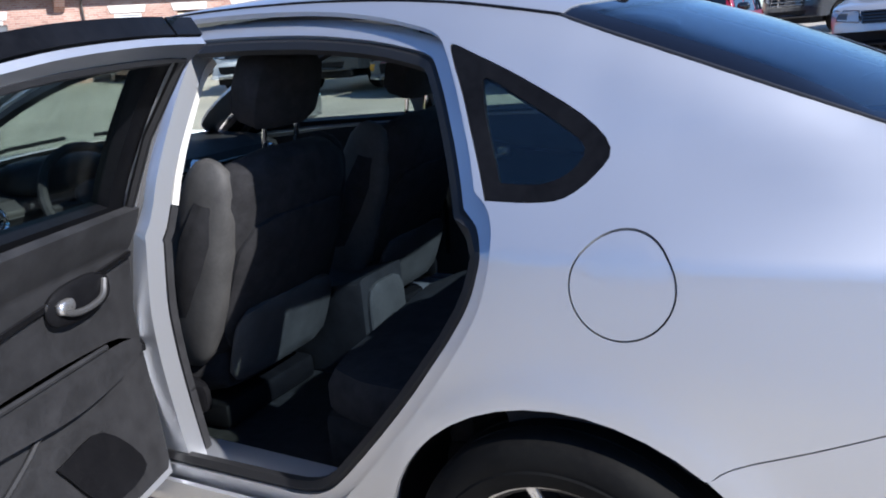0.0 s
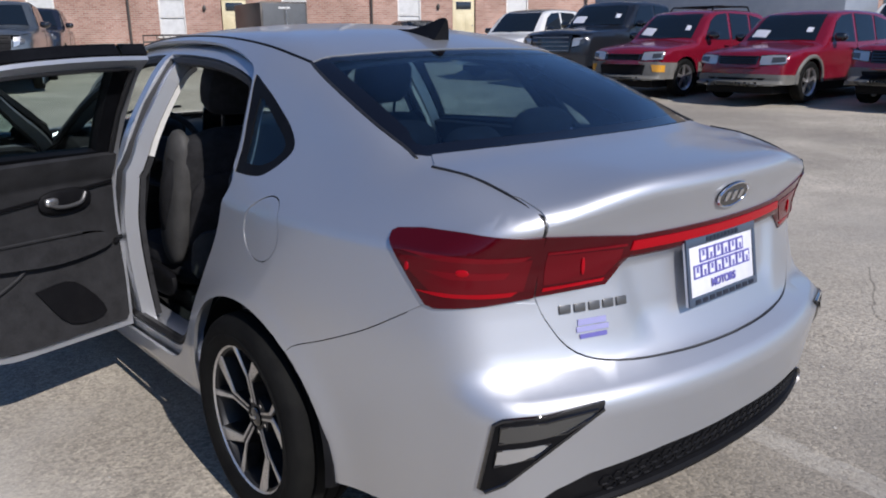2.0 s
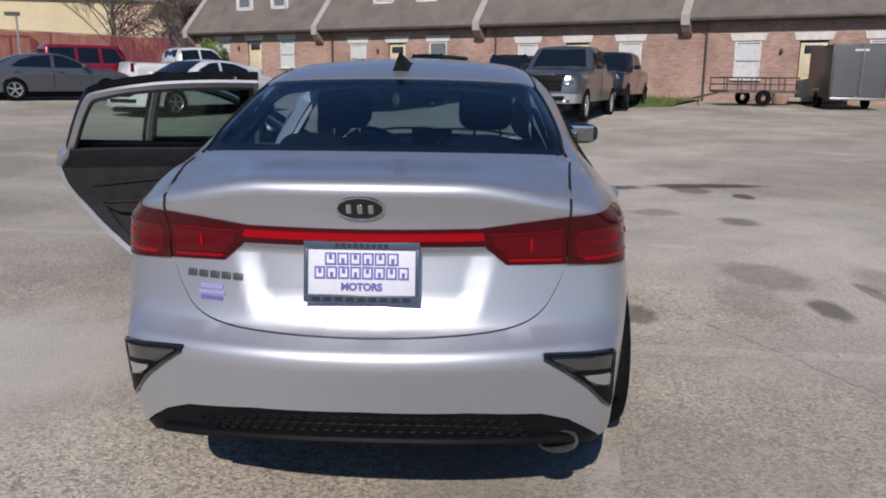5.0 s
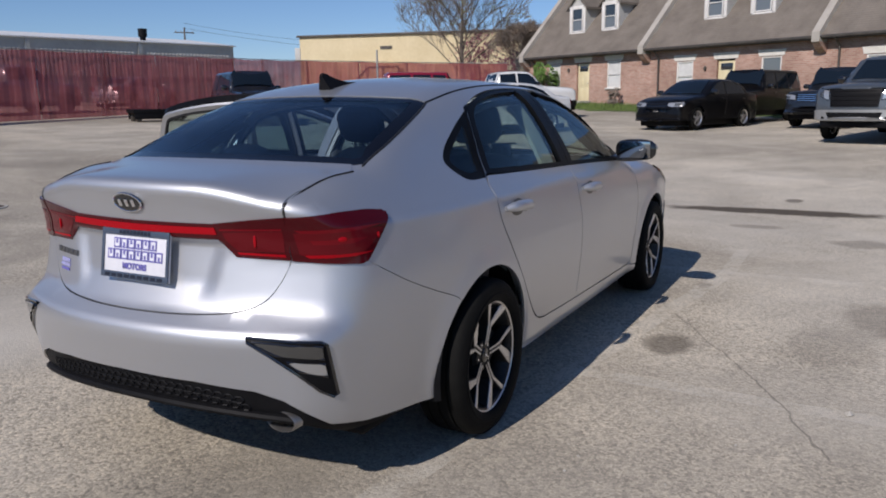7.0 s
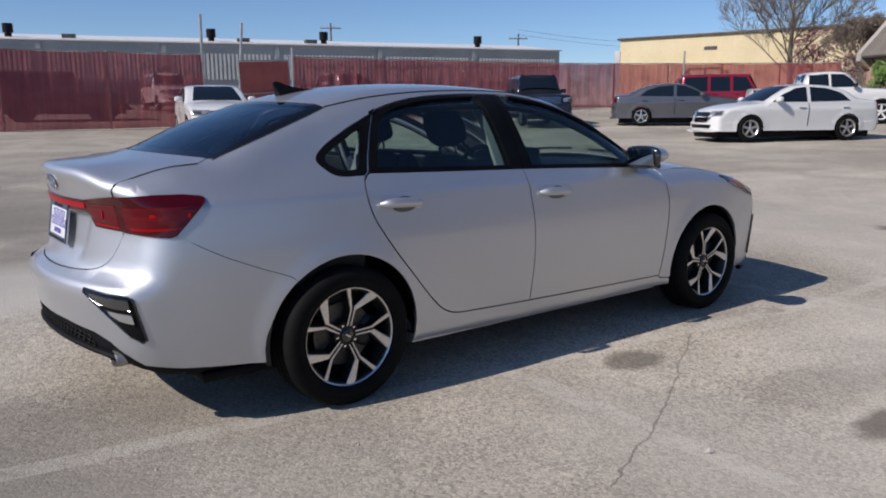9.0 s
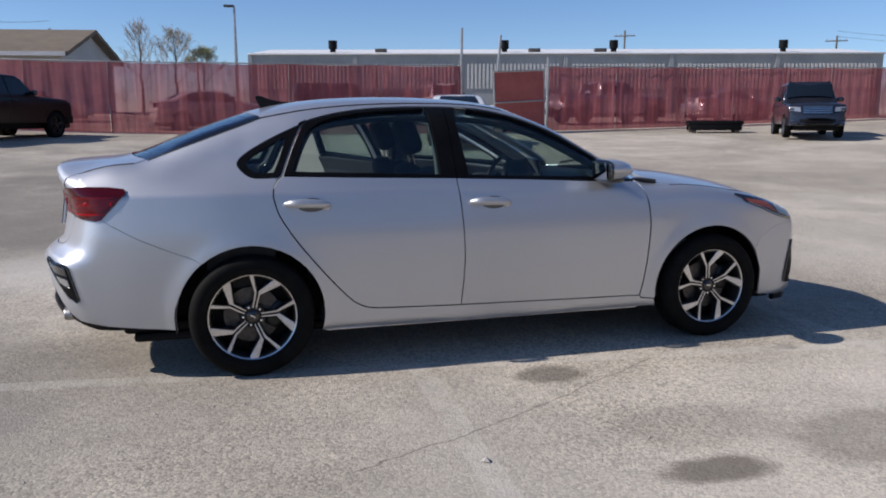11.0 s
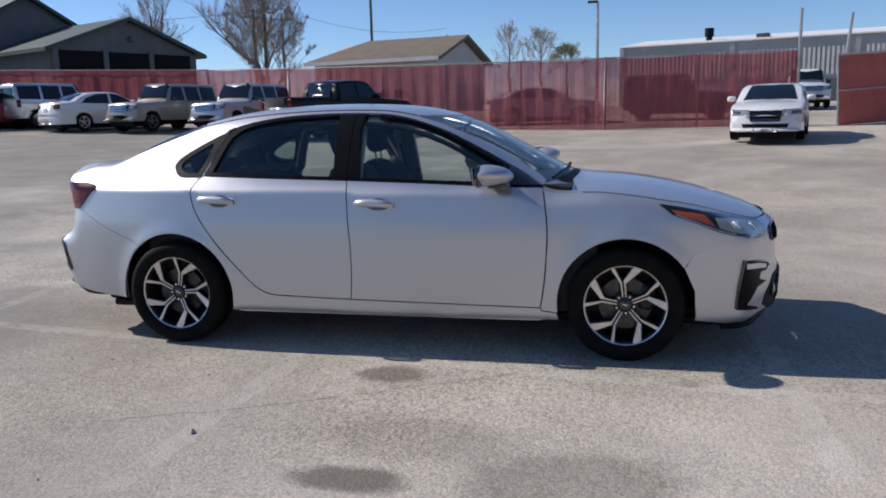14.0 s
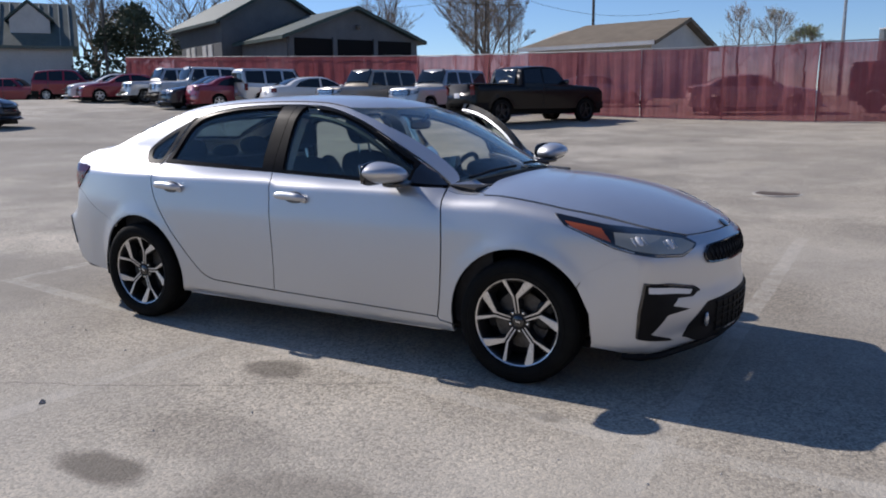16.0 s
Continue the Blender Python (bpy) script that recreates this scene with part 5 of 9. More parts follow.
def front_seat(y):
    lean = radians(-20)
    seat = part("front_seat", soft_bm((0.54, 0.52, 0.20), (0.02, y, 0.46), 3.6, shape=lambda q: Vector((q.x, q.y, q.z + 0.03 * (abs(q.y) > 0.19) + 0.03 * q.x))), CLOTH, car, "charcoal cloth front seat")
    m = Matrix.Translation((-0.21, y, 0.50)) @ Matrix.Rotation(lean, 4, 'Y')

    def bow(q):
        w = 1.0 + 0.10 * math.sin((q.z + 0.30) * 3.2) - 0.34 * max(0, q.z - 0.05) ** 1.2
        return Vector((q.x + 0.05 * (abs(q.y) / 0.26) ** 3 - 0.02 * math.sin(q.z * 5), q.y * w, q.z))
    part("backrest", soft_bm((0.15, 0.54, 0.66), m @ Vector((0, 0, 0.27)), 3.4, m=m.to_3x3().to_4x4(), shape=bow), CLOTH, seat, "charcoal cloth backrest")
    part("back_panel", soft_bm((0.035, 0.40, 0.44), m @ Vector((-0.068, 0, 0.23)), 4.5, m=m.to_3x3().to_4x4(), shape=bow), CLOTH, seat, "charcoal map pocket")
    # lower panel and +y bolster are coloured lighter, as if sunlit
    part("lower_panel", soft_bm((0.03, 0.42, 0.24), m @ Vector((-0.078, 0, 0.06)), 5.0, m=m.to_3x3().to_4x4()), SUNLIT_GREY, seat, "lower back panel in grey lightened for sunlight")
    for s in (1, -1):
        part("bolster", soft_bm((0.19, 0.095, 0.60), m @ Vector((0.045, s * 0.230, 0.27)), 2.8, m=m.to_3x3().to_4x4()), SUNLIT_GREY if s > 0 else CLOTH, seat)
        part("headrest_post", tube_bm([m @ Vector((0.02, s * 0.065, 0.54)), m @ Vector((0.05, s * 0.065, 0.72))], 0.007, 8), CHROME, seat, "chrome headrest post")
    part("headrest", soft_bm((0.12, 0.27, 0.205), m @ Vector((0.055, 0.01, 0.735)), 4.2, m=m.to_3x3().to_4x4(), shape=lambda q: Vector((q.x, q.y * (1 - 0.5 * max(0, q.z)), q.z))), CLOTH, seat, "charcoal cloth headrest")
    part("seat_rail", box_bm((0.50, 0.40, 0.08), (0.02, y, 0.31), 0.02), BLACK_TRIM, seat)
    part("side_cover", soft_bm((0.46, 0.05, 0.12), (-0.02, y + (0.27 if y > 0 else -0.27), 0.41), 4), BLACK_TRIM, seat)
    part("seat_belt_buckle", box_bm((0.03, 0.03, 0.10), (-0.18, y - (0.25 if y > 0 else -0.25), 0.52), 0.006), BLACK_TRIM, seat)


front_seat(0.355)
front_seat(-0.355)
bench = part("rear_bench", soft_bm((0.58, 1.26, 0.20), (-0.84, 0, 0.46), 4.2, shape=lambda q: Vector((q.x, q.y, q.z + 0.02 * math.cos(q.y * 9)))), CLOTH, car, "charcoal cloth rear bench")
part("bench_base", box_bm((0.50, 1.2, 0.18), (-0.86, 0, 0.33), 0.03), CARPET, bench)
m = pose(-1.14, 0, 0.50, 0, -24, 0)
for s in (1, -1):
    part("bench_back", soft_bm((0.15, 0.64, 0.62), m @ Vector((0, s * 0.31, 0.27)), 4.0, m=m.to_3x3().to_4x4()), CLOTH, bench, "charcoal cloth seat back")
    part("headrest", soft_bm((0.11, 0.26, 0.14), m @ Vector((0.0, s * 0.32, 0.63)), 3.0, m=m.to_3x3().to_4x4()), CLOTH, bench, "low rear headrest")
part("headrest", soft_bm((0.10, 0.22, 0.10), m @ Vector((0.0, 0, 0.60)), 3.0, m=m.to_3x3().to_4x4()), CLOTH, bench, "low rear headrest")
for s in (1, -1):
    q = saloon.on([(-0.28, 1.22), (-0.27, 1.0), (-0.25, 0.6), (-0.25, 0.42)], 'L' if s > 0 else 'R', -0.118)[0]
    part("seat_belt", tube_bm(list(q), 0.012, 4), BLACK_TRIM, car, "grey seat belt")


# ---- wheels ----
def build_wheel(s):
    """A wheel about its hub; s: the side its face looks to."""
    w = thing("wheel", pose(0, 0, 0), "", "")
    prof = [(0.224, -0.095), (0.24, -0.102), (0.27, -0.106), (0.295, -0.101), (0.309, -0.088), (0.3155, -0.07), (0.3165, -0.052), (0.308, -0.050), (0.308, -0.044), (0.3165, -0.042),
            (0.316, -0.004), (0.308, -0.002), (0.308, 0.004), (0.316, 0.006), (0.3165, 0.042), (0.308, 0.044), (0.308, 0.050), (0.3165, 0.052), (0.3155, 0.07), (0.309, 0.088), (0.295, 0.101),
            (0.272, 0.106), (0.262, 0.1045), (0.258, 0.1075), (0.244, 0.104), (0.232, 0.100), (0.224, 0.092)]
    tyre = part("tyre", revolve_bm([(r, s * h) for r, h in prof], 56), RUBBER, w, "black tyre")
    rimp = [(0.228, -0.09), (0.205, -0.08), (0.195, -0.02), (0.198, 0.045), (0.210, 0.078), (0.2215, 0.083), (0.2265, 0.090), (0.231, 0.090), (0.231, 0.075), (0.218, 0.05), (0.215, -0.07)]
    rim = part("rim", revolve_bm([(r, s * h) for r, h in rimp], 56), DARK_ALLOY, w, "dark alloy rim with machined spokes")
    part("rim_edge", revolve_bm([(0.2175, s * 0.0835), (0.2225, s * 0.0855), (0.2265, s * 0.0915), (0.230, s * 0.091), (0.228, s * 0.082)], 56), MACHINED, rim)
    part("brake_disc", revolve_bm([(0.05, s * 0.0), (0.145, s * 0.0), (0.145, s * 0.012), (0.05, s * 0.012)], 36), STEEL, w, "steel brake disc")
    part("caliper", soft_bm((0.09, 0.06, 0.15), (0.11, s * 0.0, 0.06), 4), DARK_ALLOY, w)
    part("backing", revolve_bm([(0.01, s * -0.03), (0.20, s * -0.03), (0.20, s * -0.04), (0.01, s * -0.04)], 32), BLACK_TRIM, w)

    def arm(bm, p0, p1, w0, w1, y0, y1, deep):
        d = Vector((p1[0] - p0[0], p1[1] - p0[1])).normalized()
        nrm = Vector((-d.y, d.x))
        ring = []
        for p, wd, y in ((p0, w0, y0), (p1, w1, y1)):
            ring.append([bm.verts.new((p[0] + nrm.x * wd * k, s * yy, p[1] + nrm.y * wd * k)) for k, yy in ((-0.5, y), (0.5, y), (0.62, y - deep), (-0.62, y - deep))])
        a, b = ring
        for i in range(4):
            j = (i + 1) % 4
            bm.faces.new((a[i], a[j], b[j], b[i]))
        bm.faces.new(a), bm.faces.new(list(reversed(b)))
    for k in range(5):
        base = 90 + 72 * k + 18
        pt = lambda r, a: (r * math.cos(radians(base + a)), r * math.sin(radians(base + a)))
        bm = bmesh.new()
        arm(bm, pt(0.040, 0), pt(0.132, 0), 0.030, 0.026, 0.058, 0.068, 0.05)
        arm(bm, pt(0.122, s * 3), pt(0.222, s * 24), 0.028, 0.050, 0.066, 0.080, 0.04)
        arm(bm, pt(0.122, -s * 4), pt(0.222, -s * 13), 0.018, 0.028, 0.066, 0.080, 0.04)
        spoke = part("spoke", bm, DARK_ALLOY, rim, smooth=False)
        for a0, a1, r0, r1, w0, w1 in ((-11, -4.4, 0.044, 0.128, 0.0055, 0.008), (11, 4.4, 0.044, 0.128, 0.0055, 0.008), (s * 4.0, s * 24, 0.126, 0.222, 0.018, 0.040), (-s * 4.8, -s * 13, 0.126, 0.222, 0.009, 0.018)):
            bm = bmesh.new()
            arm(bm, pt(r0, a0), pt(r1, a1), w0, w1, 0.0605 if r0 < 0.1 else 0.0690, 0.0700 if r0 < 0.1 else 0.0830, 0.004)
            part("machined_face", bm, MACHINED, rim, smooth=False)
    part("hub_cap", revolve_bm([(0.001, s * 0.066), (0.022, s * 0.065), (0.030, s * 0.060), (0.034, s * 0.04), (0.001, s * 0.04)], 28), GLOSS_BLACK, rim, "black hub cap")
    part("cap_bar", box_bm((0.026, 0.002, 0.007), (0, s * 0.067, 0)), MACHINED, rim)
    part("hub", revolve_bm([(0.030, s * 0.055), (0.062, s * 0.052), (0.068, s * 0.03), (0.030, s * 0.03)], 28), DARK_ALLOY, rim)
    for k in range(5):
        a = radians(90 + 72 * k + 54)
        part("wheel_nut", revolve_bm([(0.001, s * 0.056), (0.006, s * 0.055), (0.008, s * 0.045), (0.001, s * 0.045)], 8, at=(0.049 * math.cos(a), 0, 0.049 * math.sin(a))), CHROME, rim)
    return w


def hang_wheel(w, x, y, spin):
    """Bolts a wheel to the car, turning its empty into a mesh part's frame."""
    tyre = [o for o in w.children if o.name.startswith("tyre")][0]
    m = pose(x, y, 0.316) @ Matrix.Rotation(radians(spin), 4, 'Y')
    for o in list(w.children):
        if o is not tyre:
            o.parent = tyre
    tyre.parent = car
    tyre.name = "wheel"
    tyre["label"] = "black tyre on a five-spoke machined alloy wheel"
    tyre.matrix_basis = m
    bpy.data.objects.remove(w)


for s in (1, -1):
    for x, spin in ((-1.35, 31 if s < 0 else 21), (1.35, 12)):
        hang_wheel(build_wheel(s), x, s * 0.780, spin)

# no piece hangs deeper than thing > part > sub-part
for o in list(car.children_recursive):
    while o.parent is not car and o.parent.parent is not car:
        o.parent = o.parent.parent



# ---- ground ----
def lot_height(x, y):
    """The lot is a shallow bowl that climbs away from the car."""
    r = np.hypot(x, y)
    d = np.clip(r - 5.0, 0, None)
    d = d * d / (d + 2.0)
    d = np.where(d > 32, 32 + (d - 32) / (1 + (d - 32) / 12), d)
    yy = np.clip(y, 0, 60)
    fall = 1 - smoothstep(46, 75, r)
    return (0.028 * d + 0.014 * yy * yy / (yy + 6) + 0.013 * np.clip(-x - 6, 0, 50) * np.clip(y / 20, 0, 1)) * fall


def lot_z(x, y):
    return float(lot_height(np.array([float(x)]), np.array([float(y)]))[0])


def build_ground():
    rings = [0.0] + [0.6 * k for k in range(1, 26)] + [15 * 1.12 ** k for k in range(1, 50)]
    n = 96
    verts = [(0, 0, 0)]
    for r in rings[1:]:
        a = np.arange(n) * 2 * np.pi / n
        x, y = r * np.cos(a), r * np.sin(a)
        z = lot_height(x, y)
        verts += list(zip(x.tolist(), y.tolist(), z.tolist()))
    faces = [(0, 1 + k, 1 + (k + 1) % n) for k in range(n)]
    for i in range(len(rings) - 2):
        a, b = 1 + i * n, 1 + (i + 1) * n
        faces += [(a + k, b + k, b + (k + 1) % n, a + (k + 1) % n) for k in range(n)]
    mesh = bpy.data.meshes.new("ground")
    mesh.from_pydata(verts, [], faces)
    mesh.polygons.foreach_set("use_smooth", np.ones(len(mesh.polygons), bool))
    return mesh


ASPHALT = principled("weathered_asphalt", (0.2, 0.19, 0.17), 0.85, Diffuse_Roughness=0.2, Specular_IOR_Level=0.4)


def asphalt_nodes():
    mat = ASPHALT
    tc = node(mat, "ShaderNodeTexCoord").outputs["Object"]

    def nz(scale, detail=5, rough=0.6, dist=0.0):
        n = node(mat, "ShaderNodeTexNoise", Scale=scale, Detail=detail, Roughness=rough, Distortion=dist)
        link(mat, tc, n.inputs["Vector"])
        return n.outputs["Fac"]
    broad = nz(0.16, 6, 0.62, 0.6)
    patch = nz(0.75, 6, 0.65, 0.4)
    mid = nz(6.0, 5, 0.7)
    grain = nz(110.0, 3, 0.6)
    vor = node(mat, "ShaderNodeTexVoronoi", Scale=84.0)
    link(mat, tc, vor.inputs["Vector"])
    base = ramp(mat, broad, [(0.34, (0.29, 0.262, 0.216)), (0.50, (0.42, 0.383, 0.318)), (0.66, (0.54, 0.496, 0.418))])
    base = mix_color(mat, math_node(mat, 'MULTIPLY', ramp(mat, patch, [(0.40, (1, 1, 1)), (0.62, (0, 0, 0))]), 0.45), base, (0.20, 0.183, 0.155))
    stone = ramp(mat, vor.outputs["Color"], [(0.12, (0.40, 0.39, 0.37)), (0.45, (1.0, 0.99, 0.97)), (0.9, (1.75, 1.70, 1.60))])
    rub = math_node(mat, 'ADD', math_node(mat, 'MULTIPLY', ramp(mat, nz(0.42, 5, 0.6, 0.5), [(0.40, (0, 0, 0)), (0.60, (1, 1, 1))]), 0.40), 0.30)
    base = mix_color(mat, rub, base, stone, 'MULTIPLY')
    gr = ramp(mat, grain, [(0.34, (0.5, 0.49, 0.47)), (0.66, (1.5, 1.48, 1.44))])
    base = mix_color(mat, 0.36, base, gr, 'MULTIPLY')
    sep = node(mat, "ShaderNodeSeparateXYZ")
    link(mat, tc, sep.inputs[0])
    x, y = sep.outputs[0], sep.outputs[1]
    wob = math_node(mat, 'MULTIPLY', math_node(mat, 'SUBTRACT', nz(3.0, 5, 0.65), 0.5), 0.34)
    far = math_node(mat, 'MULTIPLY', math_node(mat, 'SUBTRACT', nz(0.5, 4, 0.6), 0.5), 1.6)

    def spot(cx, cy, rx, ry, soft=0.35, wobble=None):
        u = math_node(mat, 'DIVIDE', math_node(mat, 'SUBTRACT', x, cx), rx)
        v = math_node(mat, 'DIVIDE', math_node(mat, 'SUBTRACT', y, cy), ry)
        d = math_node(mat, 'SQRT', math_node(mat, 'ADD', math_node(mat, 'MULTIPLY', u, u), math_node(mat, 'MULTIPLY', v, v)))
        d = math_node(mat, 'ADD', d, math_node(mat, 'MULTIPLY', wobble or wob, 1.6 if wobble else 3.0))
        r = node(mat, "ShaderNodeMapRange")
        r.inputs["From Min"].default_value, r.inputs["From Max"].default_value = 1.0, 1.0 - soft
        link(mat, d, r.inputs["Value"])
        return r.outputs["Result"]
    # broad fields: darker asphalt on one side of the lot, paler ground on the other
    for cx, cy, rx, ry, amount in ((-16.0, 10.0, 13.5, 24.0, 0.45), (-3.3, -0.2, 1.5, 1.0, 0.50), (-3.0, 7.2, 4.5, 4.6, 0.50)):
        base = mix_color(mat, math_node(mat, 'MULTIPLY', spot(cx, cy, rx, ry, 0.5, far), amount), base, (0.17, 0.155, 0.130))
    for cx, cy, rx, ry, amount in ((-2.2, 2.4, 2.4, 1.4, 0.62), (-1.0, 1.9, 1.4, 0.8, 0.4), (2.2, -3.0, 4.2, 2.6, 0.26), (6.0, 0.0, 4.5, 6.0, 0.28)):     # pale fields
        base = mix_color(mat, math_node(mat, 'MULTIPLY', spot(cx, cy, rx, ry, 0.7, far), amount), base, (0.60, 0.565, 0.495))
    # dried puddles and oil
    for cx, cy, rx, ry, dark in ((0.13, -1.26, 0.22, 0.16, 0.62), (0.31, -2.47, 0.27, 0.13, 0.70), (0.50, -2.05, 0.50, 0.28, 0.18), (1.66, -1.19, 0.10, 0.06, 0.5),
                                 (5.8, -1.3, 0.27, 1.5, 0.97), (5.95, -3.3, 0.22, 0.9, 0.9), (5.1, -3.5, 0.25, 0.14, 0.85), (6.8, -1.4, 0.22, 0.12, 0.7), (0.7, -2.93, 0.36, 0.07, 0.5), (5.6, -3.0, 0.35, 0.25, 0.6), (3.4, -2.9, 0.28, 0.22, 0.6), (3.9, -2.2, 0.25, 0.3, 0.4), (4.6, -1.2, 0.16, 0.3, 0.4),
                                 (-0.4, -3.6, 0.4, 0.25, 0.5), (1.15, -2.35, 0.45, 0.35, 0.4), (0.9, -3.2, 0.6, 0.3, 0.3)):
        s = spot(cx, cy, rx, ry)
        base = mix_color(mat, math_node(mat, 'MULTIPLY', s, dark), base, (0.070, 0.056, 0.040))
    # traces of old paint
    def stripe(x0, y0, x1, y1, half, strength):
        nonlocal base
        length = math.hypot(x1 - x0, y1 - y0)
        dx, dy = (x1 - x0) / length, (y1 - y0) / length
        ax, ay = math_node(mat, 'SUBTRACT', x, x0), math_node(mat, 'SUBTRACT', y, y0)
        along = math_node(mat, 'ADD', math_node(mat, 'MULTIPLY', ax, dx), math_node(mat, 'MULTIPLY', ay, dy))
        off = math_node(mat, 'ABSOLUTE', math_node(mat, 'ADD', math_node(mat, 'SUBTRACT', math_node(mat, 'MULTIPLY', ay, dx), math_node(mat, 'MULTIPLY', ax, dy)), math_node(mat, 'MULTIPLY', wob, 0.12)))
        m = math_node(mat, 'LESS_THAN', off, half)
        m = math_node(mat, 'MULTIPLY', m, math_node(mat, 'GREATER_THAN', along, 0.0))
        m = math_node(mat, 'MULTIPLY', m, math_node(mat, 'LESS_THAN', along, length))
        worn = ramp(mat, mid, [(0.34, (0, 0, 0)), (0.58, (1, 1, 1))])
        return math_node(mat, 'MULTIPLY', math_node(mat, 'MULTIPLY', m, worn), strength)
    for x0, y0, x1, y1 in ((-3.2, -0.60, 2.15, -1.27), (2.15, -1.27, 3.2, -1.25), (-0.57, -2.7, -0.50, -0.95), (2.14, -2.2, 2.23, 4.2), (-3.23, -0.66, -3.36, 1.6)):
        base = mix_color(mat, stripe(x0, y0, x1, y1, 0.06, 0.30), base, (0.62, 0.59, 0.52))
    # cracks
    for x0, y0, x1, y1 in ((0.80, -1.15, -0.30, -1.78), (-0.30, -1.78, -1.05, -2.10), (-1.9, -2.3, -1.5, -3.2), (-2.6, -1.9, -1.9, -2.3)):
        length = math.hypot(x1 - x0, y1 - y0)
        dx, dy = (x1 - x0) / length, (y1 - y0) / length
        ax, ay = math_node(mat, 'SUBTRACT', x, x0), math_node(mat, 'SUBTRACT', y, y0)
        along = math_node(mat, 'ADD', math_node(mat, 'MULTIPLY', ax, dx), math_node(mat, 'MULTIPLY', ay, dy))
        off = math_node(mat, 'ABSOLUTE', math_node(mat, 'ADD', math_node(mat, 'SUBTRACT', math_node(mat, 'MULTIPLY', ay, dx), math_node(mat, 'MULTIPLY', ax, dy)), math_node(mat, 'MULTIPLY', wob, 0.35)))
        m = math_node(mat, 'MULTIPLY', math_node(mat, 'LESS_THAN', off, math_node(mat, 'MULTIPLY', mid, 0.010)), math_node(mat, 'MULTIPLY', math_node(mat, 'GREATER_THAN', along, 0.0), math_node(mat, 'LESS_THAN', along, length)))
        base = mix_color(mat, math_node(mat, 'MULTIPLY', m, 0.5), base, (0.06, 0.055, 0.045))
    link(mat, base, bsdf(mat).inputs["Base Color"])
    h = math_node(mat, 'ADD', math_node(mat, 'MULTIPLY', vor.outputs["Distance"], -0.6), math_node(mat, 'MULTIPLY', grain, 0.8))
    bump(mat, h, 0.38, 0.010)


asphalt_nodes()
ground = tagged(mesh_object("ground", build_ground(), ASPHALT), "weathered grey-tan asphalt lot with stains and cracks", "ground", kind="structure")



# ---- materials of the surroundings ----
def brick_material():
    mat = principled("red_brick", (0.3, 0.16, 0.12), 0.85)
    tc = node(mat, "ShaderNodeTexCoord").outputs["Object"]
    mp = node(mat, "ShaderNodeMapping")
    mp.inputs["Rotation"].default_value = (radians(90), 0, 0)
    link(mat, tc, mp.inputs["Vector"])
    b = node(mat, "ShaderNodeTexBrick", Scale=1.0)
    b.inputs["Color1"].default_value = (0.34, 0.175, 0.135, 1)
    b.inputs["Color2"].default_value = (0.47, 0.29, 0.23, 1)
    b.inputs["Mortar"].default_value = (0.44, 0.38, 0.33, 1)
    b.inputs["Mortar Size"].default_value = 0.010
    b.inputs["Brick Width"].default_value = 0.215
    b.inputs["Row Height"].default_value = 0.075
    link(mat, mp.outputs[0], b.inputs["Vector"])
    stain = ramp(mat, noise_tex(mat, 0.6, 5), [(0.35, (0.78, 0.74, 0.7)), (0.65, (1.1, 1.08, 1.05))])
    link(mat, mix_color(mat, 1.0, b.outputs["Color"], stain, 'MULTIPLY'), bsdf(mat).inputs["Base Color"])
    bump(mat, b.outputs["Fac"], -0.4, 0.008)
    return mat


def shingle_material(name, c1, c2):
    mat = varied(name, c1, c2, 1.2, 0.9, fine=22)
    w = node(mat, "ShaderNodeTexWave", Scale=3.4, Distortion=0.6)
    w.bands_direction = 'Z'
    tc = node(mat, "ShaderNodeTexCoord")
    link(mat, tc.outputs["Object"], w.inputs["Vector"])
    bump(mat, w.outputs["Fac"], 0.35, 0.02)
    return mat


BRICK = brick_material()
SHINGLE = shingle_material("brown_grey_shingles", (0.135, 0.116, 0.096), (0.205, 0.178, 0.148))
TAN_SHINGLE = shingle_material("tan_shingles", (0.13, 0.105, 0.075), (0.19, 0.155, 0.11))
GREEN_ROOF = varied("green_metal_roof", (0.025, 0.045, 0.040), (0.042, 0.070, 0.060), 0.8, 0.6, 0.1)
LODGE_ROOF = varied("weathered_green_roof", (0.070, 0.095, 0.080), (0.125, 0.150, 0.130), 0.9, 0.6, 0.1)
WHITE_TRIM = varied("white_painted_trim", (0.66, 0.64, 0.60), (0.78, 0.76, 0.72), 3, 0.6)
CREAM = varied("cream_door_paint", (0.62, 0.54, 0.33), (0.72, 0.64, 0.42), 2, 0.55)
LINTEL = varied("pale_stone_lintel", (0.60, 0.57, 0.51), (0.74, 0.71, 0.65), 4, 0.8)
PARTY = varied("grey_beige_render", (0.34, 0.31, 0.27), (0.44, 0.41, 0.36), 1.2, 0.85)
DARK_METAL = varied("dark_gutter", (0.06, 0.055, 0.05), (0.12, 0.105, 0.09), 3, 0.5, 0.3)
BLIND = varied("white_blind", (0.55, 0.55, 0.53), (0.68, 0.68, 0.66), 5, 0.5)
# near-black that stands for the shade inside openings
BAY_SHADE = principled("bay_shade_black", (0.012, 0.012, 0.013), 0.9, 0.0, Specular_IOR_Level=0.1)
DARK_PANE = principled("dark_window_pane", (0.03, 0.035, 0.04), 0.06, 0.0, Coat_Weight=1.0)
GREY_PANE = principled("grey_window_pane", (0.14, 0.155, 0.165), 0.1, 0.0, Coat_Weight=1.0)
YELLOW_WALL = varied("pale_yellow_wall", (0.60, 0.50, 0.30), (0.70, 0.60, 0.39), 0.5, 0.85)
METAL_WALL = varied("grey_metal_siding", (0.30, 0.31, 0.31), (0.40, 0.41, 0.40), 0.3, 0.5, 0.2)
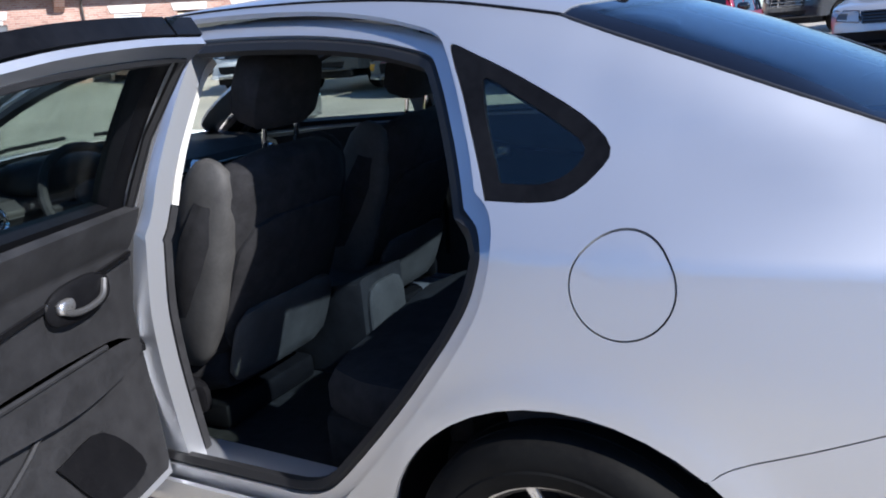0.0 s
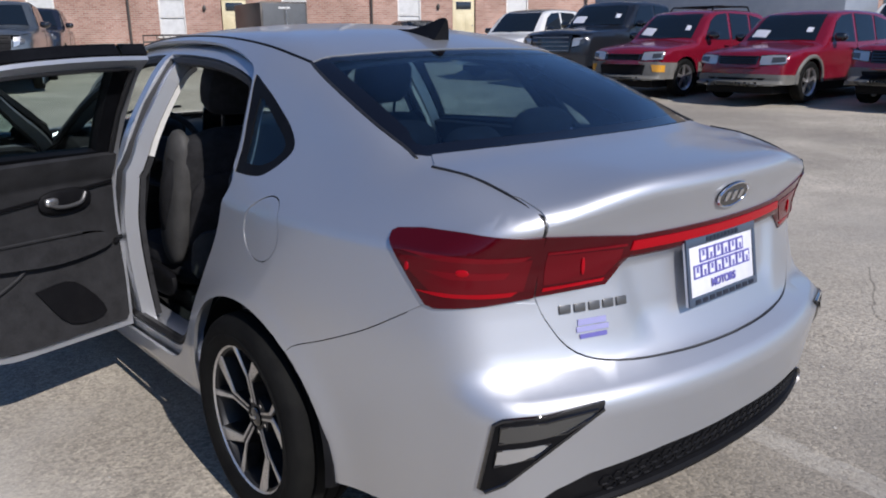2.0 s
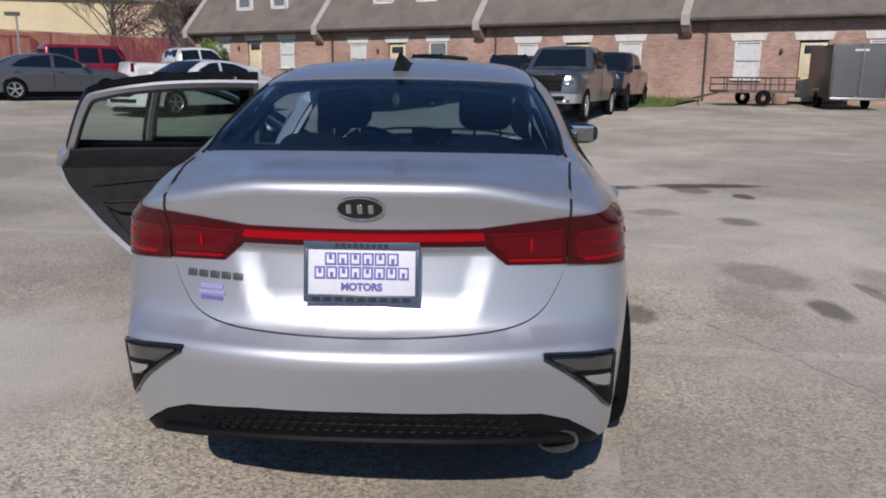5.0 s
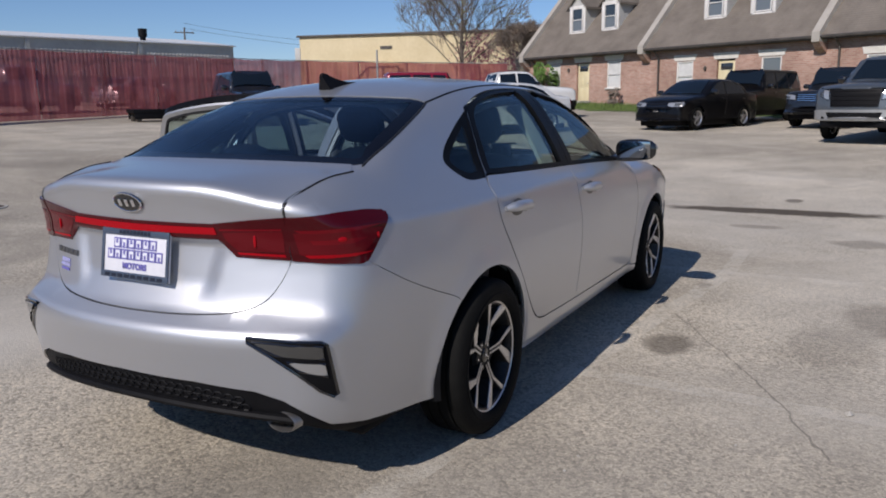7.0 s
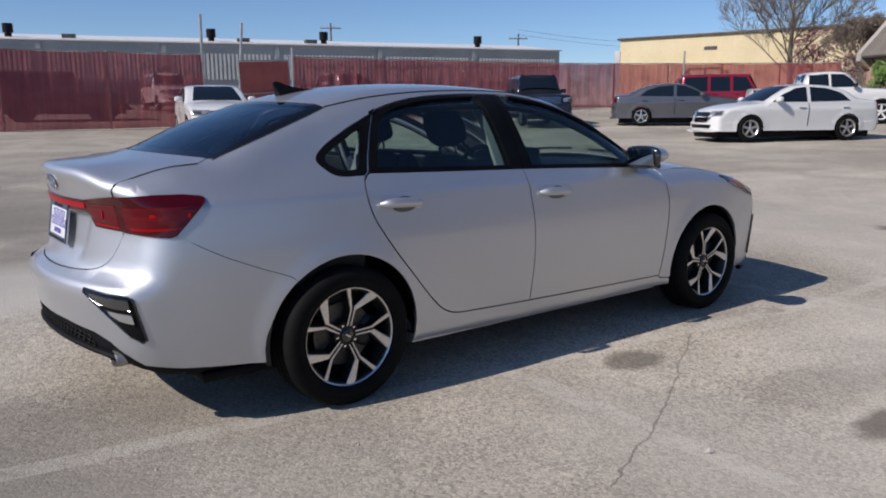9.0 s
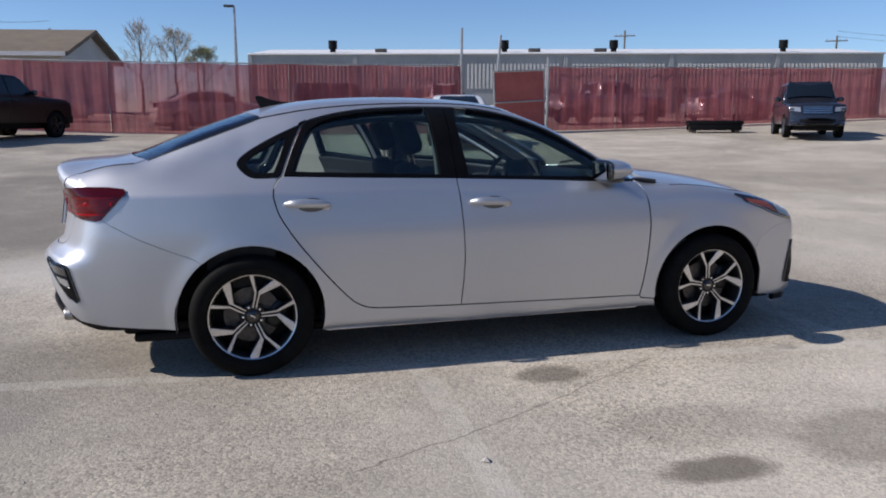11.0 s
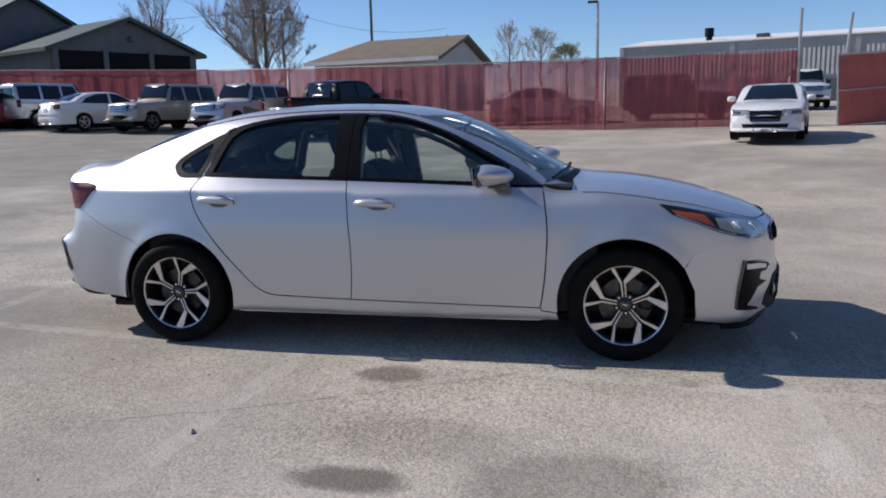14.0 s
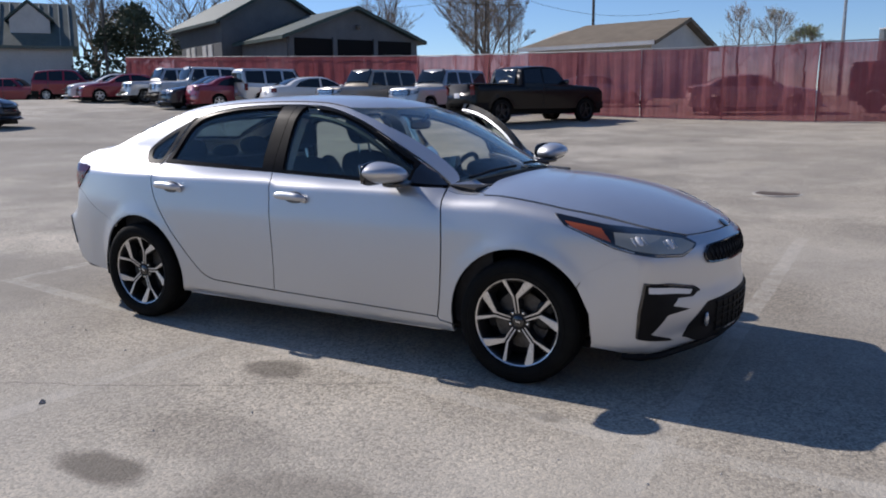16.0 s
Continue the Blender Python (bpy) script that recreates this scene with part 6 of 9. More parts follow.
METAL_LIGHT = varied("white_metal_panel", (0.55, 0.54, 0.51), (0.68, 0.66, 0.62), 0.6, 0.5, 0.1)
ROOF_WHITE = varied("white_roof_edge", (0.68, 0.68, 0.67), (0.8, 0.8, 0.78), 0.6, 0.5)
LODGE_RIB = varied("pale_green_rib", (0.20, 0.24, 0.21), (0.30, 0.33, 0.30), 2, 0.6)
GREY_SIDING = varied("dark_grey_siding", (0.085, 0.092, 0.098), (0.12, 0.128, 0.135), 0.8, 0.7)
PALE_SIDING = varied("pale_siding", (0.42, 0.42, 0.40), (0.52, 0.52, 0.49), 0.8, 0.7)
GALV = varied("galvanised_steel", (0.36, 0.36, 0.35), (0.50, 0.50, 0.48), 6, 0.4, 0.7)
WOOD_POLE = varied("weathered_pole_wood", (0.10, 0.085, 0.07), (0.17, 0.15, 0.125), 3, 0.9)
BARK = varied("grey_brown_bark", (0.085, 0.070, 0.058), (0.16, 0.135, 0.11), 5, 0.95)
TWIG_PALE = varied("pale_twigs", (0.25, 0.215, 0.18), (0.36, 0.315, 0.26), 2, 0.95)
TWIG = varied("twigs", (0.16, 0.13, 0.105), (0.25, 0.21, 0.175), 2, 0.95)
LEAF_SPRING = varied("young_leaves", (0.20, 0.23, 0.06), (0.30, 0.32, 0.10), 2, 0.7)
LEAF_BUSH = varied("bush_leaves", (0.075, 0.16, 0.03), (0.16, 0.26, 0.05), 2, 0.65)
LEAF_DARK = varied("evergreen_needles", (0.028, 0.042, 0.026), (0.055, 0.075, 0.042), 2, 0.8)
LEAF_DRY = varied("dry_leaves", (0.16, 0.115, 0.08), (0.24, 0.18, 0.13), 2, 0.9)
LEAF_PINK = varied("pink_blossom", (0.30, 0.10, 0.13), (0.40, 0.16, 0.19), 2, 0.8)
GRASS = varied("spring_grass", (0.07, 0.12, 0.025), (0.15, 0.20, 0.05), 1.5, 0.9, bump_scale=40, bump_strength=0.6, bump_distance=0.03)
CONCRETE = varied("concrete", (0.36, 0.34, 0.30), (0.46, 0.44, 0.40), 1.2, 0.9)


def red_mesh_material():
    mat = bpy.data.materials.new("red_privacy_mesh")
    mat.use_nodes = True
    b = bsdf(mat)
    b.inputs["Roughness"].default_value = 0.8
    coarse = noise_tex(mat, 0.35, 5, 0.6)
    streak = noise_tex(mat, 1.0, 3, 0.6, warp=(9.0, 9.0, 0.25))
    sag = noise_tex(mat, 0.9, 4, 0.6, warp=(1.0, 1.0, 2.2))
    slat = noise_tex(mat, 1.0, 1, 0.5, warp=(14.0, 14.0, 0.05))
    fac = math_node(mat, 'ADD', math_node(mat, 'MULTIPLY', coarse, 0.55), math_node(mat, 'ADD', math_node(mat, 'MULTIPLY', streak, 0.20), math_node(mat, 'MULTIPLY', slat, 0.25)))
    tone = ramp(mat, fac, [(0.36, (0.29, 0.075, 0.085)), (0.52, (0.39, 0.120, 0.132)), (0.68, (0.52, 0.21, 0.22))])
    link(mat, tone, b.inputs["Base Color"])
    tr = node(mat, "ShaderNodeBsdfTransparent")
    tr.inputs["Color"].default_value = (0.86, 0.52, 0.53, 1)
    mx = node(mat, "ShaderNodeMixShader")
    see = math_node(mat, 'ADD', math_node(mat, 'ADD', math_node(mat, 'MULTIPLY', ramp(mat, slat, [(0.42, (0, 0, 0)), (0.60, (1, 1, 1))]), 0.10), math_node(mat, 'MULTIPLY', sag, 0.46)), 0.0, clamp=True)
    back = node(mat, "ShaderNodeBsdfTranslucent")
    cloth = node(mat, "ShaderNodeMixShader", Fac=0.5)
    link(mat, b.outputs[0], cloth.inputs[1])
    link(mat, tone, back.inputs["Color"])
    link(mat, back.outputs[0], cloth.inputs[2])
    link(mat, see, mx.inputs[0])
    link(mat, cloth.outputs[0], mx.inputs[1])
    link(mat, tr.outputs[0], mx.inputs[2])
    link(mat, mx.outputs[0], mat.node_tree.nodes["Material Output"].inputs["Surface"])
    return mat


RED_MESH = red_mesh_material()
RED_SOLID = varied("red_gate_mesh", (0.34, 0.085, 0.075), (0.44, 0.13, 0.11), 1.5, 0.8, fine=14)


class Flat:
    """A plane of (x, z), facing -y."""
    panel = Shell.panel

    def on(self, uv, view, offset=0.0):
        uv = np.asarray(uv, float)
        n = np.zeros((len(uv), 3))
        n[:, 1] = -1
        return np.stack([uv[:, 0], np.zeros(len(uv)), uv[:, 1]], 1) + n * offset, n


flat = Flat()


def rect(x0, z0, x1, z1):
    return [(x0, z0), (x1, z0), (x1, z1), (x0, z1)]


def ground_pose(x, y, turn=0.0, dz=0.0):
    return pose(x, y, lot_z(x, y) + dz, 0, 0, turn)


# ---- brick terrace with dormers ----
BAY = 9.2
TERRACE = Matrix.Translation((26.0, -12.6, 0)) @ Matrix(((-0.46, 0.888, 0, 0), (-0.888, -0.46, 0, 0), (0, 0, 1, 0), (0, 0, 0, 1)))


def sash_window(parent, x, z0, w, h, material_low, material_up, y=0.0, lintel=True, name="window"):
    win = part(name, box_bm((w, 0.04, h), (x, y + 0.10, z0 + h / 2), 0.0), material_low, parent)
    part("pane", box_bm((w * 0.86, 0.012, h * 0.44), (x, y + 0.066, z0 + h * 0.75), 0.0), material_up, win)
    part("pane", box_bm((w * 0.86, 0.012, h * 0.44), (x, y + 0.074, z0 + h * 0.26), 0.0), material_low, win)
    f = 0.055
    for size, at in (((f, 0.08, h), (x - w / 2 + f / 2, y + 0.05, z0 + h / 2)), ((f, 0.08, h), (x + w / 2 - f / 2, y + 0.05, z0 + h / 2)),
                     ((w, 0.07, f), (x, y + 0.05, z0 + h - f / 2)), ((w, 0.07, f), (x, y + 0.05, z0 + f / 2)), ((w, 0.08, f * 0.8), (x, y + 0.05, z0 + h * 0.5))):
        part("frame", box_bm(size, at, 0.006), WHITE_TRIM if name == "dormer_window" else DARK_METAL if material_up is DARK_PANE else WHITE_TRIM, win)
    if lintel:
        part("sill", box_bm((w + 0.16, 0.14, 0.07), (x, y - 0.02, z0 - 0.035), 0.008), LINTEL, win)
        bm = prism_bm([(x - w / 2 - 0.12, z0 + h + 0.03), (x + w / 2 + 0.12, z0 + h + 0.03), (x + w / 2 + 0.20, z0 + h + 0.30), (x - w / 2 - 0.20, z0 + h + 0.30)], 0.12, 'Y', y - 0.03)
        part("lintel", bm, LINTEL, win)
    return win


def terrace():
    b = thing("brick_terrace", TERRACE, "red brick terrace with brown shingle roof, dormers and cream doors", "building", kind="structure")
    x0, x1 = -3.5 * BAY - 0.3, 3.5 * BAY
    base, eave = 0.2, 3.85
    rnd = random.Random(4)
    holes, fronts = [], []
    gz = lambda x: lot_z(*(TERRACE @ Vector((x, 0, 0))).xy)
    for k in range(-3, 4):
        cx = k * BAY
        z = gz(cx) + 0.18
        holes += [rect(cx - 0.49, z, cx + 0.49, z + 2.12), rect(cx - 2.3 - 0.48, z + 0.72, cx - 2.3 + 0.48, z + 2.12), rect(cx + 2.3 - 0.48, z + 0.72, cx + 2.3 + 0.48, z + 2.12)]
        fronts.append((cx, z))
    wall = flat.panel("wall", rect(x0, base, x1, eave + 0.1), 'P', BRICK, b, "red-brown brick wall", step=1.5, thick=0.25, holes=holes)
    part("gable_wall", prism_bm([(0.0, base), (0.0, eave), (5.0, 9.3), (10.0, eave), (10.0, base)], 0.25, 'X', x0), BRICK, b)
    part("gable_wall", prism_bm([(0.0, base), (0.0, eave), (5.0, 9.3), (10.0, eave), (10.0, base)], 0.25, 'X', x1 - 0.25), BRICK, b)
    part("back_wall", box_bm((x1 - x0, 0.25, eave), ((x0 + x1) / 2, 9.9, eave / 2 + 0.1)), BRICK, b)
    for cx, z in fronts:
        d = part("door", box_bm((0.92, 0.05, 2.06), (cx, 0.12, z + 1.03), 0.01), CREAM, b, "cream panelled door")
        part("fanlight", box_bm((0.64, 0.02, 0.30), (cx, 0.09, z + 1.80), 0.005), DARK_PANE, d)
        for px in (-0.2, 0.2):
            for pz, ph in ((0.45, 0.6), (1.15, 0.62)):
                part("door_panel", box_bm((0.28, 0.02, ph), (cx + px, 0.095, z + pz), 0.008), CREAM, d)
        part("knob", soft_bm((0.06, 0.06, 0.06), (cx + 0.36, 0.07, z + 1.0), 2), CHROME, d)
        part("lintel", prism_bm([(cx - 0.62, z + 2.14), (cx + 0.62, z + 2.14), (cx + 0.70, z + 2.42), (cx - 0.70, z + 2.42)], 0.12, 'Y', -0.03), LINTEL, d)
        part("step", box_bm((1.3, 0.9, 0.14), (cx, -0.42, z - 0.02), 0.02), CONCRETE, d)
        part("wall_lamp", soft_bm((0.12, 0.14, 0.22), (cx - 1.1, -0.05, z + 1.75), 3), DARK_METAL, b)
        for dx in (-2.3, 2.3):
            low = rnd.choice([BLIND, BLIND, GREY_PANE])
            sash_window(b, cx + dx, z + 0.72, 0.96, 1.40, low, rnd.choice([BLIND, GREY_PANE, DARK_PANE]) if low is not BLIND else BLIND)
    # roof planes, eaves and gutter
    def slope(xa, xb):
        bm = bmesh.new()
        pts = [(-0.45, eave - 0.02), (5.0, 9.55), (10.45, eave - 0.02), (10.45, eave - 0.16), (5.0, 9.38), (-0.45, eave - 0.16)]
        return prism_bm(pts, xb - xa, 'X', xa, bm)
    part("roof", slope(x0 - 0.3, x1 + 0.3), SHINGLE, b, "brown-grey shingle roof", smooth=False)
    part("gutter", box_bm((x1 - x0 + 0.6, 0.13, 0.12), ((x0 + x1) / 2, -0.50, eave - 0.10), 0.03), DARK_METAL, b, "dark gutter")
    part("soffit", box_bm((x1 - x0, 0.5, 0.05), ((x0 + x1) / 2, -0.22, eave - 0.17)), DARK_METAL, b)
    tilt = math.atan2(9.55 - eave, 5.45)
    for k in range(-3, 5):
        px = (k - 0.5) * BAY
        bm = prism_bm([(-0.62, eave - 0.30), (-0.62, eave + 0.10), (5.0, 9.55 + 0.52), (5.0, 9.4), (-0.1, eave - 0.30)], 0.34, 'X', px - 0.17)
        pw = part("party_wall", bm, PARTY, b, "grey-beige fire wall standing out of the roof", smooth=False)
        part("corbel", prism_bm([(-0.60, eave - 0.30), (0.0, eave - 0.30), (0.0, eave - 0.75), (-0.35, eave - 0.55)], 0.34, 'X', px - 0.17), BRICK, b, smooth=False)
        part("downpipe", tube_bm([(px + 0.75, -0.50, eave - 0.15), (px + 0.75, -0.10, eave - 0.5), (px + 0.75, -0.08, gz(px) + 0.05)], 0.045, 8), DARK_METAL, b)
    for k in range(-3, 4):
        for dx in (-1.25, 1.25):
            cx = k * BAY + dx
            yb = 0.72
            zb = eave + (yb + 0.45) * math.tan(tilt) - 0.05
            zt = zb + 1.50
            yt = (zt + 0.75 - eave) / math.tan(tilt) - 0.45
            d = part("dormer", prism_bm([(cx - 0.62, zb - 0.1), (cx - 0.62, zt), (cx, zt + 0.62), (cx + 0.62, zt), (cx + 0.62, zb - 0.1)], yt - yb, 'Y', yb + 0.06), PALE_SIDING, b, "dormer with pale siding and white window", smooth=False)
            for s in (1, -1):
                bm = prism_bm([(cx, zt + 0.76), (cx + s * 0.82, zt - 0.10), (cx + s * 0.82, zt - 0.22), (cx, zt + 0.62)], yt - yb + 0.25, 'Y', yb - 0.12)
                part("dormer_roof", bm, SHINGLE, d, smooth=False)
            for size, at in (((0.16, 0.06, 1.55), (cx - 0.54, yb, zb + 0.72)), ((0.16, 0.06, 1.55), (cx + 0.54, yb, zb + 0.72)), ((1.24, 0.06, 0.16), (cx, yb, zb)), ((1.24, 0.06, 0.14), (cx, yb, zt - 0.06))):
                part("dormer_trim", box_bm(size, at, 0.008), WHITE_TRIM, d)
            w = sash_window(d, cx, zb + 0.10, 0.86, 1.28, GREY_PANE, DARK_PANE, y=yb - 0.06, lintel=False, name="dormer_window")
            for o in list(w.children):
                o.parent = d
    return b


terrace()


# ---- long metal shed behind the fence ----
def metal_shed():
    ax, ay, bx, by = 2.0, 73.6, 59.5, 56.5
    length = math.hypot(bx - ax, by - ay)
    ang = math.degrees(math.atan2(by - ay, bx - ax))
    m = pose(ax, ay, 1.0, 0, 0, ang)
    b = thing("metal_shed", m, "long low grey metal shed with a white roof edge", "warehouse", kind="structure")
    part("wall", box_bm((length, 18, 6.1), (length / 2, 9, 3.05)), METAL_WALL, b)
    part("roof_edge", box_bm((length + 0.4, 18.5, 0.12), (length / 2, 9, 6.18), 0.03), ROOF_WHITE, b, "white roof edge")
    part("roof", prism_bm([(-0.25, 6.24), (9, 7.34), (18.25, 6.24)], length, 'X', 0), ROOF_WHITE, b, smooth=False)
    bays = 6
    for k in range(bays):
        xa, xb = length * k / bays + 0.55, length * (k + 1) / bays - 0.55
        if k == 1:
            part("shed_door", box_bm((xb - xa - 1.0, 0.1, 2.6), ((xa + xb) / 2, -0.05, 1.3)), GREY_SIDING, b)
        n = 24
        for i in range(n):
            part("rib", box_bm(((xb - xa) / n * 0.52, 0.10, 2.3), (xa + (i + 0.5) * (xb - xa) / n, -0.06, 4.10), 0.0), METAL_LIGHT, b)
        part("pilaster", box_bm((0.4, 0.16, 6.1), (length * k / bays, -0.08, 3.05)), METAL_WALL, b)
    for x in (7.6, 24.3, 34.9, 51.3):
        part("roof_vent", revolve_bm([(0.01, 1.05), (0.42, 1.05), (0.42, 0.30), (0.28, 0.25), (0.28, -0.4), (0.01, -0.4)], 16, 'Z', at=(x, 2.0, 6.55)), BLACK_TRIM, b, "dark roof vent")
    for x in (12.3, 27.2, 33.6):
        part("small_vent", box_bm((1.1, 0.9, 0.35), (x, 2.0, 6.65), 0.03), DARK_METAL, b)


metal_shed()


def yellow_building():
    m = pose(49.8, 40.2, 0.8, 0, 0, -76)
    b = thing("yellow_warehouse", m, "pale yellow flat-roofed building behind the fence", "building", kind="structure")
    part("wall", box_bm((32, 14, 5.9), (16, 7, 2.95)), YELLOW_WALL, b)
    part("roof_edge", box_bm((32.4, 14.4, 0.16), (16, 7, 5.96), 0.02), DARK_METAL, b)
    part("vent_slot", box_bm((1.0, 0.06, 0.25), (7.6, -0.02, 4.9)), DARK_METAL, b)
    part("downpipe", box_bm((0.5, 0.5, 1.1), (-0.2, 0.2, 4.5), 0.03), PALE_SIDING, b)
    part("stair_housing", prism_bm([(4.4, 1.2), (6.4, 3.2), (9.0, 3.2), (9.0, 1.2)], 1.2, 'Y', -1.25), YELLOW_WALL, b, smooth=False)
    for x, z in ((6.4, 3.2), (9.0, 3.2), (7.7, 3.2)):
        part("stair_rail", tube_bm([(x, -1.3, 1.2), (x, -1.3, z + 0.1)], 0.06, 6), WOOD_POLE, b)
    part("stair_rail", tube_bm([(4.4, -1.3, 1.3), (6.4, -1.3, 3.3), (9.0, -1.3, 3.3)], 0.07, 6), WOOD_POLE, b)


yellow_building()


def gable_house(name, label, m, w, d, eave, ridge, wall, roof, overhang=0.5, ridge_in=0.0):
    """A house with its ridge along x."""
    b = thing(name, m, label, "house", kind="structure")
    part("wall", prism_bm([(0, -2), (0, eave), (d / 2, ridge - 0.25), (d, eave), (d, -2)], w, 'X', 0), wall, b, smooth=False)
    k = (ridge - eave) / (d / 2)
    pts = [(-overhang, eave - overhang * k), (d / 2, ridge), (d + overhang, eave - overhang * k), (d + overhang, eave - overhang * k - 0.22), (d / 2, ridge - 0.22), (-overhang, eave - overhang * k - 0.22)]
    bm = prism_bm(pts, w + 2 * overhang, 'X', -overhang)
    if ridge_in:
        for v in bm.verts:
            if v.co.x < 0 and v.co.z > ridge - 0.5:
                v.co.x += ridge_in
    part("roof", bm, roof, b, smooth=False)
    return b


tan = gable_house("tan_house", "small house with a tan shingle roof behind the fence", pose(-17.6, 43.6, 1.0, 0, 0, -12), 8.6, 8.0, 3.9, 5.3, PALE_SIDING, TAN_SHINGLE, 0.5, 2.3)
part("fascia", box_bm((9.4, 0.06, 0.22), (4.3, -0.53, 3.62)), WHITE_TRIM, tan)
# flat black sheet in place of a shaded opening
part("dark_opening", box_bm((3.4, 0.06, 2.9), (2.6, -0.02, 1.9)), BAY_SHADE, tan)
shop = gable_house("workshop", "dark grey workshop with a green metal roof and open bays", pose(-36.1, 37.2, 1.2, 0, 0, -25), 7.2, 9.6, 4.47, 6.3, GREY_SIDING, GREEN_ROOF, 0.5)
for k in range(3):
    # black sheet on the wall paints the shade of each bay
    part("bay_opening", box_bm((0.08, 2.7, 4.3), (7.23, 1.75 + k * 3.0, 2.05), 0.0), BAY_SHADE, shop, "black sheet for the shade inside an open bay")
    part("bay_post", box_bm((0.25, 0.3, 4.4), (7.26, 0.25 + k * 3.0, 2.1)), GREY_SIDING, shop)
part("lamp", soft_bm((0.2, 0.35, 0.3), (7.3, 5.0, 5.0), 3), DARK_METAL, shop)
hall = gable_house("workshop_hall", "tall dark grey hall with a green metal roof", pose(-47.3, 41.3, 1.2, 0, 0, -25), 10.8, 8.0, 6.1, 8.3, GREY_SIDING, GREEN_ROOF, 0.5)
for x in (3.8, 5.0, 7.4, 8.6):
    w = part("window", box_bm((0.8, 0.06, 0.9), (x, -0.03, 3.9)), BLIND, hall, "white framed window")
lodge = gable_house("green_roofed_lodge", "pale building with a green ribbed metal roof and dormer", pose(-57.6, 22.4, 1.5, 0, 0, 53.6), 14.0, 9.0, 4.44, 7.56, PALE_SIDING, LODGE_ROOF, 0.5)
part("dormer", prism_bm([(10.1, 5.0), (10.1, 6.0), (11.4, 7.15), (12.7, 6.0), (12.7, 5.0)], 3.2, 'Y', 0.9), PALE_SIDING, lodge, smooth=False)
for s in (1, -1):
    part("dormer_roof", prism_bm([(11.4, 7.42), (11.4 + s * 1.6, 6.02), (11.4 + s * 1.6, 5.86), (11.4, 7.2)], 3.4, 'Y', 0.75), GREEN_ROOF, lodge, smooth=False)
for k in range(22):
    x = 0.3 + k * 0.65
    foot = (-0.46, 4.14) if not 9.8 < x < 13.0 else (3.2, 6.69)
    part("roof_rib", tube_bm([(x, *foot), (x, 4.45, 7.56)], 0.05, 4), LODGE_RIB, lodge)


# ---- fence ----
FENCE_LEFT = [(-36.1, 27.6), (-26.6, 29.6), (-17.5, 31.0), (-6.4, 24.6), (1.9, 22.3), (7.0, 22.5)]
FENCE_RIGHT = [(10.4, 22.7), (17.0, 23.6), (30.0, 26.5), (38.0, 21.5), (41.0, 17.5)]


def fence(name, line, label):
    p = np.array(line)
    f = thing(name, pose(0, 0, 0), label, "fence", kind="structure")
    seg = np.hypot(*np.diff(p, axis=0).T)
    s = np.concatenate([[0], np.cumsum(seg)])
    n = int(round(s[-1] / 3.0))
    knots = [np.array([np.interp(t, s, p[:, 0]), np.interp(t, s, p[:, 1])]) for t in np.linspace(0, s[-1], n + 1)]
    rnd = random.Random(len(line) + 3)
    H = 2.40
    for a in knots:
        z = lot_z(*a)
        lean = (rnd.uniform(-0.05, 0.05), rnd.uniform(-0.04, 0.04))
        part("post", tube_bm([(a[0], a[1], z - 0.1), (a[0] + lean[0], a[1] + lean[1], z + H + 0.04)], 0.035, 8), GALV, f, "steel fence post")
    for a, b in zip(knots, knots[1:]):
        bm = bmesh.new()
        nu, nv = 42, 6
        ph = rnd.uniform(0, 6)
        d = (b - a) / np.linalg.norm(b - a)
        nrm = np.array([-d[1], d[0]])
        rows = []
        for i in range(nu + 1):
            q = a + (b - a) * i / nu
            z = lot_z(*q)
            col = []
            for j in range(nv + 1):
                t = j / nv
                off = 0.030 * math.sin(i * 0.63 + ph) * math.sin(math.pi * t) + 0.018 * math.sin(i * 0.23 + j * 1.3 + ph) + 0.008 * math.sin(i * 2.1 + ph * 3 + 0.4 * j) - 0.11
                col.append((q[0] + nrm[0] * off, q[1] + nrm[1] * off, z + 0.03 + (H - 0.05) * t - 0.03 * math.sin(math.pi * i / nu) * t))
            rows.append(col)
        for side in (0.0, 0.006):
            grid = [[bm.verts.new((x + nrm[0] * side, y + nrm[1] * side, z)) for x, y, z in col] for col in rows]
            for i in range(nu):
                for j in range(nv):
                    q4 = (grid[i][j], grid[i + 1][j], grid[i + 1][j + 1], grid[i][j + 1])
                    bm.faces.new(q4 if side else tuple(reversed(q4)))
            break
        part("mesh_panel", bm, RED_MESH, f, "sagging red privacy mesh")
        za, zb = lot_z(*a), lot_z(*b)
        part("top_rail", tube_bm([(a[0], a[1], za + H), (b[0], b[1], zb + H)], 0.022, 6), GALV, f)
    return f


fence("privacy_fence", FENCE_LEFT, "chain-link fence covered with faded red mesh")
fence("privacy_fence", FENCE_RIGHT, "chain-link fence covered with faded red mesh")


def gate_leaf():
    z = lot_z(9.4, 22.0)
    g = thing("gate_leaf", pose(10.35, 22.55, z, 0, 3, 196), "open gate leaf of red mesh in a steel frame", "gate")
    fr = [(0, 0.08), (2.25, 0.08), (2.25, 2.30), (0, 2.30)]
    part("gate_frame", tube_bm([(x, 0, zz) for x, zz in fr], 0.035, 8, closed=True), GALV, g)
    part("mesh_sheet", box_bm((2.2, 0.015, 2.15), (1.12, 0.02, 1.19), 0.0), RED_SOLID, g, "red mesh sheet")
    for y in (-0.03, 0.05):
        part("mid_rail", tube_bm([(0, y, 1.2), (2.25, y, 1.2)], 0.028, 8), GALV, g)


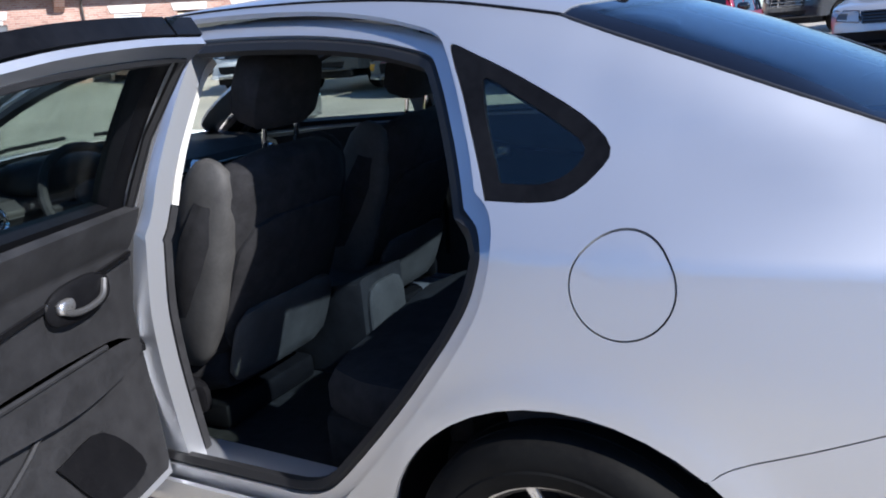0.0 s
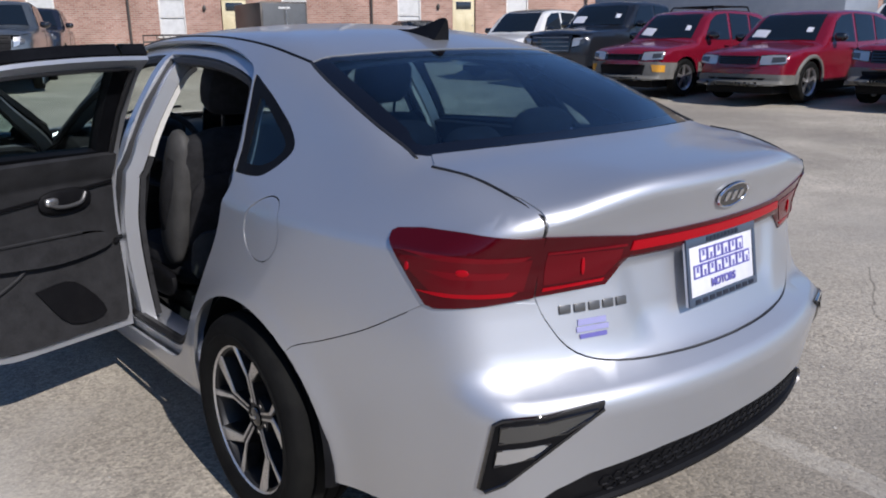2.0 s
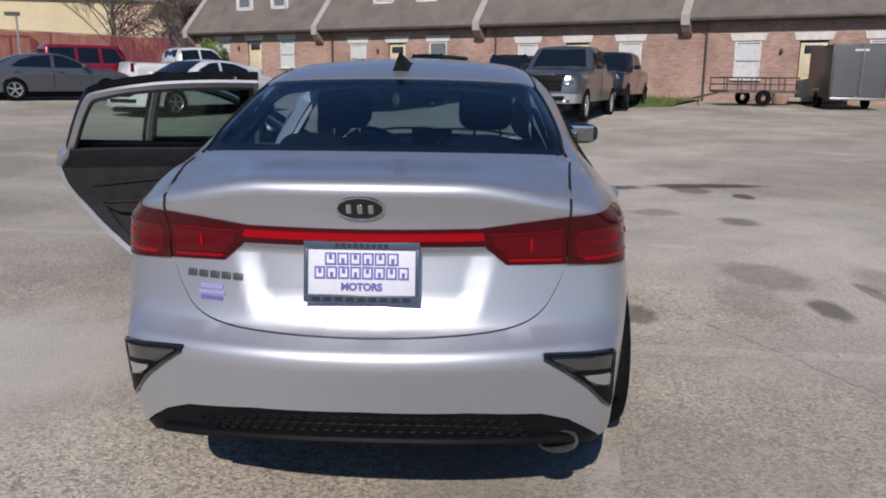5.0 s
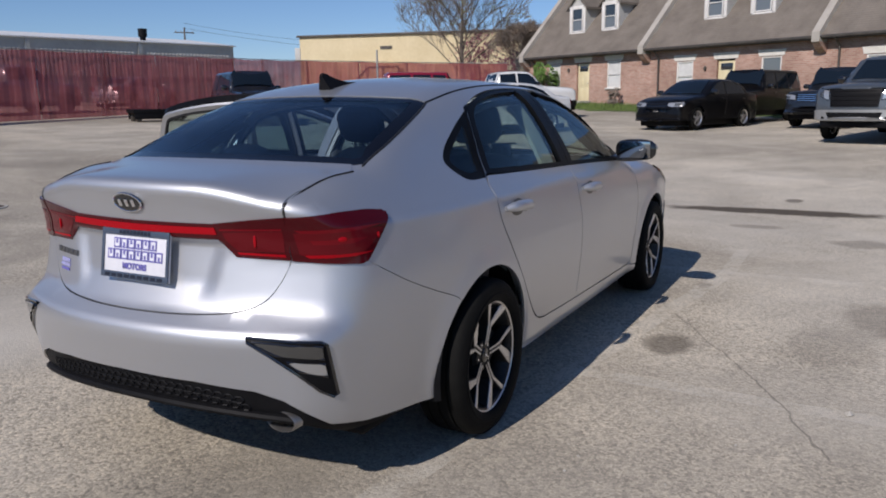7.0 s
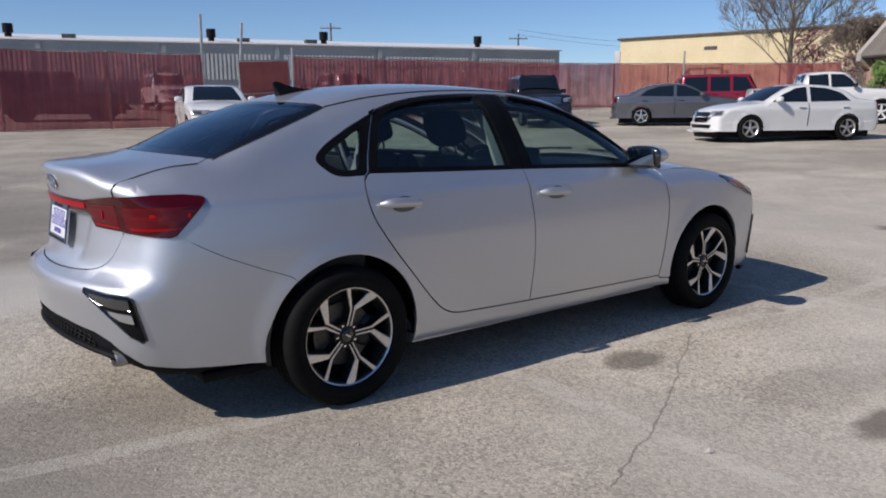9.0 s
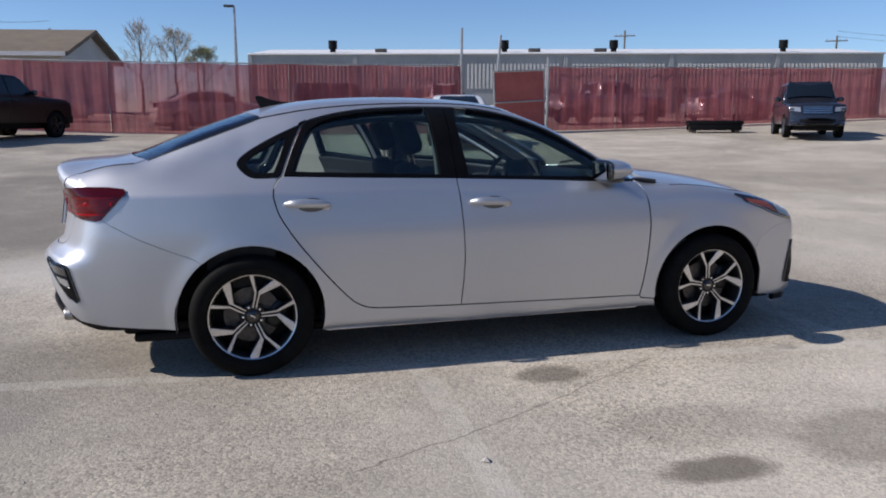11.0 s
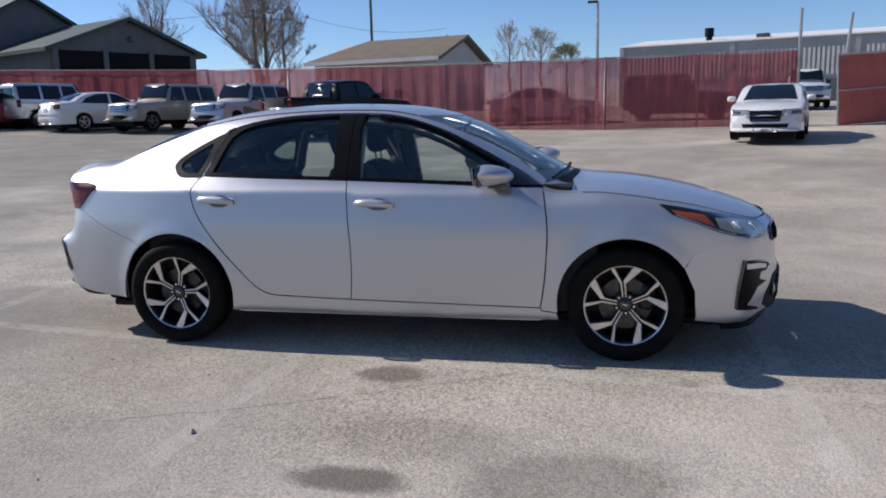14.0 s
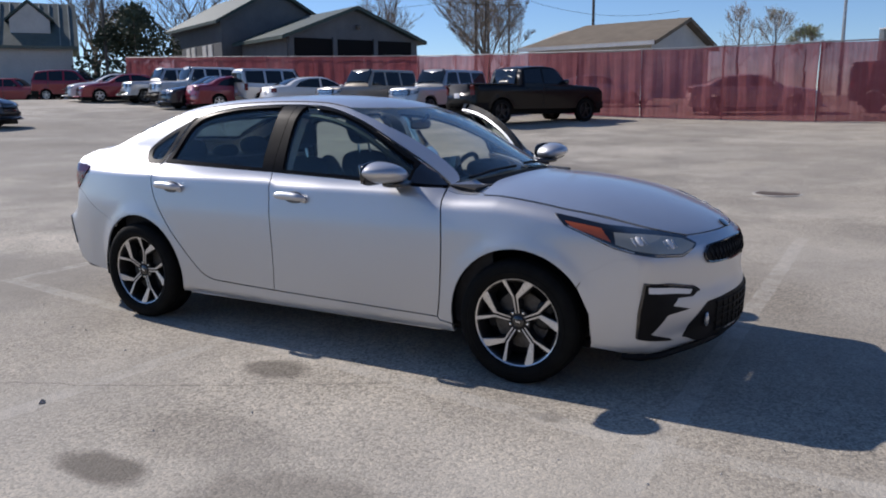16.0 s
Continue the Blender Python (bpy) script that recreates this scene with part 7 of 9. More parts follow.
gate_leaf()
for x, y, lean, h in ((7.05, 22.45, 0.02, 3.7), (8.35, 22.7, 0.28, 3.5), (10.45, 22.6, 0.03, 2.7)):
    z = lot_z(x, y)
    tagged(part("gate_post", tube_bm([(x, y, z - 0.1), (x + lean, y, z + h)], 0.05, 8), GALV), "leaning galvanised steel gate post", "post")


# ---- poles, cables ----
def light_pole(x, y, h, label="tall street light pole", arm=True):
    z = lot_z(x, y)
    p = thing("street_lamp", pose(x, y, z), label, "street lamp")
    part("mast", tube_bm([(0, 0, -0.2), (0, 0, h)], 0.11, 8, taper=[0.14, 0.08] if h > 5 else [0.05, 0.045]), GALV if arm or h < 5 else DARK_METAL, p)
    if arm:
        part("lamp_head", box_bm((0.7, 0.3, 0.16), (-0.35, 0, h), 0.04), DARK_METAL, p)


def utility_pole(x, y, h, z=None, turn=20):
    p = thing("utility_pole", pose(x, y, lot_z(x, y), 0, 0, turn), "weathered wooden utility pole with cross-arm", "pole")
    part("mast", tube_bm([(0, 0, -0.3), (0, 0, h)], 0.13, 8, taper=[0.16, 0.10]), WOOD_POLE, p)
    part("cross_arm", box_bm((2.4, 0.10, 0.12), (0, 0.1, h - 0.6), 0.01), WOOD_POLE, p)
    for dx in (-1.0, -0.4, 0.4, 1.0):
        part("insulator", tube_bm([(dx, 0.1, h - 0.55), (dx, 0.1, h - 0.35)], 0.05, 6), GALV, p)


light_pole(0.1, 52.0, 7.2)
light_pole(-17.5, 56.0, 16.0, arm=False, label="tall dark pole behind the fence")
light_pole(30.6, 20.2, 2.9, arm=False, label="steel post at the bend of the fence")
light_pole(-46.0, 34.0, 12.0, arm=False, label="tall dark pole beside the lodge")
utility_pole(-31.0, 70.0, 11.5)
utility_pole(-26.5, 56.0, 9.5, turn=60)
utility_pole(-25.6, 52.0, 8.2, turn=60)
utility_pole(-16.0, 78.0, 9.5)
utility_pole(68.0, 72.0, 10.5, turn=-30)
utility_pole(44.0, 78.0, 11.0, turn=-30)
for k, (a, b) in enumerate((((-16.0, 78.0, 10.2), (-31.0, 70.0, 12.0)), ((68.0, 72.0, 11.0), (110.0, 60.0, 11.0)), ((68.0, 72.0, 10.4), (110.0, 50.0, 9.0)), ((-31.0, 70.0, 12.0), (-80.0, 60.0, 12.0)))):
    a, b = Vector(a), Vector(b)
    tagged(part("cable", tube_bm([a.lerp(b, t) - Vector((0, 0, 1.2 * 4 * t * (1 - t))) for t in np.linspace(0, 1, 12)], 0.02, 4), DARK_METAL), "sagging black overhead power cable", "cable")


# ---- trees ----
def bare_tree(name, at, height, spread, seed, label, leaf=None, leaf_size=0.12, levels=5, twig_r=0.012, leaves=0, trunk=None, bole=0.30):
    rnd = random.Random(seed)
    t = thing(name, pose(at[0], at[1], at[2] if len(at) > 2 else lot_z(at[0], at[1])), label, "tree")
    wood, twig = bmesh.new(), bmesh.new()
    tips = []

    def grow(p, d, length, r, level):
        n = 3
        pts, dirs = [p], d
        for k in range(n):
            dirs = (dirs + Vector((rnd.uniform(-1, 1), rnd.uniform(-1, 1), rnd.uniform(-0.2, 0.6))) * 0.16).normalized()
            pts.append(pts[-1] + dirs * length / n)
        r1 = r * 0.62
        tube_bm(pts, r, 6 if level < 2 else 4 if level < 3 else 3, wood if level < 3 else twig, taper=[r + (r1 - r) * k / n for k in range(n + 1)])
        if level >= levels:
            tips.extend(pts[1:])
            return
        kids = rnd.randint(3, 4) if level else rnd.randint(5, 7)
        for k in range(kids):
            f = rnd.uniform(0.35, 1.0) if k else 1.0
            q = pts[min(n, int(f * n + 0.5))]
            a = rnd.uniform(0, 2 * math.pi)
            side = Vector((math.cos(a), math.sin(a), 0))
            nd = (dirs * rnd.uniform(0.7, 1.1) + side * rnd.uniform(0.5, 0.9) * spread + Vector((0, 0, 0.15))).normalized()
            grow(q, nd, length * rnd.uniform(0.58, 0.78), max(r1 * rnd.uniform(0.55, 0.8), twig_r), level + 1)
    grow(Vector((0, 0, -0.2)), Vector((0, 0, 1)), height * bole, trunk or height * 0.022, 0)
    part("trunk", wood, BARK, t)
    part("crown", twig, TWIG, t, smooth=False)
    if leaf and leaves:
        bm = bmesh.new()
        for _ in range(leaves):
            c = rnd.choice(tips) + Vector((rnd.gauss(0, 0.15), rnd.gauss(0, 0.15), rnd.gauss(0, 0.15)))
            u = Vector((rnd.gauss(0, 1), rnd.gauss(0, 1), rnd.gauss(0, 1))).normalized() * leaf_size * rnd.uniform(0.5, 1.2)
            v = u.orthogonal().normalized() * leaf_size * rnd.uniform(0.3, 0.7)
            vs = [bm.verts.new(c + q) for q in (-u, v, u, -v)]
            bm.faces.new(vs)
        part("foliage", bm, leaf, t, smooth=False)
    return t


def bush(name, at, size, seed, label, leaf, count=2600, leaf_size=0.10, cone=False):
    rnd = random.Random(seed)
    t = thing(name, pose(at[0], at[1], at[2] if len(at) > 2 else lot_z(at[0], at[1])), label, "bush" if not cone else "tree")
    bm = bmesh.new()
    lumps = [(rnd.uniform(-0.45, 0.45), rnd.uniform(-0.45, 0.45), rnd.uniform(0.15, 0.95), rnd.uniform(0.16, 0.32)) for _ in range(18)]
    for _ in range(count):
        lx, ly, lz, lr = rnd.choice(lumps)
        if cone:
            k = 1.15 - lz
            lx, ly, lr = lx * k * 1.3, ly * k * 1.3, lr * (0.4 + 0.6 * k)
        v = Vector((rnd.gauss(0, 1), rnd.gauss(0, 1), rnd.gauss(0, 1))).normalized() * lr * rnd.uniform(0.6, 1.05)
        c = Vector(((lx + v.x) * size[0], (ly + v.y) * size[1], max(0.02, (lz + v.z * 0.7)) * size[2]))
        u = Vector((rnd.gauss(0, 1), rnd.gauss(0, 1), rnd.gauss(0, 1))).normalized() * leaf_size * rnd.uniform(0.6, 1.3)
        w = u.orthogonal().normalized() * leaf_size * rnd.uniform(0.3, 0.7)
        bm.faces.new([bm.verts.new(c + q) for q in (-u, w, u, -w)])
    stems = bmesh.new()
    for lx, ly, lz, lr in lumps[:8]:
        tube_bm([(0, 0, -0.1), (lx * size[0] * 0.5, ly * size[1] * 0.5, lz * size[2] * 0.5), (lx * size[0], ly * size[1], lz * size[2])], 0.03, 4, stems)
    part("stem", stems, BARK, t)
    part("foliage", bm, leaf, t, smooth=False)


def round_tree(at, centre, rx, rz, seed, label, count=26, girth=0.7, leaf=None, leaves=0, leaf_size=0.07, name="bare_tree", twigs=TWIG, forks=(9, 6, 4)):
    """a leader with limbs off it at every height, all ending near one egg-shaped crown"""
    rnd = random.Random(seed)
    t = thing(name, pose(*at), label, "tree")
    wood, twig = bmesh.new(), bmesh.new()
    tips = []

    def reach(p, d):
        k = 0.3
        while k < 7 and (p.x + d.x * k) ** 2 / rx ** 2 + (p.y + d.y * k) ** 2 / rx ** 2 + (p.z + d.z * k - centre) ** 2 / rz ** 2 < 1:
            k += 0.15
        return k

    def limb(p, d, length, r, level):
        n = 5 if level < 2 else 3
        pts = [p]
        for k in range(n):
            d = (d + Vector((rnd.uniform(-1, 1), rnd.uniform(-1, 1), rnd.uniform(-0.3, 0.9))) * 0.11).normalized()
            pts.append(pts[-1] + d * length / n)
        tube_bm(pts, r, 5 if level < 2 else 3, wood if level < 1 else twig, taper=[max(r * (1 - 0.75 * k / n), 0.009) for k in range(n + 1)])
        if level >= 3:
            tips.extend(pts[1:])
            return
        for k in range(forks[level]):
            f = rnd.uniform(0.22, 0.97)
            i = min(n - 1, int(f * n))
            q = pts[i].lerp(pts[i + 1], f * n - i)
            a = Vector((rnd.uniform(-1, 1), rnd.uniform(-1, 1), rnd.uniform(-0.4, 0.8))).normalized()
            nd = (d + a * 0.75).normalized()
            limb(q, nd, min(reach(q, nd), (2.0, 1.2, 0.7)[level]) * rnd.uniform(0.7, 1.1), max(r * (1 - 0.7 * f) * 0.5, 0.010), level + 1)
    top = centre + rz * 0.55
    tube_bm([(0, 0, -0.2), (0.05, 0, 1.6), (-0.05, 0.05, centre * 0.6), (0.05, 0, centre), (0, 0, top)], 0.2, 7, wood, taper=[g * girth for g in (0.24, 0.19, 0.15, 0.09, 0.04)])
    for k in range(count):
        z = 1.9 + (top - 2.1) * k / (count - 1)
        a = k * 2.4 + rnd.uniform(-0.4, 0.4)
        lift = 0.75 + 1.5 * (z / top) ** 2
        d = Vector((math.cos(a), math.sin(a), lift)).normalized()
        p = Vector((0, 0, z))
        limb(p, d, reach(p, d) * rnd.uniform(0.85, 1.02) if z > centre - rz else math.hypot(rx, centre - z) * 0.85, (0.06 - 0.03 * z / top) * girth, 0)
    part("trunk", wood, BARK, t)
    part("crown", twig, twigs, t, smooth=False)
    if leaf:
        bm = bmesh.new()
        for _ in range(leaves):
            c = rnd.choice(tips) + Vector((rnd.gauss(0, 0.1), rnd.gauss(0, 0.1), rnd.gauss(0, 0.1)))
            u = Vector((rnd.gauss(0, 1), rnd.gauss(0, 1), rnd.gauss(0, 1))).normalized() * leaf_size * rnd.uniform(0.5, 1.2)
            v = u.orthogonal().normalized() * leaf_size * rnd.uniform(0.3, 0.7)
            bm.faces.new([bm.verts.new(c + q) for q in (-u, v, u, -v)])
        part("foliage", bm, leaf, t, smooth=False)


round_tree((-24.5, 51.4, 1.2), 6.9, 3.0, 4.0, 11, "round-headed bare tree behind the fence")
round_tree((43.5, 21.8, 1.0), 6.2, 4.4, 5.6, 5, "spreading tree with first green buds", 34, 0.9, LEAF_SPRING, 3600, 0.07, "budding_tree")
round_tree((44.0, 17.6, 1.0), 2.4, 3.2, 2.4, 27, "brown leafless thicket under the budding tree", 24, 0.5, LEAF_DRY, 900, 0.09, "dry_thicket")
round_tree((-6.1, 52.0, 1.6), 3.9, 1.15, 2.0, 21, "slender bare tree behind the fence", 9, 0.5, name="small_bare_tree", twigs=TWIG_PALE, forks=(5, 3, 2))
round_tree((-3.9, 52.5, 1.6), 3.6, 1.5, 1.8, 23, "spreading tree with few yellow-green buds", 10, 0.5, LEAF_SPRING, 250, 0.05, "small_bare_tree", TWIG_PALE, (5, 3, 3))
round_tree((-2.1, 53.2, 1.6), 2.6, 1.5, 1.5, 29, "low tree with yellow-green buds", 9, 0.4, LEAF_SPRING, 1500, 0.06, "small_bare_tree", TWIG_PALE, (5, 3, 3))
bare_tree("large_bare_tree", (-52.0, 50.0, 1.5), 17.0, 0.9, 31, "large bare tree behind the workshop", levels=5, twig_r=0.02)
bare_tree("large_bare_tree", (-42.0, 62.0, 1.5), 17.0, 0.9, 37, "large bare tree behind the workshop", levels=5, twig_r=0.02)
bare_tree("large_bare_tree", (-60.0, 44.0, 1.5), 16.0, 0.9, 41, "large bare tree behind the workshop", levels=5, twig_r=0.02)
bare_tree("large_bare_tree", (-34.0, 72.0, 1.5), 17.0, 0.9, 43, "large bare tree behind the workshop", levels=5, twig_r=0.02)
bush("evergreen", (-45.4, 36.0, 1.5), (6.2, 5.2, 6.6), 7, "dark evergreen beside the workshop", LEAF_DARK, 7000, 0.17)
bush("pink_tree", (47.0, 22.0, 0.8), (5.5, 4.0, 5.2), 13, "tree with pink spring blossom", LEAF_PINK, 2600, 0.12)
bush("green_bush", (TERRACE @ Vector((-29.8, -0.9, 0))).xy[:] + (0.75,), (1.9, 1.3, 2.6), 17, "bright green climbing bush on the brick wall", LEAF_BUSH, 2600, 0.09)
bush("dry_shrub", (TERRACE @ Vector((-24.6, -0.7, 0))).xy[:] + (0.8,), (0.7, 0.6, 1.1), 19, "dry brown shrub by the brick wall", TWIG, 500, 0.08)


# ---- grass verge in front of the terrace ----
def verge():
    rnd = random.Random(9)
    verts, faces = [], []
    n = 60
    for k in range(n + 1):
        x = -33 + 29.0 * k / n
        for j, dy in enumerate((0.0, 1.6, 3.2, 4.6 + 0.5 * math.sin(k * 0.9) + 0.3 * math.sin(k * 2.3))):
            p = TERRACE @ Vector((x, -dy + 0.05, 0))
            verts.append((p.x, p.y, lot_z(p.x, p.y) + (0.10 if 0 < j < 3 else 0.05 if j == 0 else 0.012)))
    for k in range(n):
        for j in range(3):
            a = k * 4 + j
            faces.append((a, a + 1, a + 5, a + 4))
    blades = []
    for _ in range(9000):
        x, dy = -33 + 29 * rnd.random(), 0.2 + 4.3 * rnd.random()
        p = TERRACE @ Vector((x, -dy, 0))
        z = lot_z(p.x, p.y) + 0.06
        h = rnd.uniform(0.08, 0.26)
        a = rnd.uniform(0, 6.3)
        i = len(verts)
        verts += [(p.x - 0.02 * math.cos(a), p.y - 0.02 * math.sin(a), z), (p.x + 0.02 * math.cos(a), p.y + 0.02 * math.sin(a), z), (p.x + rnd.uniform(-0.08, 0.08), p.y + rnd.uniform(-0.08, 0.08), z + h)]
        faces.append((i, i + 1, i + 2))
    mesh = bpy.data.meshes.new("grass")
    mesh.from_pydata(verts, [], faces)
    tagged(mesh_object("grass", mesh, GRASS), "rough spring grass along the brick terrace", "grass", kind="stuff")


verge()


# ---- trailers and clutter ----
def cargo_trailer():
    p = ground_pose(23.3, -12.65, 172) @ Matrix.Scale(0.83, 4)
    t = thing("cargo_trailer", p, "dark enclosed box trailer parked by the terrace", "trailer")
    part("box", box_bm((3.4, 2.0, 2.05), (0.0, 0, 1.45), 0.05), principled("trailer_dark", (0.035, 0.037, 0.04), 0.35, 0.2), t)
    part("rear_frame", box_bm((0.06, 2.06, 2.10), (1.70, 0, 1.45), 0.02), DARK_METAL, t)
    for y in (-0.48, 0.48):
        part("rear_door", box_bm((0.04, 0.94, 1.95), (1.745, y, 1.45), 0.01), GREY_SIDING, t)
    part("bumper", box_bm((0.12, 2.0, 0.10), (1.75, 0, 0.40), 0.02), GALV, t)
    part("lock_bar", tube_bm([(1.79, 0.08, 0.6), (1.79, 0.08, 2.3)], 0.02, 6), GALV, t)
    part("label_bar", box_bm((0.01, 0.5, 0.08), (1.772, 0.0, 2.25)), BLIND, t)
    for y in (1, -1):
        part("wheel", revolve_bm([(0.16, -0.1), (0.32, -0.1), (0.34, 0), (0.32, 0.1), (0.16, 0.1)], 24, at=(-0.2, y * 0.92, 0.33)), RUBBER, t)
        part("mudguard", box_bm((0.9, 0.26, 0.06), (-0.2, y * 0.98, 0.74), 0.02), GALV, t)
    part("drawbar", tube_bm([(-1.7, 0, 0.5), (-3.0, 0, 0.45)], 0.05, 6), DARK_METAL, t)
    part("jack_leg", tube_bm([(-2.7, 0, 0.0), (-2.7, 0, 0.6)], 0.035, 6), GALV, t)


cargo_trailer()


def flat_trailer():
    t = thing("utility_trailer", ground_pose(25.0, -10.2, -84), "low open utility trailer with tube rails", "trailer")
    part("bed", box_bm((2.6, 1.5, 0.10), (0, 0, 0.50), 0.02), WOOD_POLE, t)
    for z in (0.75, 0.98):
        part("rail", tube_bm([(-1.3, -0.75, z), (1.3, -0.75, z), (1.3, 0.75, z), (-1.3, 0.75, z)], 0.025, 6, closed=True), DARK_METAL, t)
    for x in np.linspace(-1.3, 1.3, 6):
        for y in (-0.75, 0.75):
            part("stake", tube_bm([(x, y, 0.5), (x, y, 0.98)], 0.022, 6), DARK_METAL, t)
    for y in (0.85, -0.85):
        part("wheel", revolve_bm([(0.12, -0.08), (0.26, -0.08), (0.28, 0), (0.26, 0.08), (0.12, 0.08)], 20, at=(0, y, 0.28)), RUBBER, t)
    part("drawbar", tube_bm([(-1.3, 0, 0.45), (-2.2, 0, 0.25)], 0.04, 6), DARK_METAL, t)
    part("stand", tube_bm([(-2.0, 0, 0.0), (-2.0, 0, 0.3)], 0.03, 6), DARK_METAL, t)


flat_trailer()


def black_skid():
    t = thing("steel_skid", ground_pose(15.9, 20.0, -24), "low black steel ramp on short legs by the fence", "ramp")
    part("deck", box_bm((1.9, 0.8, 0.14), (0, 0, 0.36), 0.02), BLACK_TRIM, t)
    part("side_plate", box_bm((1.8, 0.05, 0.22), (0, 0.36, 0.20), 0.01), BLACK_TRIM, t)
    part("side_plate", box_bm((1.8, 0.05, 0.22), (0, -0.36, 0.20), 0.01), BLACK_TRIM, t)
    for x in (-0.75, 0.75):
        for y in (-0.3, 0.3):
            part("leg", box_bm((0.16, 0.12, 0.30), (x, y, 0.15), 0.01), DARK_METAL, t)


black_skid()


def grey_container():
    t = thing("box_container", ground_pose(9.5, -20.0, 4), "plain blue-grey storage box behind the parked cars", "container")
    part("body", box_bm((7.5, 2.4, 2.5), (0, 0, 1.35), 0.04), varied("blue_grey_box", (0.20, 0.225, 0.26), (0.27, 0.295, 0.33), 0.6, 0.6), t)
    part("runner", box_bm((7.5, 2.2, 0.12), (0, 0, 0.06)), DARK_METAL, t)


grey_container()


RUST = varied("rusty_iron", (0.05, 0.035, 0.025), (0.13, 0.095, 0.07), 9, 0.8, bump_scale=60, bump_strength=0.5)


def manhole():
    for x, y, r in ((1.63, 7.44, 0.33), (-4.3, 3.05, 0.33)):
        z = lot_z(x, y)
        m = thing("manhole", pose(x, y, z), "dark iron drain cover in the asphalt", "manhole cover")
        part("cover", revolve_bm([(0.01, 0.005), (r * 0.86, 0.005), (r * 0.86, -0.05), (0.01, -0.05)], 28, 'Z'), RUST, m)
        part("ring", revolve_bm([(r * 0.90, 0.006), (r, 0.003), (r, -0.05), (r * 0.90, -0.05)], 28, 'Z'), CONCRETE, m)


manhole()


def pebbles():
    rnd = random.Random(2)
    verts, faces = [], []
    spots = [(-0.536, -2.159, 0.021)] + [(rnd.uniform(-6, 6.5), rnd.uniform(-5.5, -0.9) if rnd.random() < 0.6 else rnd.uniform(-5, 7), rnd.choice([0.003, 0.004, 0.004, 0.006, 0.008])) for _ in range(900)]
    for x, y, r in spots:
        if abs(x) < 2.3 and abs(y) < 0.9:
            continue
        i = len(verts)
        z = lot_z(x, y)
        for dx, dy, dz in ((1, 0, 0.2), (0.3, 0.9, 0.3), (-0.8, 0.5, 0.1), (-0.7, -0.6, 0.3), (0.4, -0.9, 0.2), (0.1, 0.05, 1.0)):
            verts.append((x + r * dx * rnd.uniform(0.7, 1.2), y + r * dy * rnd.uniform(0.7, 1.2), z + r * dz))
        faces += [(i + k, i + (k + 1) % 5, i + 5) for k in range(5)]
    mesh = bpy.data.meshes.new("gravel")
    mesh.from_pydata(verts, [], faces)
    tagged(mesh_object("gravel", mesh, CONCRETE), "loose pale grit scattered on the asphalt", "gravel", kind="stuff")


pebbles()



# ---- parked cars ----
CAR_GLASS = principled("dark_car_glass", (0.008, 0.013, 0.020), 0.03, 0.0, Specular_IOR_Level=0.45)
GREY_CLADDING = varied("grey_cladding", (0.115, 0.112, 0.10), (0.16, 0.155, 0.14), 6, 0.55)
LAMP_YELLOW = principled("yellow_lens", (0.62, 0.30, 0.03), 0.2, 0.0, Coat_Weight=0.5)
SEDAN = dict(outline=[(-2.3, 0.30), (-2.38, 0.45), (-2.36, 0.65), (-2.32, 0.90), (-2.30, 1.04), (-2.05, 1.08), (-1.75, 1.12), (-1.35, 1.31), (-0.95, 1.42), (-0.4, 1.46), (0.05, 1.44), (0.40, 1.33), (0.85, 1.10), (1.05, 1.01),
                      (1.5, 0.97), (1.95, 0.89), (2.20, 0.79), (2.29, 0.60), (2.30, 0.32), (2.2, 0.24), (-2.1, 0.24)],
             half=0.89, belt=0.96, wheel=0.325, base=2.70, side=[[(-1.40, 1.02), (-1.15, 1.22), (-0.75, 1.34), (-0.28, 1.375), (-0.28, 1.00)], [(-0.18, 1.0), (-0.18, 1.375), (0.10, 1.345), (0.45, 1.20), (0.78, 1.0)]],
             screen=((0.16, 0.92), 0.50, 0.64), back=((-1.72, -1.10), 0.56, 0.48), hood_z=0.70, tail_z=(0.80, 0.97), lamp_z=(0.63, 0.755), grille=(0.34, 0.45, 0.74))
SUV = dict(outline=[(-2.2, 0.40), (-2.28, 0.52), (-2.27, 0.80), (-2.20, 1.05), (-2.10, 1.38), (-1.98, 1.63), (-1.75, 1.71), (-0.9, 1.75), (-0.2, 1.745), (0.20, 1.69), (0.45, 1.55), (0.80, 1.25), (0.95, 1.13), (1.2, 1.09),
                    (1.85, 1.02), (2.10, 0.96), (2.21, 0.84), (2.25, 0.60), (2.25, 0.44), (2.2, 0.34), (-2.1, 0.34)],
           half=0.90, belt=1.10, wheel=0.355, base=2.65, side=[[(-1.95, 1.17), (-1.88, 1.52), (-1.25, 1.63), (-1.20, 1.13)], [(-1.12, 1.13), (-1.16, 1.635), (-0.42, 1.66), (-0.38, 1.11)], [(-0.28, 1.11), (-0.32, 1.66), (0.08, 1.62), (0.32, 1.50), (0.66, 1.12)]],
           screen=((0.26, 0.84), 0.56, 0.66), back=None, hood_z=0.9, tail_z=(0.85, 1.25), lamp_z=(0.72, 0.885), grille=(0.38, 0.70, 0.88))
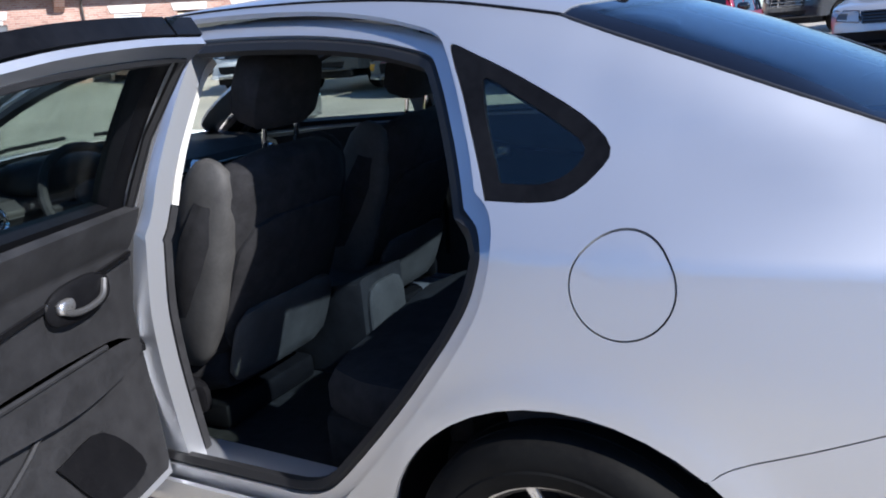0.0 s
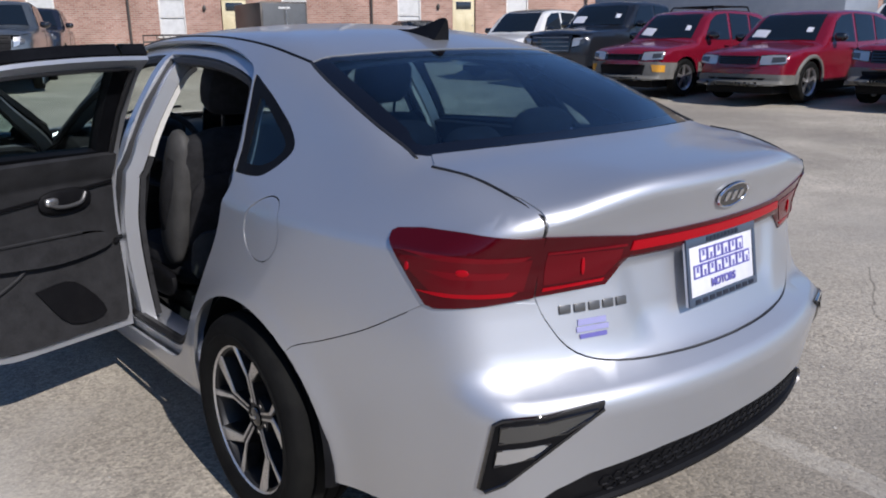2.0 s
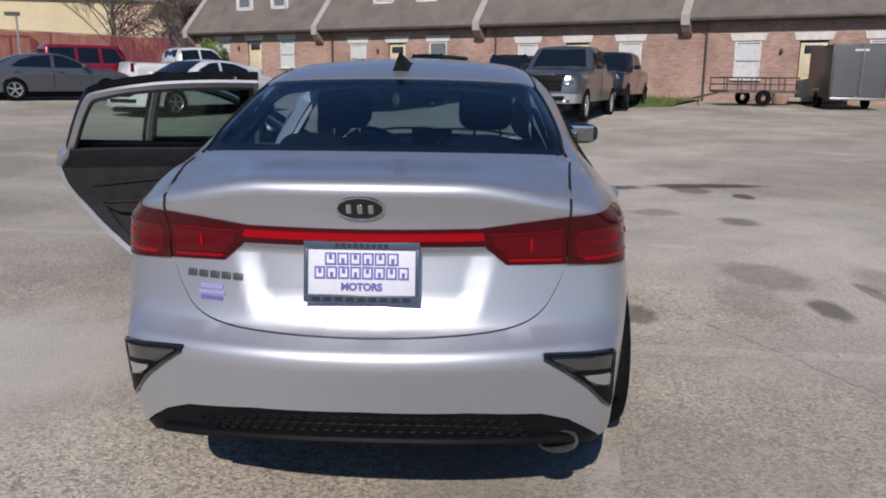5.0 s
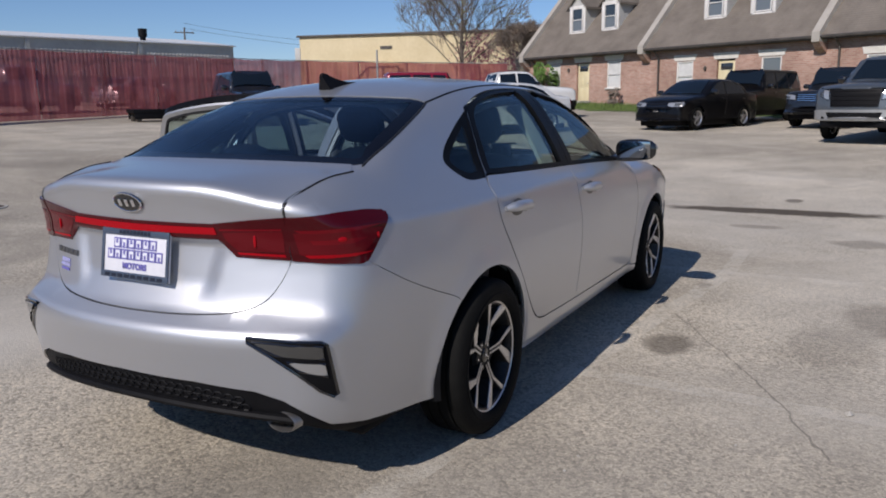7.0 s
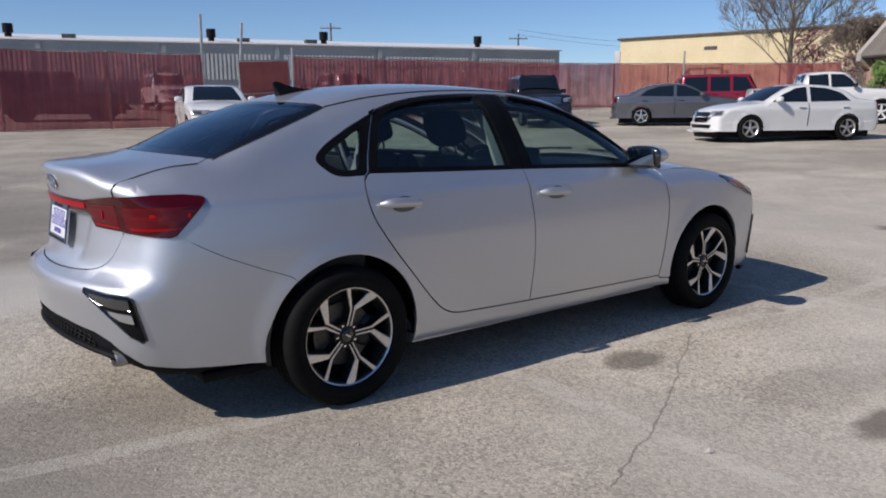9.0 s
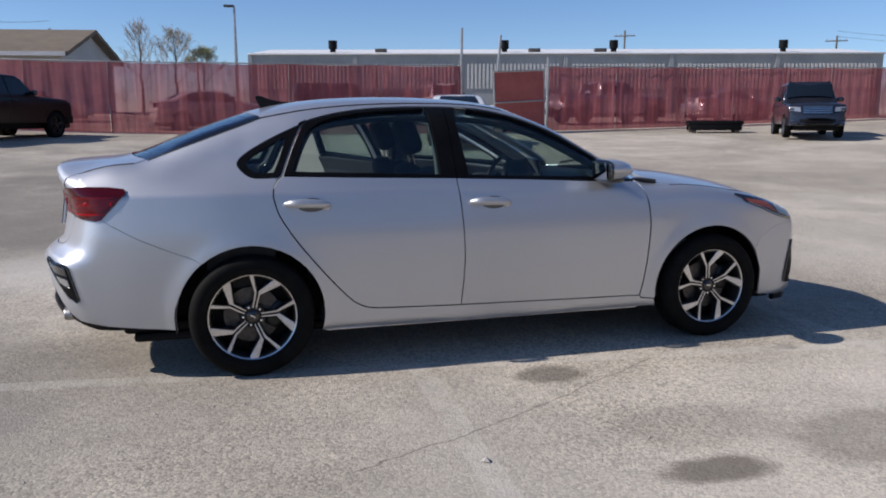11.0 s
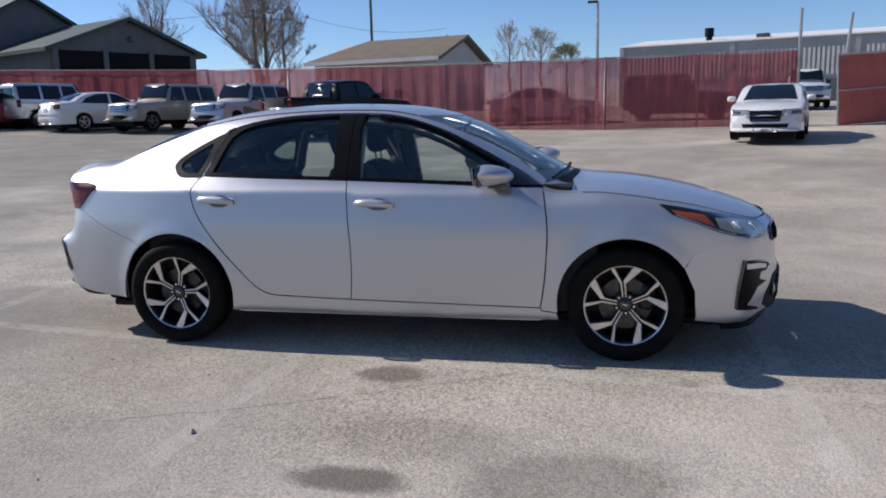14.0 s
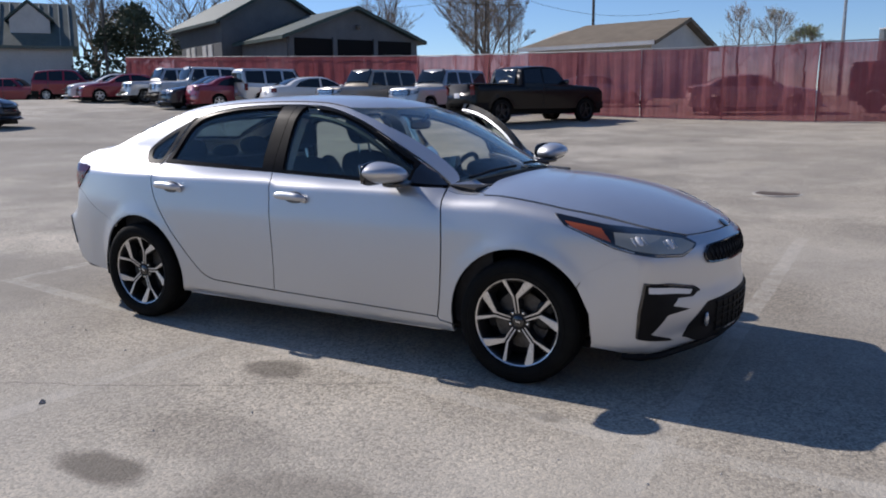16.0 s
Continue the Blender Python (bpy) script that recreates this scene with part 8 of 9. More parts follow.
PICKUP = dict(outline=[(-2.85, 0.52), (-2.92, 0.66), (-2.90, 0.95), (-2.88, 1.24), (-2.80, 1.28), (-1.10, 1.28), (-1.02, 1.40), (-0.94, 1.74), (-0.78, 1.84), (-0.2, 1.88), (0.35, 1.87), (0.62, 1.79), (1.00, 1.46), (1.16, 1.32),
                       (1.5, 1.28), (2.35, 1.24), (2.66, 1.18), (2.78, 1.02), (2.80, 0.50), (2.7, 0.38), (-2.7, 0.44)],
              half=0.98, belt=1.25, wheel=0.40, base=3.60, side=[[(-0.86, 1.30), (-0.84, 1.72), (-0.16, 1.77), (-0.12, 1.29)], [(-0.04, 1.29), (-0.07, 1.77), (0.42, 1.75), (0.62, 1.62), (0.90, 1.30)]],
              screen=((0.60, 1.06), 0.60, 0.74), back=((-1.06, -0.90), 0.60, 0.58), hood_z=1.1, tail_z=(0.92, 1.22), lamp_z=(0.88, 1.08), grille=(0.50, 0.74, 1.10))
BOXY = dict(outline=[(-2.0, 0.42), (-2.08, 0.54), (-2.08, 1.05), (-2.05, 1.65), (-1.98, 1.80), (-1.7, 1.84), (0.15, 1.84), (0.30, 1.79), (0.55, 1.32), (0.65, 1.18), (1.7, 1.13), (1.95, 1.08), (2.02, 0.90), (2.08, 0.56), (2.0, 0.40)],
            half=0.86, belt=1.15, wheel=0.39, base=2.60, side=[[(-1.92, 1.18), (-1.92, 1.70), (-1.15, 1.72), (-1.15, 1.16)], [(-1.05, 1.16), (-1.05, 1.72), (-0.38, 1.72), (-0.38, 1.16)], [(-0.28, 1.16), (-0.28, 1.72), (0.18, 1.70), (0.42, 1.18)]],
            screen=((0.28, 0.52), 0.66, 0.68), back=None, hood_z=1.0, tail_z=(0.85, 1.15), lamp_z=(0.80, 0.99), grille=(0.36, 0.72, 1.02))


def scaled(spec, sx, sz, **more):
    f = lambda pts: [(x * sx, z * sz) for x, z in pts]
    out = dict(spec, outline=f(spec["outline"]), side=[f(p) for p in spec["side"]], belt=spec["belt"] * sz, base=spec["base"] * sx, hood_z=spec["hood_z"] * sz,
               tail_z=tuple(v * sz for v in spec["tail_z"]), lamp_z=tuple(v * sz for v in spec["lamp_z"]), grille=(spec["grille"][0], spec["grille"][1] * sz, spec["grille"][2] * sz))
    for key in ("screen", "back"):
        if spec[key]:
            (a, b), u, v = spec[key]
            out[key] = ((a * sx, b * sx), u, v)
    out.update(more)
    return out


def parked_car(spec, name, m, body_paint, label, category="car", lower=None, rims=MACHINED, grille_mat=GLOSS_BLACK, rack=False, bumper=None, grille_frame=None, tall=0.22, arches=None, amber=False, roof=None, card=False, lamp_back=0.40):
    o = catmull(spec["outline"] + spec["outline"][:1], 2)[:-1]
    xr, xf = o[:, 0].min(), o[:, 0].max()
    half, belt, base, wr = spec["half"], spec["belt"], spec["base"] / 2, spec["wheel"]
    top = lambda x: max(np.interp(x, *zip(*sorted((p[0], p[1]) for p in o if p[1] > 0.62 * belt))), 0)

    def width(x, z):
        t = np.abs((x - (xr + xf) / 2) / ((xf - xr) / 2))
        w = half * (1 - 0.10 * np.clip(t, 0, 1.1) ** 4) - 0.05 * smoothstep(0.75, 0.2, z / belt * 0.75)
        w = w - 0.035 * smoothstep(belt * 0.82, belt, z) - np.clip(z - belt, 0, 2) * (0.30 if spec is not None else 0)
        for cx in (-base, base):
            r = np.hypot(x - cx, z - wr)
            w = w + 0.018 * np.exp(-((r - wr * 1.13) / 0.06) ** 2)
        return w
    shell = Shell(o, width, lambda x, y, z: 0.07 * y * y, lambda y: 0.22 * np.abs(y) ** 2.4, lambda y: 0.20 * np.abs(y) ** 2.2, 0.06, ends=(xr + 0.85, xf - 0.85))
    c = thing(name, m, label, category)
    xa, xb = xr + 0.28, xf - 0.30
    xs = np.linspace(xa, xb, 34)
    upper = [(float(x), float(top(x)) - 0.085) for x in xs]
    zl = spec["outline"][-1][1] + 0.03
    ra = wr * 1.13
    dip = math.degrees(math.asin(max(-0.9, min(0.9, (zl - wr) / ra))))
    low = [(xa, zl)] + arc(-base, wr, ra, 180 - dip, dip, 12) + arc(base, wr, ra, 180 - dip, dip, 12) + [(xb, zl)]
    side = low + upper[::-1]
    for v in 'LR':
        shell.panel("side_panel", side, v, body_paint, c, step=0.09, thick=0.01)
    ue = shell.on(upper, 'L')[0]
    end_r = [(float(xr + 0.05 + 0.22 * abs(y) ** 2.4), float(y)) for y in np.linspace(-ue[0][1] * 0.9, ue[0][1] * 0.9, 9)]
    end_f = [(float(xf - 0.06 - 0.20 * abs(y) ** 2.2), float(y)) for y in np.linspace(ue[-1][1] * 0.9, -ue[-1][1] * 0.9, 9)]
    tline = [(float(p[0]), float(p[1])) for p in ue] + end_f + [(float(p[0]), -float(p[1])) for p in ue[::-1]] + end_r
    shell.panel("top_panel", tline, 'T', body_paint, c, step=0.08, thick=0.01)

    def fan(pts):
        return [(math.degrees(math.atan2((xr + 0.85 - q[0]) if q[0] < 0 else (q[0] - xf + 0.85), q[1])), float(q[2])) for q in pts]
    for ends, vname, x in ((end_r[::-1], 'BL', xa), (end_f, 'NL', xb)):
        zt = float(top(x)) - 0.085
        flank = fan(shell.on([(x, z) for z in np.linspace(zl + 0.06, zt, 6)], 'L')[0])
        over = fan(shell.on(ends, 'T')[0])
        line = flank + over + [(180 - u, z) for u, z in flank[::-1]]
        shell.panel("rear_end" if vname == 'BL' else "front_end", line, vname, body_paint, c, squash=66, step=0.055, thick=0.01)
        # bumper
        zb = [(u, z) for u, z in ((4, zl - 0.015), (4, zl + tall - 0.02), (45, zl + tall), (90, zl + tall), (135, zl + tall), (176, zl + tall - 0.02), (176, zl - 0.015), (90, zl - 0.015))]
        shell.panel("bumper", zb, vname, bumper or BLACK_TRIM if bumper is not body_paint else body_paint, c, squash=66, step=0.055, offset=0.024, thick=0.034)
    if lower:
        for v in 'LR':
            x2 = [p for p in low if p[1] < zl + 0.26]
            shell.panel("cladding", [(xa, zl), (-base - ra - 0.02, zl), (-base - ra - 0.02, zl + 0.28), (xa, zl + 0.28)], v, lower, c, step=0.07, offset=0.012)
            shell.panel("cladding", [(-base + ra + 0.02, zl), (base - ra - 0.02, zl), (base - ra - 0.02, zl + 0.28), (-base + ra + 0.02, zl + 0.28)], v, lower, c, step=0.07, offset=0.012)
            for k in (0.10, 0.19):
                q = shell.on([(x, zl + k) for x in np.linspace(-base + ra + 0.05, base - ra - 0.05, 8)], v, 0.013)[0]
                part("groove", tube_bm(list(q), 0.008, 4), BLACK_TRIM, c)
    # glass
    for v in 'LR':
        for k, poly in enumerate(spec["side"]):
            shell.panel("side_window", poly, v, CAR_GLASS, c, step=0.09, offset=0.008, thick=0.012)
        for k, poly in enumerate(spec["side"]):
            xm = min(p[0] for p in poly) - 0.04 if k else max(p[0] for p in poly) + 0.05
            q = shell.on([(xm, z) for z in np.linspace(zl + 0.12, belt * 0.98, 6)], v, 0.001)[0]
            part("door_seam", tube_bm(list(q), 0.006, 4), SEAL, c)
            if name not in ("wrangler",):
                hx = min(p[0] for p in poly) + 0.16
                q = shell.on([(hx - 0.09, belt * 0.90), (hx + 0.09, belt * 0.895)], v, 0.025)[0]
                part("door_handle", tube_bm(list(q), 0.016, 6), body_paint, c)
    (x0, x1), w0, w1 = spec["screen"]
    shell.panel("windscreen", [(x0 + 0.08, 0.0), (x0, w0), (x1, w1), (x1 + spec.get("sweep", 0.10), 0.0), (x1, -w1), (x0, -w0)], 'T', CAR_GLASS, c, step=0.035, offset=spec.get("lift", 0.014), thick=0.02)
    if spec["back"]:
        (x0, x1), w0, w1 = spec["back"]
        shell.panel("rear_window", [(x0 - 0.06, 0), (x0, w0), (x1, w1), (x1 - 0.05, 0), (x1, -w1), (x0, -w0)], 'T', CAR_GLASS, c, step=0.06, offset=0.010, thick=0.014)
    else:
        z0, z1 = belt + 0.06, float(o[:, 1].max()) - 0.20
        shell.panel("rear_window", [(-half * 0.72, z0), (half * 0.72, z0), (half * 0.60, z1), (-half * 0.60, z1)], 'B', CAR_GLASS, c, step=0.06, offset=0.010, thick=0.014)
    # lamps, grille, plates
    gw, g0, g1 = spec["grille"]
    g = shell.panel("grille", [(-gw, g0), (gw, g0), (gw * 1.08, g1), (-gw * 1.08, g1)], 'N', grille_mat, c, step=0.06, offset=0.020, thick=0.03)
    for k in range(4):
        z = g0 + (k + 0.5) * (g1 - g0) / 4
        part("grille_bar", tube_bm(list(shell.on([(y, z) for y in np.linspace(-gw * 0.95, gw * 0.95, 12)], 'N', 0.024)[0]), 0.012, 5), grille_frame or CHROME if grille_frame is not False else BLACK_TRIM, g)
    l0, l1 = spec["lamp_z"]
    for s in (1, -1):
        v = 'L' if s > 0 else 'R'
        inner = shell.on([(s * gw * 1.14, l1), (s * gw * 1.10, l0)], 'N')[0]
        outer = shell.on([(xf - lamp_back, l0 + 0.035), (xf - lamp_back - 0.06, l1 + 0.012)], v)[0]
        lens = fan(np.vstack([inner, outer]))
        hl = shell.panel("headlamp", lens, 'NL', LAMP_CLEAR, c, squash=66, step=0.04, offset=0.010, thick=0.02)
        part("lamp_rim", tube_bm(list(shell.on(lens, 'NL', 0.012)[0]), 0.010, 5, closed=True), GLOSS_BLACK, hl)
        mid = np.mean(np.array(lens), 0)
        shell.panel("lamp_bowl", [(mid[0] + (u - mid[0]) * 0.45 + (6 if s < 0 else -6), mid[1] + (z - mid[1]) * 0.55) for u, z in lens], 'NL', LAMP_DARK, hl, squash=66, step=0.04, offset=0.014, thick=0.004)
        if amber:
            turn = fan(shell.on([(xf - 0.30, zl + 0.13), (xf - 0.46, zl + 0.12), (xf - 0.46, zl + tall - 0.06), (xf - 0.30, zl + tall - 0.05)], v)[0])
            shell.panel("indicator", turn, 'NL', LAMP_YELLOW, c, "amber indicator lamp", squash=66, step=0.05, offset=0.030, thick=0.01)
        if arches:
            for x in (-base, base):
                q = shell.on(arc(x, wr, ra + 0.035, 180 - dip, dip, 16), v, 0.006)[0]
                part("arch_trim", tube_bm(list(q), 0.036, 6), arches, c, "grey wheel arch trim")
        t0, t1 = spec["tail_z"]
        tl = [(s * half * 0.62, t0), (s * half * 0.99, t0), (s * half * 0.99, t1), (s * half * 0.62, t1)]
        if spec["tail_z"][1] - t0 > 0.25:
            tl = [(s * half * 0.80, t0), (s * half * 0.99, t0), (s * half * 0.97, t1), (s * half * 0.80, t1)]
        ft = [(math.degrees(math.atan2(0.85 - 0.22 * abs(y) ** 2.4 - 0.02, y)), z) for y, z in tl]
        shell.panel("tail_lamp", ft, 'BL', LAMP_RED, c, squash=66, step=0.05, offset=0.018, thick=0.03)
        mx = max(p[0] for p in spec["side"][-1]) - 0.12
        my = float(shell.on([(mx, belt + 0.03)], 'L')[0][0][1])
        part("wing_mirror", soft_bm((0.15, 0.22, 0.15), (mx, s * (my + 0.12), belt + 0.10), 3), body_paint if name == "saloon_car" else GLOSS_BLACK, c)
    if roof:
        xt, xe = spec["screen"][0][0] - 0.06, xr + 0.42
        shell.panel("roof_skin", [(xt, -half * 0.62), (xt + 0.08, 0), (xt, half * 0.62), (xe, half * 0.60), (xe - 0.05, 0), (xe, -half * 0.60)], 'T', roof, c, "black painted roof", step=0.08, offset=0.010, thick=0.012)
    if card:
        (a, b), w0, w1 = spec["screen"]
        shell.panel("price_card", [(b - 0.20, -w1 * 0.86), (b - 0.05, -w1 * 0.90), (b + 0.01, -w1 * 0.42), (b - 0.14, -w1 * 0.40)], 'T', PLATE_WHITE, c, "white price card behind the windscreen", step=0.04, offset=spec.get("lift", 0.014) + 0.004, thick=0.003)
        shell.panel("sticker", [(b - 0.22, w1 * 0.62), (b - 0.12, w1 * 0.64), (b - 0.13, w1 * 0.80), (b - 0.22, w1 * 0.78)], 'T', PLATE_WHITE, c, "white windscreen sticker", step=0.04, offset=spec.get("lift", 0.014) + 0.004, thick=0.003)
    lowg = [(-half * 0.55, zl + 0.05), (half * 0.55, zl + 0.05), (half * 0.60, zl + tall - 0.06), (-half * 0.60, zl + tall - 0.06)]
    shell.panel("intake", lowg, 'N', BLACK_TRIM, c, step=0.06, offset=0.036, thick=0.02)
    q, n = shell.on([(0, spec["tail_z"][0] - 0.02)], 'B', 0.012)
    part("number_plate", box_bm((0.012, 0.30, 0.15), tuple(q[0]), 0.003), PLATE_WHITE, c)
    if rack:
        for s in (1, -1):
            zt = float(o[:, 1].max())
            part("roof_rail", tube_bm([(-1.5, s * half * 0.56, zt - 0.05), (-1.4, s * half * 0.56, zt + 0.05), (-0.2, s * half * 0.56, zt + 0.05), (-0.1, s * half * 0.56, zt - 0.03)], 0.018, 6), BLACK_TRIM, c)
        for x in (-1.2, -0.5):
            part("roof_bar", tube_bm([(x, -half * 0.56, zt + 0.06), (x, half * 0.56, zt + 0.06)], 0.018, 6), BLACK_TRIM, c)
    # wheels and underside
    # made deep and black to stand in for the shade beneath the car
    part("underbody", box_bm((xf - xr - 0.7, half * 1.45, 0.26), ((xr + xf) / 2, 0, zl - 0.05), 0.03), BLACK_TRIM, c)
    for s in (1, -1):
        for x in (-base, base):
            tyre = part("wheel", revolve_bm([(wr * 0.66, s * 0.09), (wr * 0.90, s * 0.105), (wr * 0.98, s * 0.085), (wr, s * 0.05), (wr, s * -0.06), (wr * 0.95, s * -0.10), (wr * 0.66, s * -0.09)], 28, at=(x, s * (half - 0.115), wr)), RUBBER, c, "black tyre on an alloy wheel")
            part("rim", revolve_bm([(wr * 0.60, s * 0.07), (wr * 0.66, s * 0.092), (wr * 0.685, s * 0.092), (wr * 0.67, s * -0.08), (wr * 0.60, s * -0.08)], 28, at=(x, s * (half - 0.115), wr)), rims, tyre)
            part("rim_dish", revolve_bm([(0.01, s * 0.02), (wr * 0.62, s * 0.0), (wr * 0.62, s * -0.02), (0.01, s * -0.02)], 20, at=(x, s * (half - 0.115), wr)), DARK_ALLOY, tyre)
            bm = bmesh.new()
            for k in range(5):
                a = 2 * math.pi * k / 5 + 0.3
                bm2 = box_bm((wr * 0.60, 0.03, wr * 0.16), (0, 0, 0), 0.0, m=Matrix.Rotation(-a, 4, 'Y') @ Matrix.Translation((wr * 0.34, 0, 0)), bm=bm)
            bmesh.ops.translate(bm, vec=(x, s * (half - 0.115 + 0.055), wr), verts=bm.verts)
            part("spoke", bm, rims, tyre, smooth=False)
            part("hub_cap", revolve_bm([(0.01, s * 0.085), (wr * 0.14, s * 0.08), (wr * 0.16, s * 0.04), (0.01, s * 0.04)], 14, at=(x, s * (half - 0.115), wr)), rims, tyre)
    return c


def respray(c, old, fresh):
    for o in c.children_recursive:
        if o.type == 'MESH' and o.data.materials and o.data.materials[0] is old:
            o.material_slots[0].link = 'OBJECT'
            o.material_slots[0].material = fresh


P_WHITE = paint("white_paint", (0.72, 0.72, 0.70), 0.0, 0.3, 0.05)
P_SILVER = paint("silver_paint", (0.50, 0.51, 0.52), 0.6, 0.35, 0.08)
P_TAN = paint("champagne_paint", (0.36, 0.33, 0.28), 0.4, 0.35, 0.1)
P_BLACK = paint("black_paint", (0.004, 0.004, 0.005), 0.0, 0.3, 0.01)
bsdf(P_BLACK).inputs["Coat Weight"].default_value = 0.30
bsdf(P_BLACK).inputs["Specular IOR Level"].default_value = 0.12
P_DARK = paint("dark_grey_paint", (0.014, 0.017, 0.023), 0.2, 0.28, 0.01)
P_GREY = paint("grey_paint", (0.12, 0.125, 0.14), 0.5, 0.3, 0.05)
P_RED = paint("dark_red_paint", (0.20, 0.005, 0.020), 0.2, 0.25, 0.01)
P_BRIGHT = paint("red_paint", (0.25, 0.006, 0.024), 0.1, 0.28, 0.01)
P_NAVY = paint("navy_paint", (0.018, 0.022, 0.035), 0.3, 0.25, 0.03)
P_STEEL = paint("steel_grey_paint", (0.10, 0.118, 0.135), 0.5, 0.35, 0.08)

HATCH = scaled(SEDAN, 0.94, 1.03)


def place(x, y, heading):
    return ground_pose(x, y, heading)


ROW = "cars parked along the fence"
EAST = "cars parked beside the terrace"
# beside the fence and the gate
nissan = parked_car(SEDAN, "saloon_car", place(5.45, 17.7, -104), P_WHITE, "white saloon car with a dark grille, parked before the gate", bumper=P_WHITE, grille_frame=False)
black_truck = parked_car(PICKUP, "pickup_truck", place(-7.9, 20.9, 62), P_BLACK, "black crew-cab pickup truck with chrome badge", "pickup truck", grille_frame=False, rims=DARK_ALLOY)
part("bed_cover", box_bm((1.66, 1.62, 0.03), (-1.98, 0, 1.275), 0.01), GLOSS_BLACK, black_truck)
jeep = parked_car(scaled(BOXY, 1.06, 0.96, wheel=0.36, lift=0.03, sweep=0.02, grille=(0.42, 0.74, 0.97), lamp_z=(0.79, 0.94)), "suv", place(-12.75, 23.3, -103), P_SILVER, "silver off-road estate with upright slotted grille", "suv", rims=P_STEEL, bumper=P_SILVER)
sedan_rear = copy_thing(nissan, place(-18.3, 22.6, 66))
respray(sedan_rear, P_WHITE, P_WHITE), tagged(sedan_rear, "white saloon car parked nose to the fence", "car", ROW)
tan_suv = copy_thing(jeep, place(-15.7, 22.6, -105))
respray(tan_suv, P_SILVER, P_TAN), tagged(tan_suv, "champagne estate car parked by the fence", "car", ROW)
bm_suv = copy_thing(jeep, place(-21.0, 23.6, 66))
tagged(bm_suv, "pale silver off-roader parked nose to the fence", "suv", ROW)
red_hatch = copy_thing(nissan, place(-22.6, 22.6, 66))
respray(red_hatch, P_WHITE, P_BRIGHT), tagged(red_hatch, "red saloon car parked nose to the fence", "car", ROW)
navy = copy_thing(nissan, place(-24.4, 22.6, -112))
respray(navy, P_WHITE, P_NAVY), tagged(navy, "dark navy saloon car parked by the fence", "car", ROW)
wrangler = parked_car(BOXY, "off_roader", place(-26.8, 23.8, -112), P_WHITE, "white boxy off-road car with black bumper", "suv")
silver2 = copy_thing(jeep, place(-29.6, 24.6, -112))
tagged(silver2, "silver off-roader further along the fence", "suv", ROW)
red2 = copy_thing(nissan, place(-32.6, 24.4, -118))
respray(red2, P_WHITE, P_BRIGHT), tagged(red2, "bright red saloon car at the end of the row", "car", ROW)
white2 = copy_thing(nissan, place(-34.6, 25.2, -118))
tagged(white2, "white saloon car at the end of the row", "car", ROW)
for o in (jeep, wrangler):
    o["group"] = ROW
van = parked_car(scaled(SUV, 1.16, 1.10), "minivan", place(-42.5, 28.8, 30), P_RED, "dark red minivan standing alone", "van", grille_frame=False)
red_truck = copy_thing(black_truck, place(-49.0, 28.6, 30))
respray(red_truck, P_BLACK, P_BRIGHT), tagged(red_truck, "red pickup truck in the distance", "pickup truck")
dark_left = copy_thing(nissan, place(-23.6, 10.0, 28))
respray(dark_left, P_WHITE, P_DARK), tagged(dark_left, "dark grey saloon car on the open lot", "car")

# towards the yellow building
sonata = copy_thing(nissan, place(17.2, 7.5, 150))
tagged(sonata, "white saloon car standing on the open lot", "car")
grey_sedan = copy_thing(nissan, place(20.9, 13.4, -50))
respray(grey_sedan, P_WHITE, P_GREY), tagged(grey_sedan, "grey saloon car parked near the fence", "car")
navy_suv = copy_thing(jeep, place(17.2, 16.9, -122))
respray(navy_suv, P_SILVER, P_NAVY), tagged(navy_suv, "dark navy off-roader before the mesh fence", "suv")
old_truck = parked_car(scaled(PICKUP, 0.9, 0.96), "pickup_truck", place(25.2, 10.4, -48), P_WHITE, "old white pickup truck with dark red cab", "pickup truck", rims=P_WHITE)
old_wagon = copy_thing(jeep, place(24.8, 13.6, -48))
respray(old_wagon, P_SILVER, P_BRIGHT), tagged(old_wagon, "old red and white off-road wagon", "suv")
hatch = parked_car(HATCH, "hatchback", place(21.8, 2.6, 157), P_BLACK, "black small hatchback beside the verge", grille_frame=False, bumper=P_BLACK)
black_suv = copy_thing(jeep, place(25.2, 1.5, 157))
respray(black_suv, P_SILVER, P_BLACK), tagged(black_suv, "black off-road estate beside the verge", "suv")
super_truck = parked_car(scaled(PICKUP, 1.04, 1.06), "pickup_truck", place(18.5, -2.8, 161), P_STEEL, "grey heavy-duty pickup truck with black grille and silver bumper", "pickup truck", grille_mat=BLACK_TRIM, grille_frame=False, bumper=GALV)
dark_truck = copy_thing(black_truck, place(23.6, -4.8, 160))
respray(dark_truck, P_BLACK, P_NAVY), tagged(dark_truck, "dark blue pickup truck behind a grey one", "pickup truck")
dark_suv = copy_thing(jeep, place(23.4, -1.4, 160))
respray(dark_suv, P_SILVER, P_DARK), tagged(dark_suv, "dark grey off-roader beside the grey truck", "suv")
for o in (hatch, black_suv, super_truck, dark_truck, dark_suv):
    o["group"] = EAST

